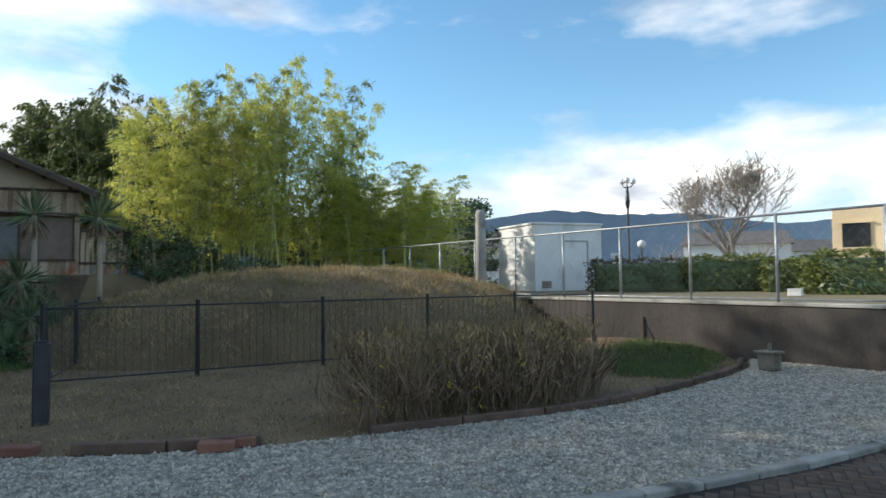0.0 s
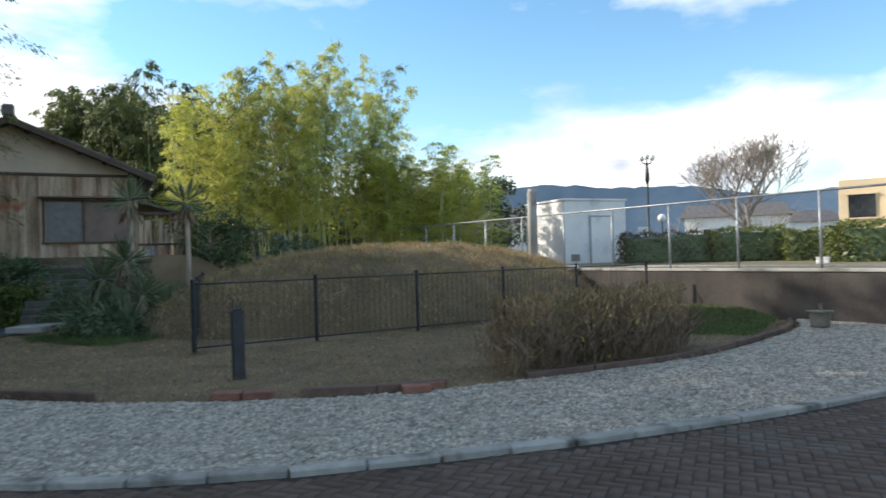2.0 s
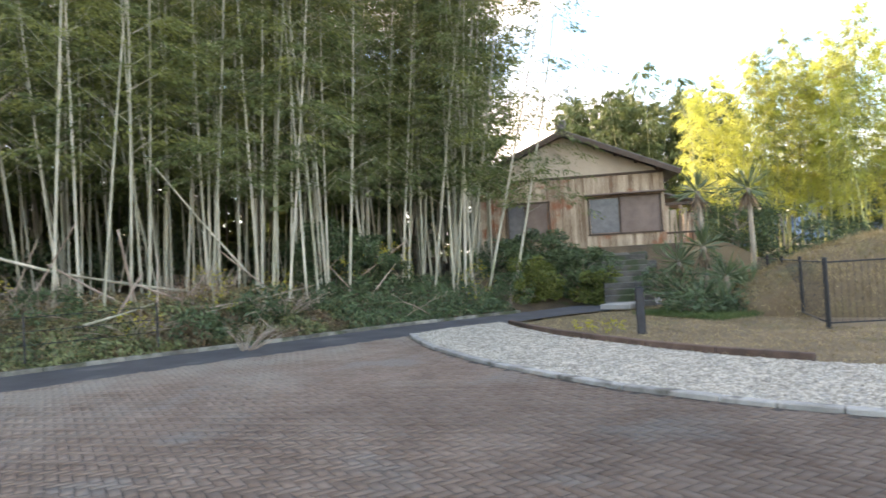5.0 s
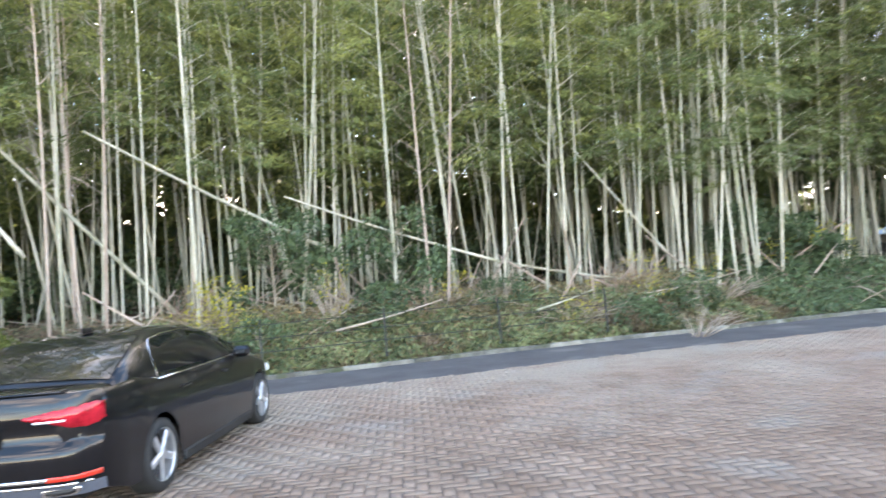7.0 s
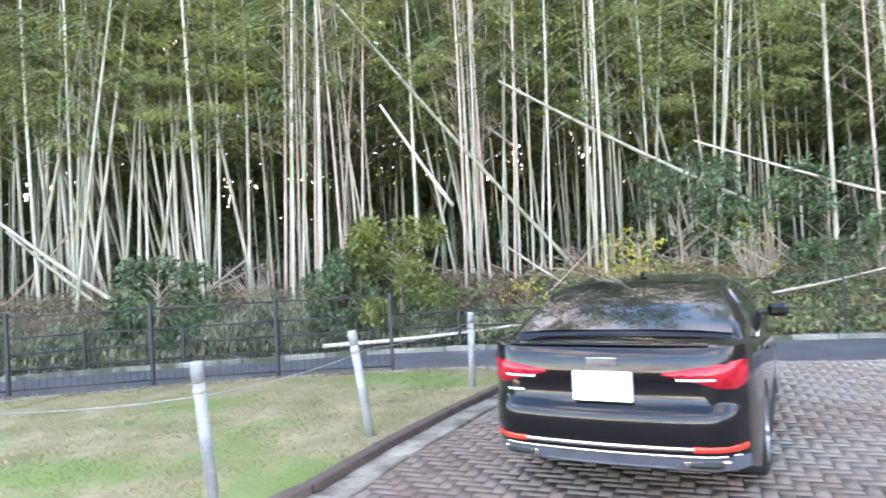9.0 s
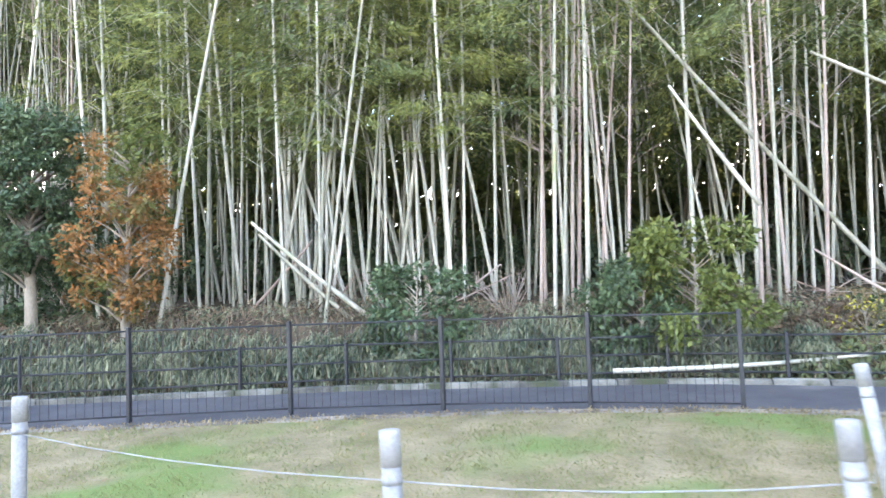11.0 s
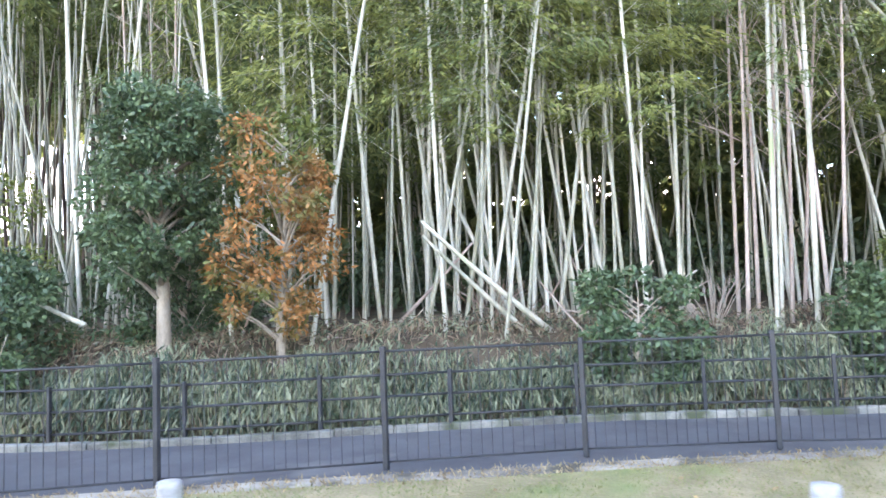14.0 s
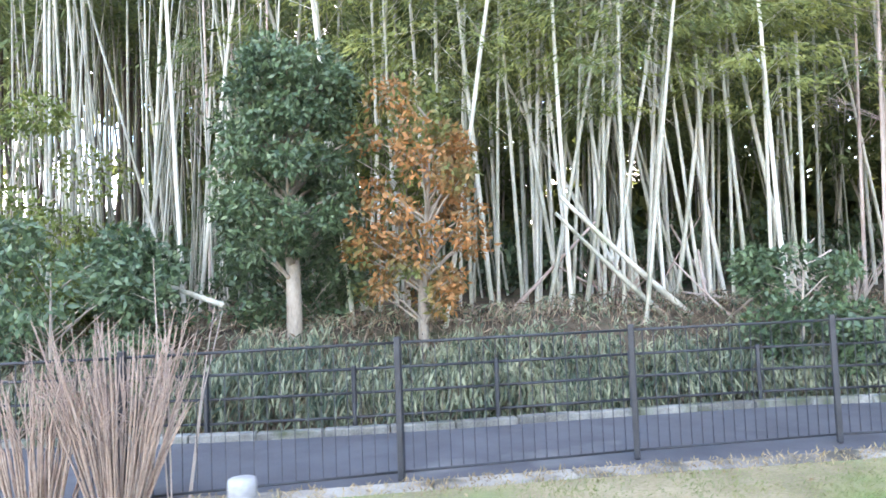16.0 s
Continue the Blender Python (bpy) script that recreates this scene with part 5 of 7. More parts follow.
# ---- the old house ----
def build_house():
    rz = math.degrees(math.atan2(HOUSE_D.y, HOUSE_D.x))
    h = base_of("house", HOUSE_C.x, HOUSE_C.y, 1.88, rz)
    W, D, E, R = 4.1, 4.4, 3.15, 1.75
    bm = bmesh.new()
    vs = [bm.verts.new(p) for p in ((-W, 0.06, -0.4), (W, 0.06, -0.4), (W, 0.06, E), (0, 0.06, E + R), (-W, 0.06, E), (-W, D, -0.4), (W, D, -0.4), (W, D, E), (0, D, E + R), (-W, D, E))]
    for f in ((0, 1, 2, 3, 4), (9, 8, 7, 6, 5), (1, 6, 7, 2), (5, 0, 4, 9)):
        bm.faces.new([vs[i] for i in f])
    part("wall", bm, M["stucco"], h, "beige stucco gable wall")
    for sg in (-1, 1):
        a = math.atan2(R, W)
        L = math.hypot(W, R) + 0.65
        m = Matrix.Translation((0, D / 2 - 0.1, E + R + 0.06)) @ Matrix.Rotation(sg * a, 4, "Y") @ Matrix.Translation((sg * L / 2, 0, 0.04))
        roof = part("roof", boxed((0, 0, 0), (L, D + 1.2, 0.1), 0, 0.02, m), M["rooftile"], h, "grey tiled roof slope")
        for k in range(16):
            part("tile_ridge", boxed((0, 0, 0), (L, 0.12, 0.06), 0, 0.02, m @ Matrix.Translation((0, -(D + 1.2) / 2 + 0.1 + k * (D + 1.0) / 15, 0.07))), M["rooftile"], roof)
        part("bargeboard", boxed((0, 0, 0), (L, 0.06, 0.2), 0, 0.01, m @ Matrix.Translation((0, -(D + 1.2) / 2 - 0.03, -0.06))), M["darkwood"], h)
        for k in range(5):
            part("purlin_end", boxed((0, 0, 0), (0.13, 0.5, 0.13), 0, 0.01, m @ Matrix.Translation((sg * (-L / 2 + 0.6 + k * 0.9), -(D + 1.2) / 2 + 0.3, -0.13))), M["darkwood"], h)
    part("ridge", boxed((0, D / 2 - 0.1, E + R + 0.24), (0.34, D + 1.3, 0.26), 0, 0.06), M["rooftile"], h)
    part("ridge_end", boxed((0, -0.75, E + R + 0.36), (0.42, 0.16, 0.46), 0, 0.08), M["rooftile"], h)
    part("fascia", boxed((0, 0.0, E - 0.02), (2 * W, 0.1, 0.1), 0, 0.01), M["darkwood"], h)
    rng = np.random.default_rng(5)
    n = 40
    for k in range(n):
        x = -W + (k + 0.5) * 2 * W / n
        w = 2 * W / n - 0.008
        segs = [(0.0, E - 0.08)]
        if -2.5 < x < -0.72:
            segs = [(0.0, 0.48), (2.14, E - 0.08)]
        if 0.95 < x < 3.92:
            segs = [(0.0, 0.6), (2.18, E - 0.08)]
        for a, b in segs:
            part("plank", boxed((x, 0.03 + rng.uniform(-0.008, 0.008), (a + b) / 2), (w, 0.03, b - a + rng.uniform(-0.02, 0.0)), 0, 0.004), M["plank"], h)
    for x0, x1, z0, z1, lab in ((-2.5, -0.72, 0.48, 2.14, "dark boarded window"), (0.95, 3.92, 0.6, 2.18, "wide brown shuttered window")):
        wdw = part("window", boxed(((x0 + x1) / 2, 0.05, (z0 + z1) / 2), (x1 - x0, 0.06, z1 - z0)), M["shutter"], h, lab)
        part("pane", boxed((x0 + (x1 - x0) * 0.22, 0.012, (z0 + z1) / 2), ((x1 - x0) * 0.4, 0.02, z1 - z0 - 0.14)), M["plastic"], wdw)
        part("pane", boxed((x0 + (x1 - x0) * 0.70, 0.012, (z0 + z1) / 2), ((x1 - x0) * 0.5, 0.02, z1 - z0 - 0.14)), M["shutter"], wdw)
        for zz in (z0, z1):
            part("frame", boxed(((x0 + x1) / 2, -0.01, zz), (x1 - x0 + 0.12, 0.1, 0.07)), M["darkwood"], wdw)
        for xx in (x0, x1, x0 + (x1 - x0) * 0.43):
            part("frame", boxed((xx, -0.01, (z0 + z1) / 2), (0.07, 0.09, z1 - z0)), M["darkwood"], wdw)
    part("awning", boxed((2.45, -0.22, 2.28), (3.3, 0.5, 0.06), 0, 0.01, Matrix.Translation((0, 0, 0))), M["shutter"], h, "rusty sheet awning")
    part("base", boxed((0, 0.1, -0.16), (2 * W + 0.1, 0.3, 0.3), 0, 0.02), M["concrete"], h)
    # lean-to on the garden side
    m = Matrix.Translation((W + 0.85, 2.6, 1.95)) @ Matrix.Rotation(radians(17), 4, "Y")
    part("porch_roof", boxed((0, 0, 0), (2.0, 4.6, 0.09), 0, 0.02, m), M["rooftile"], h, "sagging lean-to roof")
    for k in range(5):
        tube("porch_post", [(W + 1.55, 0.5 + k * 1.05, -0.4), (W + 1.55, 0.5 + k * 1.05, 1.72)], 0.055, M["darkwood"], h, 6)
    prng = np.random.default_rng(9)
    for k in range(9):
        a, b = -0.4 + 0.35 * (k % 2) * prng.uniform(0, 1), 1.72 - 0.28 * prng.uniform(0, 1) * (k % 3)
        m = Matrix.Translation((W + 0.1 + 0.18 * k, 0.34 + prng.uniform(-0.03, 0.03), (a + b) / 2)) @ Matrix.Rotation(radians(prng.uniform(-3, 3)), 4, "Y")
        part("plank", boxed((0, 0, 0), (0.1 if k % 4 == 2 else 0.15, 0.03, b - a), 0, 0.004, m), M["plank"], h)
    part("porch_beam", boxed((W + 0.85, 0.3, 1.72), (1.7, 0.1, 0.12), 0, 0.01), M["darkwood"], h)
    part("porch_rail", boxed((W + 0.8, 0.24, 0.5), (1.6, 0.05, 0.08), 0, 0.01), M["darkwood"], h)
    for k in range(14):
        part("plank", boxed((W + 1.5, 0.7 + 0.28 * k, 0.55), (0.03, 0.2, 1.7 + 0.1 * (k % 3))), M["plank"], h)
    return tagged(h, "old two-storey wooden house with weathered planks and stucco gable", "house")


build_house()


def stone_wall():
    w = tagged(new("stone_wall"), "mossy dry-stone wall below the old house", "wall", kind="structure")
    rng = np.random.default_rng(17)
    bm = bmesh.new()
    box(bm, (0, 0, 0), (1, 1, 1), 0, 0.12)
    for v in bm.verts:
        v.co = v.co * (1 + 0.14 * noise.noise(v.co * 2.3))
    me = None
    for row in range(5):
        for k in range(17):
            s = -8.2 + 0.72 * k + 0.3 * (row % 2)
            if 3.0 < s < 4.4:
                continue
            c = HOUSE_C + HOUSE_D * s + HOUSE_N * (2.45 - row * 0.03)
            if me is None:
                o = part("stone", bm, M["darkstone"], w, "", True)
                me = o.data
            else:
                o = new("stone", me)
                o.parent = w
            o.matrix_basis = pose(c.x, c.y, 0.14 + row * 0.34, rng.uniform(-5, 5), rng.uniform(-5, 5), 37.7 + rng.uniform(-7, 7)) @ Matrix.Diagonal((0.70, 0.5, 0.33, 1))
    return w


stone_wall()
steps = tagged(new("stairs"), "worn stone steps climbing to the old house", "stairs", kind="structure")
for k in range(9):
    c = Vector((-14.3, 17.6)) + Vector((-0.57, 0.82)) * (0.36 * k)
    o = part("step", boxed((0, 0, 0), (1.5, 0.42, 0.2 + 0.18 * k), 0, 0.02), M["darkstone"], steps)
    o.matrix_basis = pose(c.x, c.y, (0.2 + 0.18 * k) / 2 - 0.06, 0, 0, 35)


slab = part("path_slab", boxed((0, 0, 0), (2.6, 0.95, 0.16), 0, 0.02), M["concrete"])
slab.matrix_basis = pose(-14.34, 17.76, 0.05, 0, 0, 99.0)
tagged(slab, "pale worn concrete slab leading to the old steps", "slab", kind="structure")


def yucca(x, y, h, seed, n=70, L=0.75):
    rng = np.random.default_rng(seed)
    t = base_of("yucca", x, y, gz1(x, y) - 0.03)
    if h > 0.4:
        tube("trunk", [(0, 0, 0), (0.05, 0.02, h * 0.5), (0.0, 0.05, h)], [0.09, 0.07, 0.06], M["bark"], t, 8)
    a, e = rng.uniform(0, 6.28, n), rng.uniform(-0.7, 1.3, n)
    d = np.stack([np.cos(a) * np.cos(e), np.sin(a) * np.cos(e), np.sin(e)], 1)
    quads("leaf_rosette", blades(np.tile([0.0, 0.03, h], (n, 1)) + d * 0.05, d, L * rng.uniform(0.7, 1.2, n), 0.05 * rng.uniform(0.8, 1.2, n), rng, -0.06), M["yucca"], t)
    if h > 1:
        d2 = d * np.array([1, 1, 0]) * 0.5 + np.array([0, 0, -1.0])
        quads("dead_rosette", blades(np.tile([0.0, 0.03, h - 0.1], (n, 1)) + d * 0.06, d2, L * 0.8 * rng.uniform(0.7, 1.2, n), 0.04, rng, 0.05), M["weed"], t)
    return tagged(t, "tall yucca with a spiky head on a thin trunk" if h > 1 else "low spiky yucca clump beside the fence", "yucca", "yuccas beside the mound fence")


for k, (x, y, h) in enumerate(((-11.9, 17.6, 3.3), (-10.9, 18.6, 3.3), (-11.4, 16.7, 1.7), (-10.6, 16.2, 0.9), (-11.0, 15.6, 0.35), (-10.3, 15.3, 0.3), (-11.8, 16.0, 0.5), (-12.3, 17.0, 1.3), (-10.1, 16.4, 0.6))):
    yucca(x, y, h, 500 + k)
for k, (x, y, h, r) in enumerate(((-12.2, 16.3, 1.1, 0.8), (-11.3, 17.4, 1.5, 0.9), (-10.8, 15.0, 0.6, 0.7), (-9.9, 15.4, 0.5, 0.6))):
    broadleaf("shrub", x, y, gz1(x, y), h, r, 520 + k, "leaf", "low dark green shrub under the yuccas", "shrub", 1300, 0.1, 0.03, 0.08, group="shrubs under the yuccas")
for k, (x, y) in enumerate(((-10.9, 10.9), (-10.6, 11.1), (-11.6, 11.3))):
    broadleaf("shrub", x, y, 0.0, 0.28, 0.2, 540 + k, "leaf_yellow", "small yellow-leaved plant in the dry grass", "plant", 60, 0.07, 0.01, 0.1, clumps=8, group="yellow plants in the grass")


# ---- lane side: fences, hedge, logs, shrubs ----
LANE_POSTS = [(-8.6, -24.5), (-9.4, -22.6), (-10.2, -20.8), (-11.15, -18.95), (-12.28, -17.08), (-13.35, -15.2), (-14.28, -13.37), (-15.0, -11.5), (-15.5, -9.68), (-15.75, -7.9)]
build_fence(LANE_POSTS, 1.22, "metal_fence", "black steel picket fence between lawn and lane", "fence", M["blacksteel"], 0.055, (0.08, 1.17), 0.105, 0.007, 0.024)
far_posts = [tuple(p) for p in resample([(x - 0.22, y) for x, y in LANE_FAR[1:10]], 1.75)]
build_fence(far_posts, 0.74, "metal_fence", "low dark steel post-and-rail fence at the foot of the bamboo", "fence", M["blacksteel"], 0.05, (0.14, 0.42, 0.7), 0, 0.01, 0.032, lambda x, y: 0.0)
far_posts = [tuple(p) for p in resample([(x - 0.22, y) for x, y in LANE_FAR[9:13]], 2.4)]
build_fence(far_posts, 1.0, "metal_fence", "thin dark cable fence along the bamboo bank", "fence", M["blacksteel"], 0.035, (0.35, 0.62, 0.9), 0, 0.01, 0.014, lambda x, y: 0.16)


def pipe_post(x, y, h, lx, ly):
    p = base_of("pipe_post", x, y, 0.0)
    p.matrix_basis = lean_pose(x, y, -0.02, lx, ly, 0.0)
    tube("pipe", [(0, 0, 0), (0, 0, h)], 0.041, M["oldpipe"], p, 12)
    tube("cap", [(0, 0, h - 0.13), (0, 0, h - 0.005), (0, 0, h + 0.012)], [0.044, 0.044, 0.041], M["oldpipe"], p, 12)
    tube("collar", [(0, 0, h - 0.2), (0, 0, h - 0.17)], 0.044, M["oldpipe"], p, 12)
    return tagged(p, "leaning galvanised pipe post at the lawn's edge", "post", "pipe posts round the lawn")


PIPES = [(-14.2, -6.45, 1.0, -0.02, 0.02), (-11.85, -7.12, 1.06, -0.02, -0.14), (-9.77, -7.58, 1.1, 0.03, -0.07), (-9.3, -9.3, 1.07, 0.0, -0.03), (-9.55, -11.9, 1.08, 0.0, 0.02), (-9.15, -14.05, 1.07, 0, 0.02), (-8.75, -16.15, 1.07, 0.02, 0.0), (-8.4, -18.3, 1.05, 0, 0)]
for q in PIPES:
    pipe_post(*q)
wire = base_of("wire", -14.2, -6.45, 0)
wp = []
for (x1, y1, h1, *_), (x2, y2, h2, *_) in zip(PIPES[:-1], PIPES[1:]):
    for t in (0, 0.25, 0.5, 0.75):
        wp.append((x1 + t * (x2 - x1) + 14.2, y1 + t * (y2 - y1) + 6.45, 0.86 - 0.16 * t * (1 - t)))
tube("strand", wp, 0.0032, M["oldpipe"], wire, 5)
tagged(wire, "slack steel wire strung between the pipe posts", "wire")


def lane_bush(name, line, d0, d1, h, n, mat, size, width, label, seed, zb=0.05, droop=-0.55):
    """A low thicket of leaves on stalks along the bank, uneven in height."""
    rng = np.random.default_rng(seed)
    f = np.array(LANE_FAR)
    y = rng.uniform(line[0], line[1], n)
    d = rng.uniform(d0, d1, n)
    x = np.interp(y, f[:, 1], f[:, 0]) - d
    z = ground_z(x, y)
    top = h * (0.7 + 0.3 * np.sin(y * 1.9 + x) * np.sin(y * 0.7) + 0.12 * np.sin(y * 7.1)) * np.clip((d - d0) / 0.25 + 0.6, 0, 1)
    zz = z + zb + np.maximum(top, 0.1) * rng.uniform(0, 1, n) ** 0.7
    D = np.stack([rng.normal(0.25, 0.5, n), rng.normal(0, 0.5, n), rng.normal(droop, 0.45, n)], 1)
    g = tagged(new(name), label, name.replace("_", " "), kind="stuff")
    quads("foliage", blades(np.stack([x, y, zz], 1), D, size * rng.uniform(0.6, 1.3, n), width * rng.uniform(0.6, 1.2, n), rng, 0.06), mat, g)
    k = n // 14
    s = np.stack([x[:k], y[:k], z[:k]], 1)
    quads("stem_cluster", blades(s, np.stack([rng.normal(0.1, 0.15, k), rng.normal(0, 0.15, k), np.ones(k)], 1), zz[:k] - z[:k] + 0.1, 0.012, rng), M["weed"], g)
    return g


lane_bush("sasa_hedge", (-28, -6.5), 0.28, 1.5, 0.78, 42000, M["sasa"], 0.2, 0.03, "low dwarf-bamboo thicket with pale-edged leaves behind the rails", 61, 0.05, -1.3)
# darker leaf here puts the shade at this end of the bank into colour
lane_bush("ground_cover", (9.5, 15), 0.22, 2.4, 0.5, 9000, M["leaf"], 0.12, 0.055, "ivy in a darker leaf colour that stands in for shade on the bank", 67)
lane_bush("ground_cover", (-7.5, 10), 0.22, 2.2, 0.46, 20000, M["ivy"], 0.12, 0.055, "green ivy and low scrub covering the bank", 62)
lane_bush("undergrowth", (-28, 16), 1.6, 4.0, 0.34, 11000, M["sasa"], 0.16, 0.03, "mixed green and straw undergrowth on the bank", 63)
lane_bush("dead_brush", (-28, -6), 0.9, 4.5, 0.32, 12000, M["weed"], 0.28, 0.022, "dead brown leaves and twigs under the culms", 66)
lane_bush("dead_brush", (-6, 10), 0.5, 4.5, 0.36, 12000, M["straw"], 0.28, 0.022, "dry brown brush and dead leaves on the bank", 64)
lane_bush("back_scrub", (-32, 16), 10.0, 16.0, 2.4, 26000, M["leaf"], 0.26, 0.12, "dark evergreen scrub deep in the grove", 65)


def log(name, a, b, r, label, mat="culm", category="bamboo pole", group="fallen bamboo in the grove"):
    a, b = Vector(a), Vector(b)
    t = base_of(name, a.x, a.y, a.z)
    d = b - a
    n = max(6, int(d.length / 0.35))
    pts, rr = [], []
    for i in range(n + 1):
        s = i / n
        p = d * s + Vector((0, 0, -0.012 * d.length * math.sin(math.pi * s)))
        for ds, k in ((-0.006, 1.0), (0, 1.12), (0.006, 1.0)) if 0 < i < n else ((0, 1.0),):
            pts.append(p + d * ds)
            rr.append(r * (1 - 0.45 * s) * k)
    tube("culm", pts, rr, M[mat], t, 8)
    return tagged(t, label, category, group)


log("fallen_bamboo", (-22.2, -4.8, 1.2), (-20.0, -9.95, 7.6), 0.055, "long dead bamboo pole leaning across the grove")
log("fallen_bamboo", (-21.3, -0.9, 2.5), (-20.3, -6.4, 5.55), 0.05, "long fallen bamboo caught slanting in the stems")
log("fallen_bamboo", (-20.8, 7.0, 1.2), (-20.9, 3.2, 2.0), 0.05, "pale fallen bamboo lying on the bank")
log("fallen_bamboo", (-20.9, 3.2, 2.0), (-21.3, -2.2, 4.05), 0.038, "thin fallen bamboo slanting up into the stems")
log("fallen_bamboo", (-20.1, 7.9, 1.6), (-20.4, 5.3, 4.85), 0.03, "thin dead bamboo leaning sideways")
log("fallen_bamboo", (-18.6, -14.5, 1.0), (-17.3, -16.35, 2.95), 0.055, "snapped bamboo pole leaning on the bank")
log("fallen_bamboo", (-18.5, -14.9, 1.0), (-17.7, -16.5, 2.75), 0.05, "snapped bamboo pole leaning on the bank")
log("fallen_bamboo", (-19.4, -7.4, 2.8), (-19.0, -8.75, 4.95), 0.045, "broken bamboo stump caught in the stems")
log("fallen_bamboo", (-19.2, -15.3, 1.1), (-21.0, -18.9, 8.0), 0.05, "long dead bamboo leaning across the grove")
log("fallen_bamboo", (-14.4, -20.4, 1.5), (-14.9, -23.0, 2.3), 0.04, "dead bamboo lying over the scrub")
log("fallen_bamboo", (-17.55, -9.7, 0.2), (-18.8, -5.5, 0.42), 0.042, "whitish fallen bamboo lying along the lane fence")
log("fallen_bamboo", (-19.2, 3.4, 0.75), (-19.4, 5.0, 1.1), 0.03, "short broken bamboo lying on the bank")
log("fallen_bamboo", (-19.0, 6.2, 0.9), (-19.3, 9.4, 1.25), 0.02, "thin grey branch lying on the bank", "twig", "branch", "dead branches on the bank")
log("fallen_bamboo", (-18.9, 5.4, 0.7), (-19.3, 8.2, 1.15), 0.022, "thin grey branch lying on the bank", "twig", "branch", "dead branches on the bank")
log("fallen_bamboo", (-19.0, -1.4, 0.75), (-19.6, 1.2, 1.2), 0.028, "thin grey branch lying on the bank", "twig", "branch", "dead branches on the bank")


def lane_x(y):
    return float(np.interp(y, [p[1] for p in LANE_FAR], [p[0] for p in LANE_FAR]))


lrng = np.random.default_rng(91)
for k in range(46):
    y = lrng.uniform(-6, 12) if k % 3 else lrng.uniform(-21, -9)
    x = lane_x(y) - lrng.uniform(1.6, 4.6)
    L, a, up = lrng.uniform(0.7, 2.6), lrng.uniform(0, 6.28), lrng.uniform(0.08, 1.1)
    d = Vector((math.cos(a) * 0.5, math.sin(a), up)).normalized() * L
    log("broken_bamboo", (x, y, gz1(x, y) - 0.03), (x + d.x, y + d.y, gz1(x, y) + d.z), lrng.uniform(0.018, 0.042), "short broken tan bamboo piece sticking out of the litter" if up > 0.45 else "broken tan bamboo piece lying on the littered bank", "dead_culm", "bamboo piece", "broken bamboo on the bank")


def brushwood(name, x, y, z, n, h, r, seed, mat, label, lean=(0, 0), category="shrub"):
    """Many thin bare stems from one foot, with side twigs."""
    rng = np.random.default_rng(seed)
    t = base_of(name, x, y, z)
    for k in range(n):
        p = Pile()
        a, q = rng.uniform(0, 6.28), math.sqrt(rng.uniform(0, 1))
        f = Vector((0.12 * math.cos(a), 0.12 * math.sin(a), 0)) * q * 1.5
        e = Vector((r * q * math.cos(a) + lean[0] * h, r * q * math.sin(a) + lean[1] * h, h * rng.uniform(0.55, 1.05)))
        mid = f.lerp(e, 0.5) + Vector((*rng.normal(0, 0.03, 2), 0.08))
        p.add(tube_data([f, mid, e], [0.009, 0.007, 0.003], 4, False))
        for j in range(2):
            s = mid.lerp(e, rng.uniform(0, 0.8))
            p.add(tube_data([s, s + Vector((*rng.normal(0, 0.12, 2), rng.uniform(0.08, 0.3)))], [0.004, 0.0015], 3, False))
        p.link("stem", M[mat], t)
    return tagged(t, label, category)


brushwood("bare_shrub", -11.0, -18.85, 0.0, 95, 1.5, 0.62, 71, "redtwig", "leafless reddish shrub of many thin upright stems")
brushwood("bare_shrub", -10.75, -19.35, 0.0, 60, 1.25, 0.5, 76, "redtwig", "leafless reddish shrub of many thin upright stems")
brushwood("bare_shrub", -11.45, -19.2, 0.0, 55, 1.35, 0.45, 77, "redtwig", "leafless reddish shrub of many thin upright stems")
brushwood("bare_shrub", -11.3, -18.6, 0.0, 5, 2.0, 0.6, 72, "twig", "few long pale shoots rising from the bare shrub")
brushwood("brushwood", -16.7, 6.0, 0.0, 26, 0.55, 1.0, 73, "twig", "dry cut branches lying at the lane's edge", (0.5, 0.4), "branches")
brushwood("brushwood", -19.2, 4.4, gz1(-19.2, 4.4), 40, 0.5, 1.6, 74, "twig", "heap of dead brushwood on the bank", (0, 0.3), "branches")
for k, (x, y) in enumerate(((-20.3, -1.4), (-20.0, 0.9), (-20.4, 2.8), (-19.8, 5.9), (-20.6, 7.2), (-20.9, -4.6), (-19.6, -12.0), (-19.2, -15.8))):
    brushwood("brushwood", x, y, gz1(x, y), 30, 0.95, 0.9, 600 + k, "redtwig" if k % 2 else "twig", "standing dead brush among the culms", (0, 0.1 * (k % 3 - 1)), "branches")
brushwood("brushwood", -19.0, 8.2, gz1(-19.0, 8.2), 40, 0.7, 1.4, 75, "twig", "heap of dead brushwood on the bank", (0, 0.2), "branches")


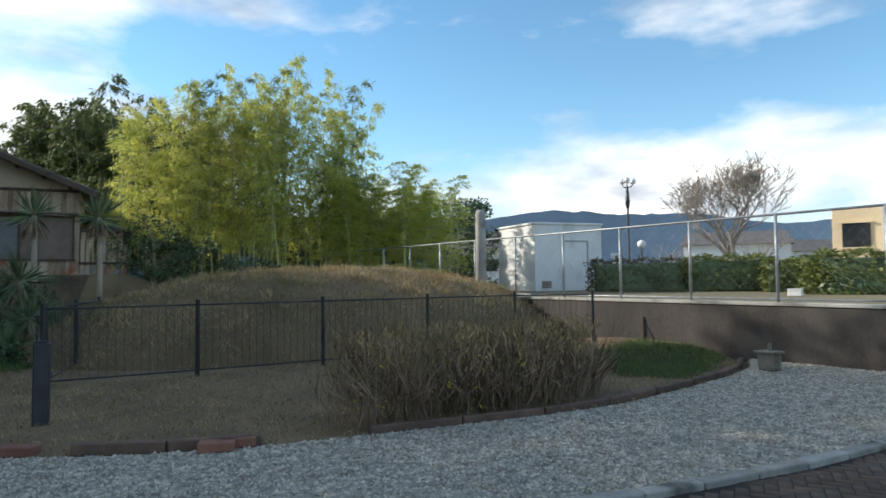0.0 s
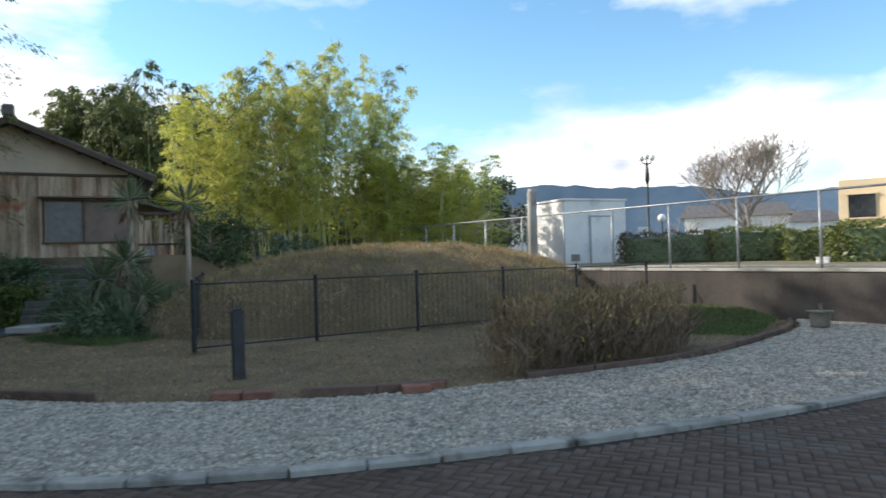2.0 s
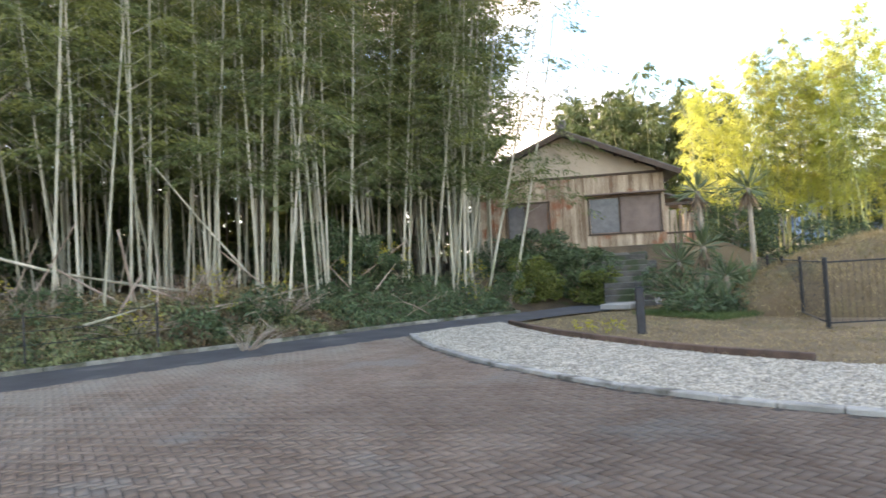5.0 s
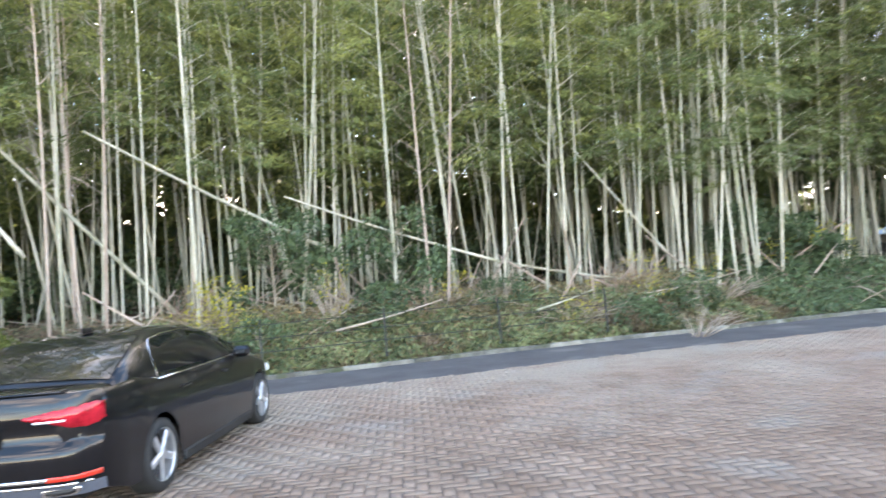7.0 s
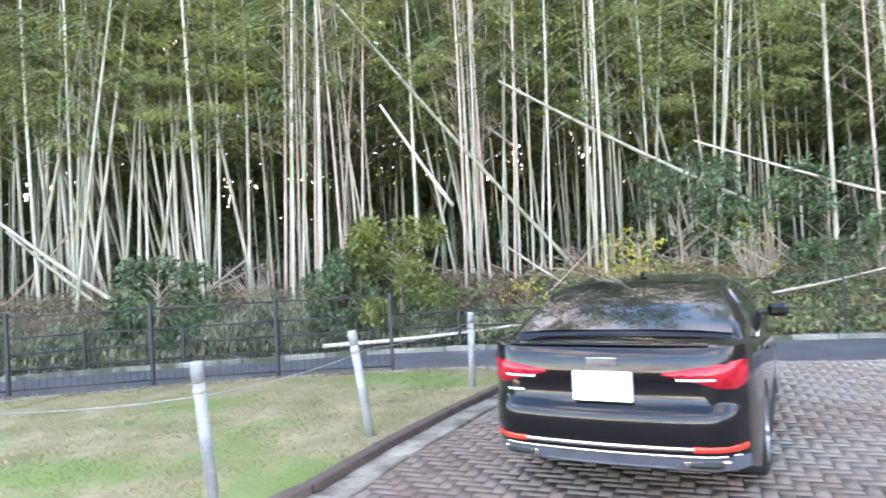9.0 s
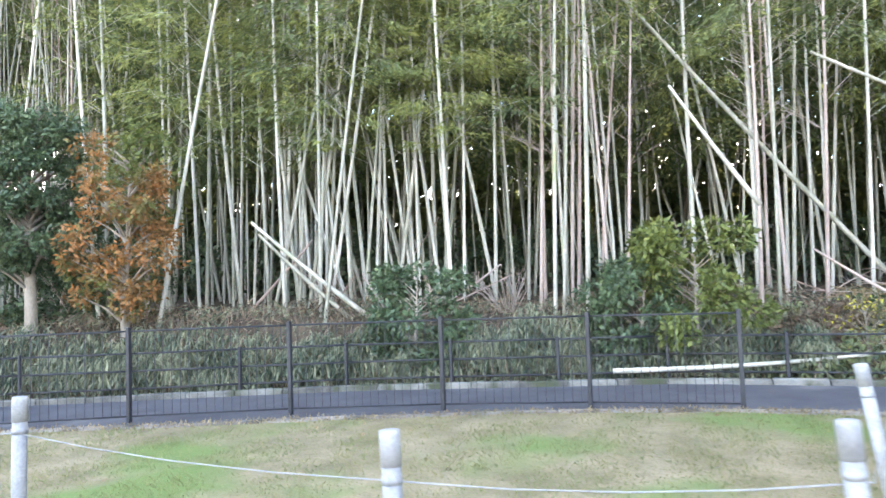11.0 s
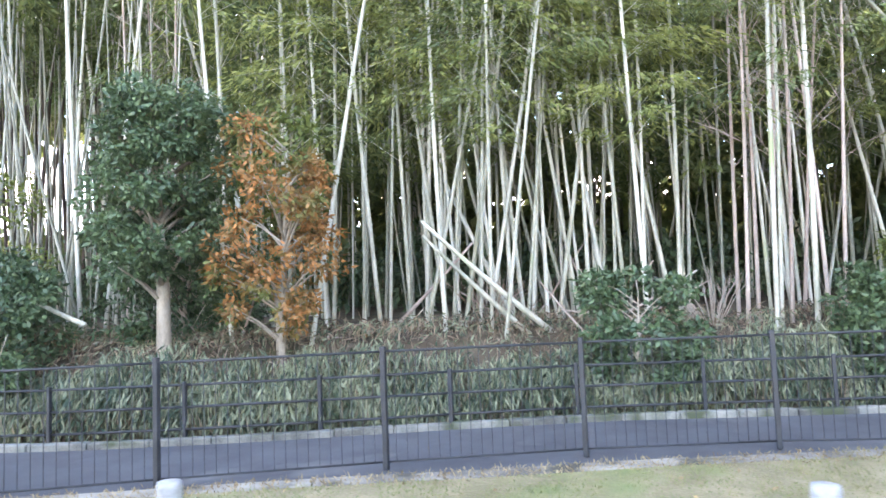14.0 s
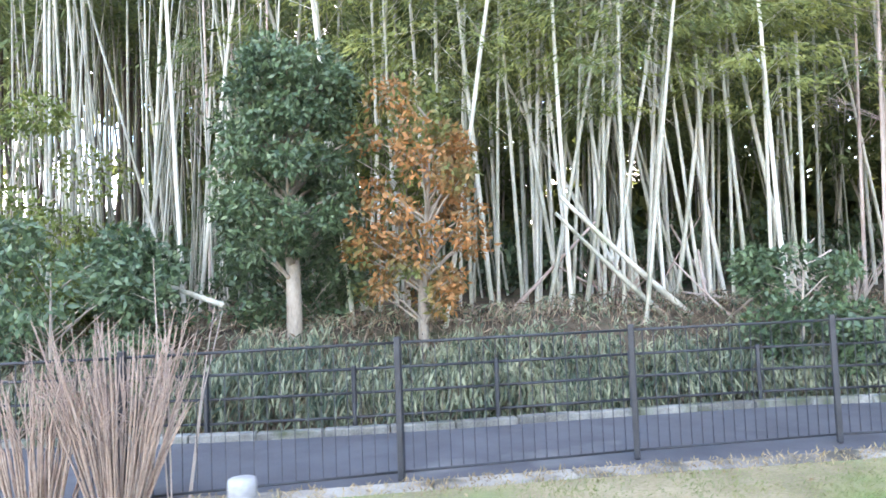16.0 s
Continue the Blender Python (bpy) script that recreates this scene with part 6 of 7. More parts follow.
def dead_bamboo(seed):
    """A dead culm: straight jointed stem with pairs of thin bare twigs rising from its nodes."""
    rng = np.random.default_rng(seed)
    b = base_of("dead_bamboo", 0, 0, -30)
    h, nodes = rng.uniform(9.5, 12.5), 22
    bend = rng.normal(0, 0.35, 2)
    at = lambda t: Vector((bend[0] * t ** 2, bend[1] * t ** 2, h * t))
    pts, rr = [], []
    for i in range(nodes + 1):
        for dt, k in ((-0.002, 1.0), (0.0, 1.14), (0.002, 1.0)) if 0 < i < nodes else ((0, 1.0),):
            pts.append(at(i / nodes + dt))
            rr.append(0.04 * (1 - 0.8 * i / nodes) * k)
    Pile().add(tube_data(pts, rr, 8, False)).link("culm", M["dead_culm"], b)
    tw = Pile()
    for i in range(6, nodes):
        for side in (0, 1):
            a = rng.uniform(0, 6.28)
            L = rng.uniform(0.5, 1.5) * (1.1 - 0.6 * i / nodes)
            p = at(i / nodes)
            u = Vector((math.cos(a), math.sin(a), rng.uniform(0.5, 1.3))).normalized()
            q, e = p + u * L * 0.5, p + u * L + Vector((0, 0, -0.06 * L))
            tw.add(tube_data([p, q, e], [0.009, 0.006, 0.003], 3, False))
            for j in range(3):
                s = q.lerp(e, rng.uniform(-0.6, 0.8))
                tw.add(tube_data([s, s + (u + Vector(rng.normal(0, 0.45, 3))) * L * 0.35], [0.004, 0.002], 3, False))
    tagged(tw.link("twig_spray", M["dead_culm"], b), kind="stuff")
    return b


dead = [dead_bamboo(80 + k) for k in range(4)]
DEAD = ((-20.3, -11.2, 0.0, 0.03), (-20.5, -10.9, 0.01, 0.04), (-20.1, -10.7, 0.0, 0.06), (-20.7, -11.5, 0.02, 0.02), (-19.9, -11.4, -0.01, 0.05), (-20.9, -10.4, 0.0, 0.08), (-20.2, -10.1, 0.0, -0.02), (-20.6, -9.8, 0.02, 0.05), (-20.9, -6.3, 0.0, 0.05), (-21.3, -6.9, 0.0, -0.04), (-20.7, -7.4, 0.0, 0.03), (-22.0, -7.2, 0.02, 0.02), (-20.3, 1.5, 0.0, 0.10), (-20.6, 1.2, 0.02, -0.03), (-18.3, -23.6, 0.0, 0.02), (-18.8, -23.0, 0.03, -0.04), (-17.9, -22.0, 0.0, 0.03))
for k, (x, y, lx, ly) in enumerate(DEAD):
    o = copy_thing(dead[k % 4], lean_pose(x, y, gz1(x, y) - 0.05, lx, ly, 1.7 * k))
    tagged(o, "dead tan bamboo with a haze of bare twigs", "bamboo", "dead bamboo in the grove")
for k in dead:
    for o in list(k.children):
        bpy.data.objects.remove(o)
    bpy.data.objects.remove(k)

broadleaf("tree", -15.5, -20.0, gz1(-15.5, -20.0), 4.3, 0.95, 101, "leaf", "small dark evergreen tree with a pale forked trunk", n=15000, size=0.11, trunk=0.12, lo=0.3, clumps=70)
broadleaf("tree", -16.0, -18.2, gz1(-16.0, -18.2), 3.6, 0.92, 102, "leaf_orange", "small tree with orange, brown and olive autumn leaves", n=4600, size=0.12, trunk=0.08, lo=0.12, clumps=50)
broadleaf("tree", -17.2, -18.9, gz1(-17.2, -18.9), 3.9, 0.8, 103, "leaf_olive", "thin tree with sparse olive leaves behind the autumn tree", n=900, size=0.15, trunk=0.06, lo=0.5)
SHRUBS = [(-17.6, -13.1, 1.9, 0.9, "leaf", "rounded dark evergreen shrub behind the rails"), (-18.9, -9.4, 1.75, 0.8, "leaf", "dark evergreen bush at the grove's edge"), (-18.95, -8.5, 2.3, 1.05, "leaf_olive", "feathery yellow-green bush at the grove's edge"), (-21.3, -2.6, 2.6, 1.2, "leaf", "tall dark evergreen bush among the culms"), (-21.2, 0.4, 2.4, 1.3, "leaf", "spreading dark evergreen bush among the culms"), (-20.0, -3.7, 1.4, 0.7, "leaf_yellow", "sparse bush with yellow leaves"), (-20.8, 10.8, 2.0, 1.1, "leaf", "dark evergreen bush among the culms"), (-19.9, 11.8, 1.5, 0.8, "leaf", "dark bush at the grove's end"), (-19.7, 12.7, 1.3, 0.7, "leaf_yellow", "sparse bush with yellow leaves at the grove's end"), (-17.6, 16.8, 1.3, 0.9, "leaf_olive", "overgrown bush below the old house"), (-19.4, 17.2, 1.2, 1.2, "leaf", "overgrown dark bush below the old house"), (-16.9, 18.9, 1.5, 1.0, "leaf", "overgrown dark bush below the old house"), (-15.9, 18.5, 1.1, 0.8, "leaf_olive", "overgrown bush below the old house"), (-18.3, 18.6, 1.6, 1.0, "leaf", "overgrown dark bush below the old house"), (-13.9, -22.8, 2.2, 1.6, "leaf", "dark scrub behind the rails"), (-16.6, -20.6, 2.0, 1.2, "leaf", "dark evergreen scrub under the culms"), (-18.2, -21.5, 2.2, 1.3, "leaf", "dark evergreen scrub under the culms"), (-15.0, -25.2, 3.6, 1.7, "leaf_olive", "olive-green scrub under the culms")]
for k, (x, y, h, r, lf, lab) in enumerate(SHRUBS):
    broadleaf("shrub", x, y, gz1(x, y) - 0.03, h, r, 130 + k, lf, lab, "shrub", 420 if lf == "leaf_yellow" else 11000 if r > 1.5 else 5200, 0.09 if lf == "leaf_yellow" else 0.12, 0.04, 0.08, group="shrubs in the grove")

for k in range(9):
    y = -6.0 + 2.5 * k + 0.6 * math.sin(5 * k)
    x = float(np.interp(y, [p[1] for p in LANE_FAR], [p[0] for p in LANE_FAR])) - 1.2 - 0.5 * (k % 4)
    broadleaf("shrub", x, y, gz1(x, y) - 0.03, 0.9 + 0.25 * (k % 3), 0.5, 160 + k, "leaf_yellow", "sparse bush with small yellow leaves on the bank", "shrub", 150, 0.08, 0.02, 0.2, group="shrubs in the grove")
    x, y = x + 0.5, y + 1.1
    broadleaf("shrub", x, y, gz1(x, y) - 0.03, 0.65 + 0.2 * (k % 3), 0.65, 180 + k, "leaf", "low dark evergreen bush on the bank", "shrub", 1300, 0.10, 0.02, 0.08, group="shrubs in the grove")


def dead_branch(x, y, seed):
    """A dry branch thrown on the bank: a bent stem with forked side twigs."""
    rng = np.random.default_rng(seed)
    b = base_of("branch", x, y, gz1(x, y))
    a, L = rng.uniform(0, 6.28), rng.uniform(0.9, 2.4)
    d = Vector((math.cos(a) * 0.5, math.sin(a), rng.uniform(0.02, 0.4)))
    side = Vector((-d.y, d.x, 0.35))
    pts = [Vector((0, 0, 0.05))]
    for i in range(5):
        pts.append(pts[-1] + d * L / 5 + Vector(rng.normal(0, 0.04, 3)) + Vector((0, 0, 0.02)))
    r = rng.uniform(0.008, 0.022)
    tube("stem", pts, [r * (1 - 0.15 * i) for i in range(6)], M["twig" if seed % 3 else "redtwig"], b, 5)
    for i in range(4):
        p = pts[2 + i % 4]
        e = p + (d * 0.5 + side * rng.choice([-1, 1])) * L * 0.2 + Vector(rng.normal(0, 0.08, 3))
        tube("twig", [p, p.lerp(e, 0.5) + Vector((0, 0, 0.04)), e], [r * 0.5, r * 0.35, r * 0.15], M["twig"], b, 4)
    return tagged(b, "dry grey branch lying on the littered bank", "branch", "dead branches on the bank")


for k in range(54):
    y = -7.0 + 22.0 * ((k * 0.618) % 1.0)
    dead_branch(float(np.interp(y, [p[1] for p in LANE_FAR], [p[0] for p in LANE_FAR])) - 0.7 - 3.2 * ((k * 0.377) % 1.0), y, 700 + k)

# ---- grasses ----
def turf(name, xy, zf, h, w, mat, label, seed, splay=0.5, patchy=False):
    rng = np.random.default_rng(seed)
    n = len(xy)
    d = np.stack([rng.normal(0, splay, n), rng.normal(0, splay, n), np.ones(n)], 1)
    c = np.c_[xy, zf(xy[:, 0], xy[:, 1])]
    if patchy:
        h = h * np.clip(0.35 + 1.1 * np.abs(np.sin(xy[:, 0] * 2.3 + 1.7 * np.sin(xy[:, 1] * 1.9)) * np.sin(xy[:, 1] * 2.9)) ** 0.6, 0.3, 1.35)
    return tagged(quads(name, blades(c, d, h * rng.uniform(0.4, 1.3, n), w, rng, 0.1), mat), label, "grass", kind="stuff")


rng = np.random.default_rng(77)
turf("lawn_grass", scatter(LAWN, 110000, rng), lambda x, y: 0.03 + 0 * x, 0.042, 0.006, M["grassblade"], "short patchy green and yellow lawn grass", 1, 0.9, True)
ISLAND = EDGE + [(-0.5, 20.5), (-5.5, 14.6), (-7.2, 13.0), (-10.4, 18.5), (-13.3, 17.5)]
turf("dry_turf", scatter(ISLAND, 30000, rng), lambda x, y: ground_z(x, y), 0.07, 0.011, M["moundgrass"], "short dry straw-coloured turf", 2, 0.9)
q = rng.uniform(-1, 1, (70000, 2))
q = q[(q ** 2).sum(1) < 0.98][:46000]
mx = MOUND_C[0] + q[:, 0] * MOUND_A * math.cos(MOUND_T) - q[:, 1] * MOUND_B * math.sin(MOUND_T)
my = MOUND_C[1] + q[:, 0] * MOUND_A * math.sin(MOUND_T) + q[:, 1] * MOUND_B * math.cos(MOUND_T)
turf("mound_grass", np.c_[mx, my], lambda x, y: mound_z(mound_r(x, y)) - 0.01, 0.17, 0.014, M["moundgrass"], "long dry straw and olive grass covering the mound", 3, 0.7, True)
turf("green_patch", scatter([(1.6, 15.2), (2.6, 15.0), (3.4, 16.6), (3.7, 17.6), (2.2, 19.2), (1.2, 18.2)], 9000, rng), ground_z, 0.12, 0.012, M["greengrass"], "patch of fresh green grass below the wall", 4, 0.6)
turf("green_patch", scatter([(-12.4, 14.6), (-9.6, 13.6), (-9.2, 15.0), (-11.6, 16.4)], 6000, rng), ground_z, 0.16, 0.013, M["greengrass"], "patch of long green grass under the yuccas", 5, 0.6)
WEEDS = [(-1.75, 10.6), (-1.0, 10.95), (0.3, 11.95), (1.0, 12.7), (1.35, 13.7), (0.8, 14.6), (-0.2, 14.0), (-1.5, 12.0)]
wxy = scatter(WEEDS, 5200, rng)
turf("weed_stalks", wxy[::2], ground_z, 0.95, 0.011, M["weed"], "tall dead brown weeds beside the gravel", 6, 0.3, True)
turf("weed_leaves", wxy[:2600], lambda x, y: ground_z(x, y) + 0.25, 0.5, 0.022, M["weed"], "tangled dry weed leaves", 7, 0.8, True)
wx2 = wxy[2600:5000]
turf("weed_heads", wx2, lambda x, y: ground_z(x, y) + rng.uniform(0.45, 1.0, len(x)), 0.13, 0.03, M["straw"], "pale seed heads on the dead weeds", 8, 0.5)
for k, (x, y) in enumerate(((-1.2, 10.9), (-0.3, 11.6), (0.2, 12.2), (-0.9, 11.6))):
    broadleaf("weed_plant", x, y, 0.0, 0.8, 0.3, 560 + k, "leaf_yellow", "weed with a few yellow leaves among dead stalks", "plant", 24, 0.06, 0.008, 0.3, clumps=8, group="yellow weeds beside the gravel")
margin = [(x + 0.02, y) for x, y in LANE_NEAR[1:10]] + [(x + 0.55, y) for x, y in LANE_NEAR[1:10]][::-1]
turf("margin_grass", scatter(margin, 3800, rng), lambda x, y: 0.02 + 0 * x, 0.06, 0.011, M["straw"], "dry grass tufts creeping over the concrete margin", 10, 0.9)
lx = scatter(LAWN, 60, rng)
turf("fallen_leaves", lx, lambda x, y: 0.05 + 0 * x, 0.07, 0.03, M["straw"], "scattered pale fallen leaves on the lawn", 9, 3.0)


# ---- gravel stones ----
def gravel_stones():
    rng = np.random.default_rng(5)
    poly = KERB + [(6.9, 15.3), (4.2, 17.85)] + EDGE[::-1] + [(-14.8, 12.2), (-15.15, 10.5)]
    p = scatter(poly, 60000, rng)
    n = len(p)
    octa = np.array([(1, 0, 0), (0, 1, 0), (-1, 0, 0), (0, -1, 0), (0, 0, 1)], float)
    s = rng.uniform(0.010, 0.028, (n, 1, 3)) * np.array([1, 1, 0.8])
    a = rng.uniform(0, 6.28, n)
    v = octa[None] * s + rng.normal(0, 0.004, (n, 5, 3))
    c, sn = np.cos(a)[:, None], np.sin(a)[:, None]
    v = np.stack([v[..., 0] * c - v[..., 1] * sn, v[..., 0] * sn + v[..., 1] * c, v[..., 2]], -1)
    v += np.c_[p, np.full(n, 0.032)][:, None, :]
    f = np.array([(0, 1, 4), (1, 2, 4), (2, 3, 4), (3, 0, 4)])[None] + 5 * np.arange(n)[:, None, None]
    me = bpy.data.meshes.new("gravel")
    me.vertices.add(5 * n)
    me.vertices.foreach_set("co", v.astype(np.float32).reshape(-1))
    me.loops.add(12 * n)
    me.loops.foreach_set("vertex_index", f.astype(np.int32).reshape(-1))
    me.polygons.add(4 * n)
    me.polygons.foreach_set("loop_start", np.arange(0, 12 * n, 3, dtype=np.int32))
    me.update(calc_edges=True)
    return tagged(link("gravel", me, M["gravel"]), "loose pale grey crushed stone", "gravel", kind="stuff")


gravel_stones()


# ---- car ----
def build_car():
    car = base_of("car", -11.14, -4.69, 0.0, 162.6)
    RO, LEN, WB = 1.03, 4.72, 2.82
    hw = lambda s: np.interp(s, [0, 0.05, 0.12, 0.22, 0.4, 0.8, 2.4, 3.6, 4.2, 4.5, 4.66, 4.72], [0.66, 0.74, 0.80, 0.85, 0.89, 0.918, 0.92, 0.918, 0.88, 0.80, 0.66, 0.5])
    deck = lambda s: np.interp(s, [0, 0.03, 0.1, 0.2, 0.75, 1.2, 3.0, 3.4, 4.2, 4.55, 4.72], [0.97, 1.045, 1.075, 1.07, 1.085, 1.02, 1.02, 1.0, 0.86, 0.74, 0.6])
    shoulder = lambda s: np.interp(s, [0, 0.2, 1.0, 3.4, 4.2, 4.72], [0.90, 0.94, 0.955, 0.92, 0.76, 0.54])

    def sill(s):
        z = np.interp(s, [0, 0.25, 0.5, 4.3, 4.72], [0.34, 0.28, 0.2, 0.2, 0.26])
        for xw in (RO, RO + WB):
            q = 0.365 ** 2 - (s - xw) ** 2
            if q > 0:
                z = max(z, 0.325 + math.sqrt(q))
        return z
    S = sorted(set([0, 0.02, 0.05, 0.1, 0.16, 0.22, 0.3, 0.4, 0.5, 0.6] + [RO + d for d in np.linspace(-0.37, 0.37, 17)] + list(np.linspace(1.5, 3.4, 14)) + [RO + WB + d for d in np.linspace(-0.37, 0.37, 17)] + [4.3, 4.42, 4.52, 4.6, 4.67, 4.72]))
    rows = []
    for s in S:
        w, zt, zs, z0 = hw(s), deck(s), shoulder(s), sill(s)
        pr = []
        for k in range(5):
            t = k / 4
            z = z0 + (zs - z0) * t
            pr.append((w * (0.965 + 0.035 * math.sin(math.pi * min(1, (z - 0.1) / 0.9))), z))
        pr += [(w * 0.955, zs + (zt - zs) * 0.45), (w * 0.88, zs + (zt - zs) * 0.82), (w * 0.6, zt - 0.004), (0, zt + 0.008)]
        full = [(y, z) for y, z in pr] + [(-y, z) for y, z in pr[-2::-1]]
        rows.append([(s - RO, y, z) for y, z in full])
    n = len(rows[0])
    verts = [p for r in rows for p in r]
    faces = [(i * n + k, i * n + k + 1, (i + 1) * n + k + 1, (i + 1) * n + k) for i in range(len(S) - 1) for k in range(n - 1)]
    faces += [tuple(range(n))[::-1], tuple(range((len(S) - 1) * n, len(S) * n))]
    faces = [f[::-1] for f in faces]
    body = raw("body", verts, faces, M["carpaint"], car, True)
    es = body.modifiers.new("edge", "EDGE_SPLIT")
    es.split_angle = radians(50)
    # curved rear end: how far back the skin stands at a width and a height
    def rear_x(y, z):
        ay = abs(y)
        plan = -0.05 * (1 - (ay / 0.66) ** 2) if ay < 0.66 else float(np.interp(ay, [0.66, 0.74, 0.80, 0.85, 0.89], [0.0, 0.05, 0.12, 0.22, 0.40]))
        bulge = float(np.interp(z, [0.25, 0.30, 0.38, 0.42, 0.55, 0.60, 0.64, 0.67, 0.69, 0.72, 0.80, 0.84, 0.86, 0.95, 1.0, 1.035, 1.05], [0.05, 0.02, -0.01, -0.035, -0.058, -0.058, -0.047, -0.027, -0.006, 0.006, 0.010, 0.004, -0.02, -0.012, 0.0, 0.012, 0.02]))
        return plan + bulge * (1 - 0.55 * (ay / 0.88) ** 6)

    def rear_grid(name, zs, mat, parent, off=0.0):
        ys = np.linspace(-0.845, 0.845, 33)
        v = [(rear_x(y, z) - off - RO, y, z) for z in zs for y in ys]
        f = [(i * 33 + k, (i + 1) * 33 + k, (i + 1) * 33 + k + 1, i * 33 + k + 1) for i in range(len(zs) - 1) for k in range(32)]
        return raw(name, v, f, mat, parent, True)

    def rear_patch(name, cols, off, mat, parent, label=""):
        """A raised piece on the rear skin: columns of (y, low, high), with sides."""
        v = []
        for y, za, zb in cols:
            zm = (za + zb) / 2
            v += [(rear_x(y, za) - 0.001 - RO, y, za), (rear_x(y, zm) - off - RO, y, za + 0.12 * (zb - za)), (rear_x(y, zm) - off - RO, y, zb - 0.12 * (zb - za)), (rear_x(y, zb) - 0.001 - RO, y, zb)]
        f = [(i * 4 + k, i * 4 + k + 1, i * 4 + 5 + k, i * 4 + 4 + k) for i in range(len(cols) - 1) for k in range(3)]
        if cols[0][0] < cols[-1][0]:
            f = [q[::-1] for q in f]
        o = raw(name, v, [q[::-1] for q in f], mat, parent, True)
        if label:
            tagged(o, label)
        return o

    # cabin
    prof = [(0.44, 1.08, 0.79, 0.74), (0.75, 1.215, 0.805, 0.72), (1.1, 1.35, 0.812, 0.67), (1.4, 1.415, 0.812, 0.63), (1.9, 1.44, 0.812, 0.61), (2.4, 1.428, 0.81, 0.61), (2.75, 1.35, 0.805, 0.62), (3.1, 1.20, 0.79, 0.64), (3.45, 1.03, 0.77, 0.69)]
    verts, faces = [], []
    for s, zt, yb, yt in prof:
        zb = 0.95
        yt2 = yb + (yt - yb) * min(1, (zt - zb) / 0.45)
        for y, z in ((yb + 0.06, zb), (yb + 0.02, zb + 0.3 * (zt - zb)), (yt2 + 0.03, zb + 0.86 * (zt - zb)), (yt2 * 0.9, zt - 0.012), (0, zt + 0.01)):
            verts.append((s - RO, y, z))
        for y, z in ((yt2 * 0.9, zt - 0.012), (yt2 + 0.03, zb + 0.86 * (zt - zb)), (yb + 0.02, zb + 0.3 * (zt - zb)), (yb + 0.06, zb)):
            verts.append((s - RO, -y, z))
    m = 9
    for i in range(len(prof) - 1):
        for k in range(m - 1):
            faces.append((i * m + k, (i + 1) * m + k, (i + 1) * m + k + 1, i * m + k + 1))
    faces += [tuple(range(m)), tuple(range((len(prof) - 1) * m, len(prof) * m))[::-1]]
    raw("roof", verts, faces, M["carpaint"], car, True)
    # rear and front glass lie just over the cabin
    for rows_, nm in (([(0.47, 1.093, 0.76), (0.75, 1.217, 0.72), (1.1, 1.352, 0.66), (1.28, 1.392, 0.615)], "rear_window"), ([(3.42, 1.05, 0.64), (3.1, 1.205, 0.58), (2.8, 1.345, 0.55)], "windscreen")):
        v, f = [], []
        for s, z, y in rows_:
            for k in range(9):
                t = k / 4 - 1
                v.append((s - RO, y * t, z + 0.018 - 0.022 * t ** 4))
        for i in range(len(rows_) - 1):
            for k in range(8):
                q = (i * 9 + k, i * 9 + k + 1, (i + 1) * 9 + k + 1, (i + 1) * 9 + k)
                f.append(q[::-1] if nm == "rear_window" else q)
        raw(nm, v, f, M["carglass"], car, True)

    def side_y(z, s):
        zt = np.interp(s, [p[0] for p in prof], [p[1] for p in prof])
        yb = np.interp(s, [p[0] for p in prof], [p[2] for p in prof])
        yt = np.interp(s, [p[0] for p in prof], [p[3] for p in prof])
        yt2 = yb + (yt - yb) * min(1, (zt - 0.95) / 0.45)
        return float(np.interp((z - 0.95) / (zt - 0.95), [0, 0.3, 0.86], [yb + 0.06, yb + 0.02, yt2 + 0.03]))
    for sg in (-1, 1):
        for poly, nm in (([(1.12, 1.0), (1.30, 1.0), (1.30, 1.315), (1.235, 1.27)], "quarter_window"), ([(1.33, 1.0), (2.12, 1.0), (2.12, 1.365), (1.62, 1.355), (1.33, 1.325)], "side_window"), ([(2.19, 1.0), (3.12, 1.0), (2.95, 1.10), (2.62, 1.31), (2.19, 1.362)], "side_window")):
            v = [(s - RO, sg * (side_y(z, s) + 0.008), z) for s, z in poly]
            f = tuple(range(len(v)))
            raw(nm, v, [f if sg < 0 else f[::-1]], M["carglass"], car)
        line = [(1.1, 0.985), (1.23, 1.29), (1.34, 1.34), (1.62, 1.372), (2.12, 1.382), (2.6, 1.335), (2.96, 1.12)]
        tube("window_trim", [(s - RO, sg * (side_y(z, s) + 0.01), z) for s, z in line], 0.006, M["chrome"], car, 5)
        tube("window_trim", [(s - RO, sg * (side_y(0.985, s) + 0.012), 0.985) for s in (1.1, 1.6, 2.2, 2.7, 3.12)], 0.009, M["chrome"], car, 5)
        mir = part("mirror", boxed((3.0 - RO, sg * 0.99, 1.02), (0.16, 0.2, 0.13), 0, 0.04), M["carpaint"], car)
        part("mirror_stalk", boxed((3.02 - RO, sg * 0.87, 0.98), (0.06, 0.16, 0.04), 0, 0.01), M["blackplastic"], mir)
        for s in (1.55, 2.62):
            part("door_handle", boxed((s - RO, sg * 0.925, 0.86), (0.2, 0.03, 0.03), 0, 0.008), M["carpaint"], car)
        part("side_skirt", boxed((RO + WB / 2 - RO, sg * 0.895, 0.2), (1.95, 0.05, 0.1), 0, 0.015), M["blackplastic"], car)
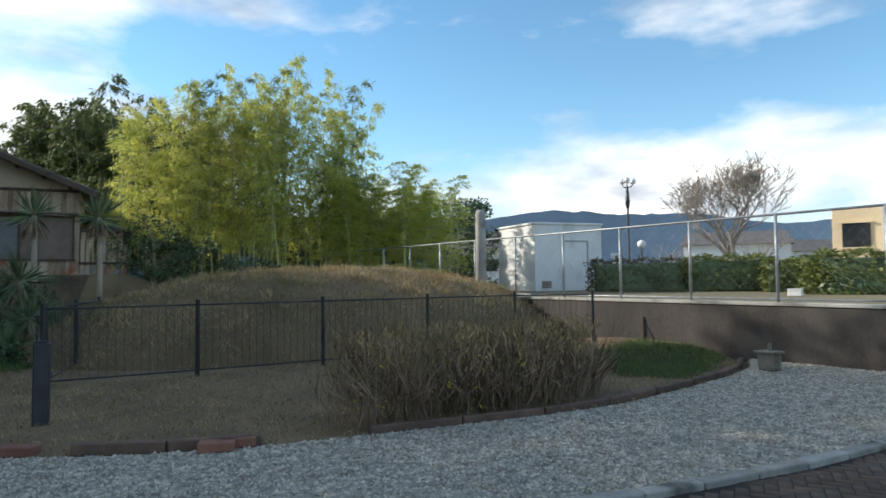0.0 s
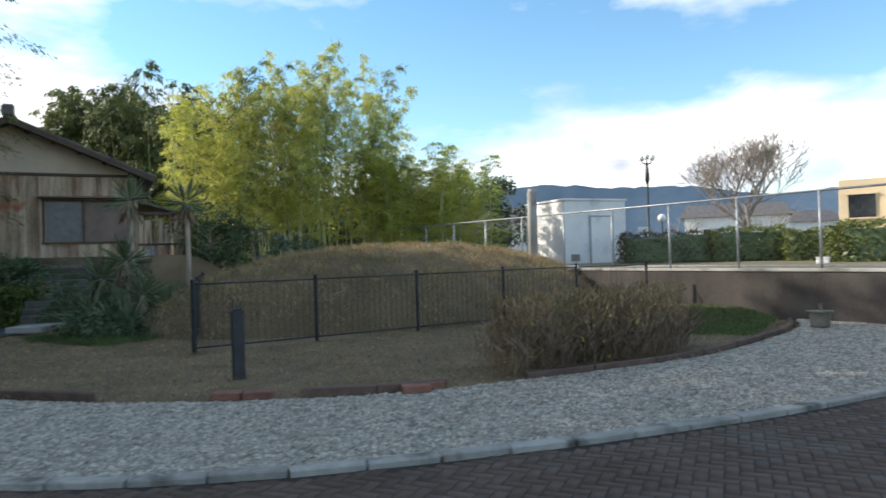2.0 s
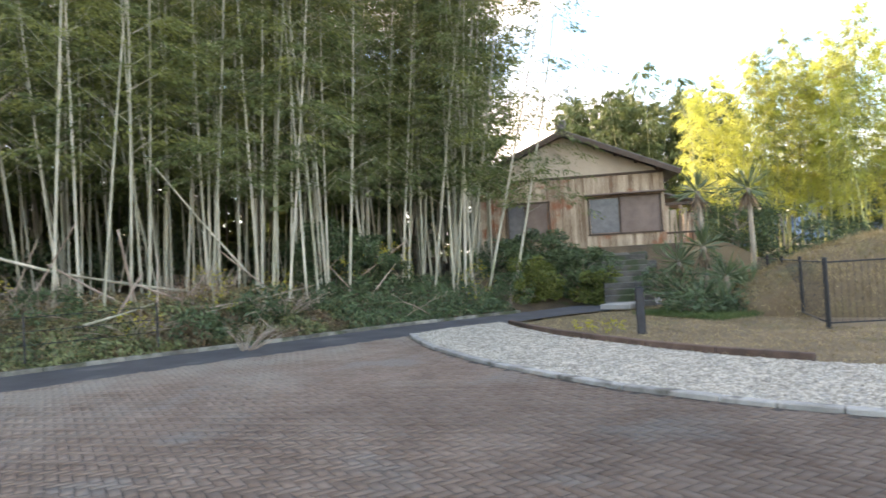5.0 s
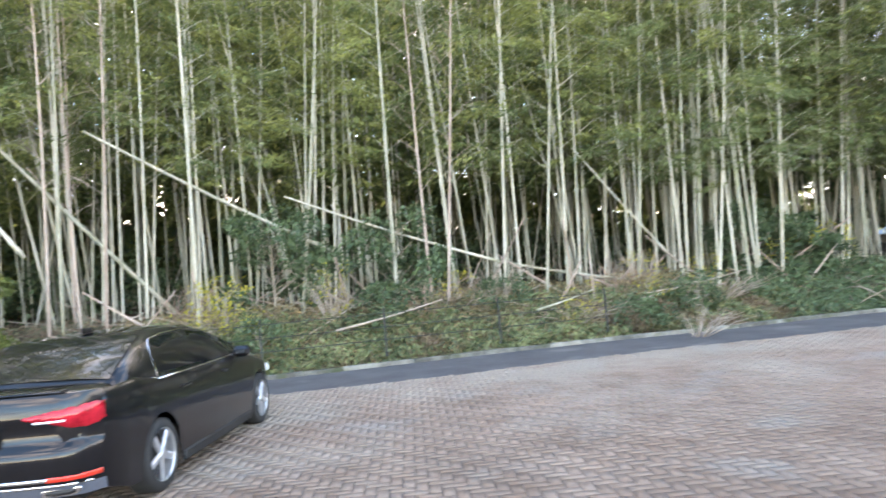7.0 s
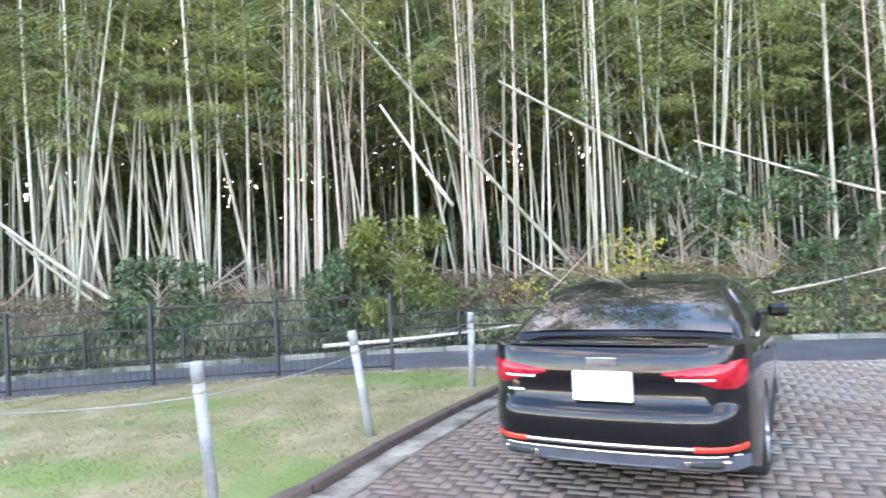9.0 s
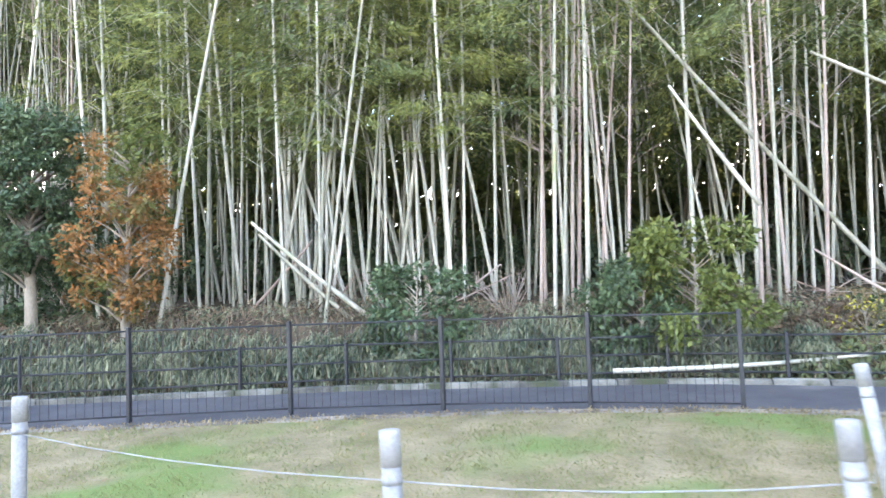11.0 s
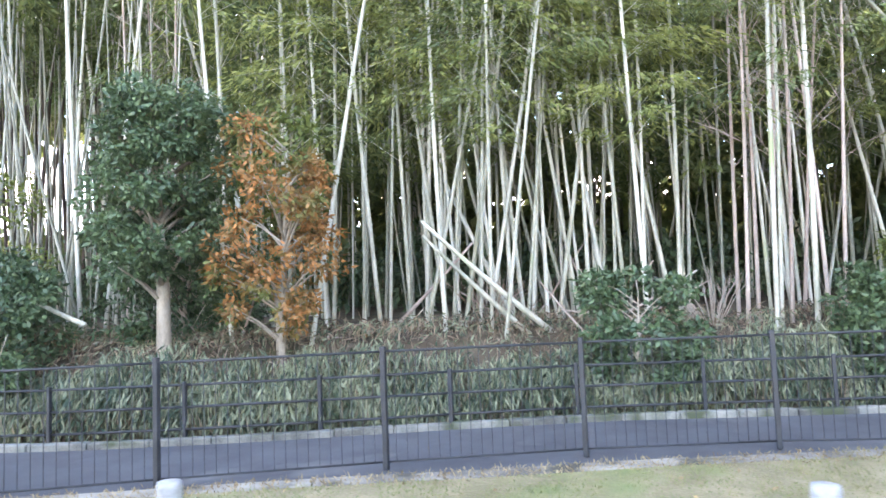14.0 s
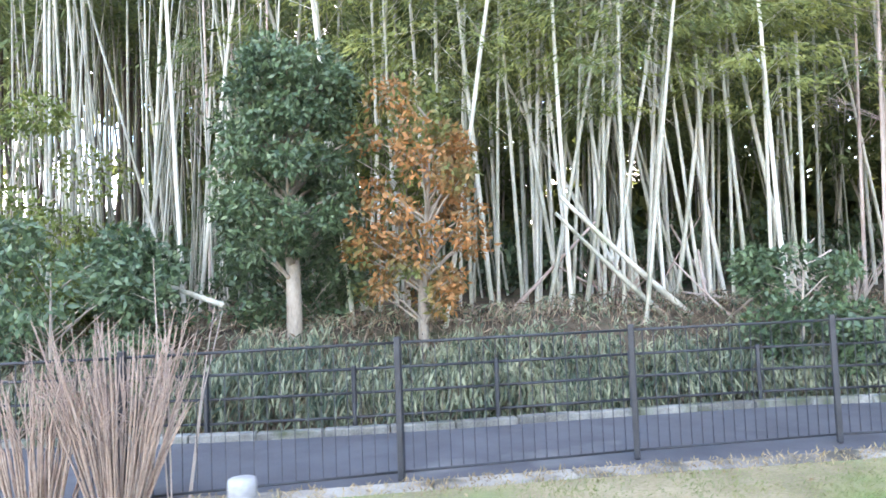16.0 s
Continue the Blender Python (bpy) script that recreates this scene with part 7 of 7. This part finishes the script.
        rear_patch("tail_light", [(sg * y, za, zb) for y, za, zb in ((0.855, 0.83, 0.955), (0.825, 0.80, 0.965), (0.78, 0.785, 0.962), (0.70, 0.79, 0.952), (0.6, 0.825, 0.935), (0.5, 0.855, 0.918), (0.38, 0.88, 0.9))], 0.012, M["taillight"], car, "red tapered tail light")
        rear_patch("light_bar", [(sg * y, 0.846, 0.864) for y in (0.68, 0.6, 0.52, 0.46)], 0.017, M["plate"], car)
        rear_patch("reflector", [(sg * y, 0.412, 0.452) for y in (0.84, 0.81, 0.76, 0.68, 0.6, 0.54)], 0.010, M["reflector"], car, "red rear reflector")
        rear_patch("exhaust_trim", [(sg * y, za, zb) for y, za, zb in ((0.74, 0.325, 0.355), (0.70, 0.298, 0.362), (0.58, 0.295, 0.362), (0.48, 0.302, 0.352))], 0.014, M["chrome"], car, "chrome exhaust trim")
        rear_patch("exhaust_mouth", [(sg * y, za, zb) for y, za, zb in ((0.71, 0.318, 0.345), (0.67, 0.306, 0.350), (0.58, 0.305, 0.350), (0.51, 0.31, 0.345))], 0.020, M["blackplastic"], car)
        part("headlight", boxed((4.44 - RO, sg * 0.68, 0.66), (0.28, 0.28, 0.11), sg * -28, 0.03), M["plate"], car)
    part("underbody", boxed((LEN / 2 - RO, 0, 0.33), (4.3, 1.36, 0.24), 0, 0.04), M["blackplastic"], car)
    bumper = rear_grid("rear_bumper", [0.33, 0.36, 0.40, 0.44, 0.50, 0.56, 0.60, 0.62, 0.64, 0.655, 0.67, 0.685, 0.70], M["carpaint"], car)
    rear_patch("chrome_strip", [(y, 0.418, 0.447) for y in np.linspace(-0.54, 0.54, 13)], 0.010, M["chrome"], bumper)
    dif = rear_grid("diffuser", [0.29, 0.30, 0.315, 0.34, 0.36, 0.375], M["plastic"], car, 0.006)
    tagged(dif, "grey plastic diffuser")
    rear_patch("diffuser_strip", [(y, 0.372, 0.392) for y in np.linspace(-0.8, 0.8, 17)], 0.012, M["chrome"], dif)
    rear_patch("diffuser_lip", [(y, 0.296, 0.31) for y in np.linspace(-0.42, 0.42, 9)], 0.014, M["plastic"], dif)
    lid = rear_grid("boot_lid", [0.70, 0.715, 0.76, 0.80, 0.845, 0.86, 0.90, 0.95, 1.0, 1.035, 1.05], M["carpaint"], car)
    part("boot_lip", boxed((0.05 - RO, 0, 1.062), (0.09, 1.3, 0.016), 0, 0.006), M["carpaint"], car)
    part("number_plate", boxed((-0.068 - RO, 0.0, 0.805), (0.016, 0.385, 0.195), 0, 0.006), M["plate"], car, "blank white number plate")
    part("badge", boxed((-0.064 - RO, 0.0, 0.965), (0.012, 0.2, 0.05), 0, 0.005), M["chrome"], car, "plain chrome badge bar")
    rear_patch("badge", [(y, 0.735, 0.765) for y in (0.68, 0.62, 0.56)], 0.010, M["chrome"], lid)
    fin = bmesh.new()
    box(fin, (1.5 - RO, 0, 1.46), (0.18, 0.03, 0.06), 0, 0.012)
    part("antenna", fin, M["carpaint"], car)
    # wheels
    for xw in (0.0, WB):
        for sg in (-1, 1):
            tyre_p = Pile()
            c = (xw, sg * 0.80)
            prof_w = [(-0.11, 0.23), (-0.115, 0.29), (-0.09, 0.322), (0.09, 0.322), (0.115, 0.29), (0.112, 0.235)]
            v, f, K = [], [], 36
            for y, r in prof_w:
                for k in range(K):
                    a = 2 * math.pi * k / K
                    v.append((c[0] + r * math.cos(a), c[1] + sg * y, 0.322 + r * math.sin(a)))
            for i in range(len(prof_w) - 1):
                for k in range(K):
                    f.append((i * K + k, i * K + (k + 1) % K, (i + 1) * K + (k + 1) % K, (i + 1) * K + k))
            wheel = raw("wheel", v, f, M["tyre"], car, True)
            rim = Pile()
            for r0, r1, y0, y1 in ((0.24, 0.225, 0.112, 0.10), (0.225, 0.215, 0.10, -0.05)):
                vv = [(c[0] + r * math.cos(2 * math.pi * k / K), c[1] + sg * y, 0.322 + r * math.sin(2 * math.pi * k / K)) for r, y in ((r0, y0), (r1, y1)) for k in range(K)]
                rim.add(([Vector(p) for p in vv], [(k, (k + 1) % K, K + (k + 1) % K, K + k) for k in range(K)]))
            rim.link("rim", M["alloy"], wheel)
            disc = Pile().add(([Vector((c[0] + 0.2 * math.cos(2 * math.pi * k / K), c[1] + sg * 0.01, 0.322 + 0.2 * math.sin(2 * math.pi * k / K))) for k in range(K)], [tuple(range(K))]))
            disc.link("brake_disc", M["blackplastic"], wheel, False)
            for k in range(5):
                a = 2 * math.pi * k / 5 + 0.31
                mm = Matrix.Translation((c[0], c[1] + sg * 0.085, 0.322)) @ Matrix.Rotation(a, 4, "Y")
                part("spoke", boxed((0.115, 0, 0), (0.23, 0.035, 0.062), 0, 0.012, mm), M["alloy"], wheel)
            bm = bmesh.new()
            bmesh.ops.create_cone(bm, cap_ends=True, segments=20, radius1=0.055, radius2=0.045, depth=0.03, matrix=Matrix.Translation((c[0], c[1] + sg * 0.1, 0.322)) @ Matrix.Rotation(radians(-90 * sg), 4, "X"))
            part("hub_cap", bm, M["alloy"], wheel)
    return tagged(car, "black four-door saloon car parked on brick paving", "car")


build_car()


# ---- paving bricks ----
def build_bricks():
    W, ang = 0.105, radians(-12)
    ca, sa = math.cos(ang), math.sin(ang)
    N = 260
    gi, gj = np.meshgrid(np.arange(-N, N), np.arange(-N, N), indexing="ij")
    k = (gi - gj) % 4
    H = k == 0
    Vv = k == 3
    cu = np.r_[(gi[H] + 1.0) * W, (gi[Vv] + 0.5) * W]
    cv = np.r_[(gj[H] + 0.5) * W, (gj[Vv] + 1.0) * W]
    vert = np.r_[np.zeros(H.sum(), bool), np.ones(Vv.sum(), bool)]
    x, y = ca * cu - sa * cv, sa * cu + ca * cv
    x -= 5.0
    keep = inside([(px_ - 0.0, py_ - 0.12) if py_ > 6 else (px_, py_) for px_, py_ in PAVED], x, y)
    x, y, vert = x[keep], y[keep], vert[keep]
    r = np.random.default_rng(8)
    n = len(x)
    near = np.hypot(x + 4.6, y - 1.6)
    order = np.argsort(near)
    own, rest = order[:300], order[300:]
    L, B, T, bev = 2 * W - 0.007, W - 0.007, 0.03, 0.005

    def verts_of(sx, sy):
        o = []
        for z, e in ((-T, -0.001), (0, bev * 0.6)):
            for a, b in ((-1, -1), (1, -1), (1, 1), (-1, 1)):
                o.append((a * (sx / 2 - e), b * (sy / 2 - e), z))
        return np.array(o)
    F = [(4, 5, 6, 7)] + [(i, (i + 1) % 4, 4 + (i + 1) % 4, 4 + i) for i in range(4)]
    tpl = verts_of(L, B)
    m = len(rest)
    a = ang + np.where(vert[rest], math.pi / 2, 0) + r.normal(0, 0.012, m)
    z = r.normal(0, 0.0008, m)
    tilt = r.normal(0, 0.0025, (m, 2))
    v = np.zeros((m, 8, 3))
    v[..., 0] = x[rest][:, None] + np.cos(a)[:, None] * tpl[:, 0] - np.sin(a)[:, None] * tpl[:, 1]
    v[..., 1] = y[rest][:, None] + np.sin(a)[:, None] * tpl[:, 0] + np.cos(a)[:, None] * tpl[:, 1]
    v[..., 2] = z[:, None] + tpl[:, 2] + tilt[:, :1] * tpl[:, 0] + tilt[:, 1:] * tpl[:, 1]
    faces = (np.array(F)[None] + 8 * np.arange(m)[:, None, None]).reshape(-1, 4)
    me = bpy.data.meshes.new("brick_field")
    me.vertices.add(8 * m)
    me.vertices.foreach_set("co", v.astype(np.float32).reshape(-1))
    me.loops.add(4 * len(faces))
    me.loops.foreach_set("vertex_index", faces.astype(np.int32).reshape(-1))
    me.polygons.add(len(faces))
    me.polygons.foreach_set("loop_start", np.arange(0, 4 * len(faces), 4, dtype=np.int32))
    me.update(calc_edges=True)
    tagged(link("brick_field", me, M["brick"], pavement), kind="stuff")
    one = bpy.data.meshes.new("brick")
    one.from_pydata([tuple(p) for p in tpl], [], F)
    one.materials.append(M["brick_one"])
    for i in own:
        o = new("brick", one)
        o.parent = pavement
        o.matrix_basis = pose(x[i], y[i], r.normal(0, 0.002), 0, 0, math.degrees(ang) + (90 if vert[i] else 0))


build_bricks()
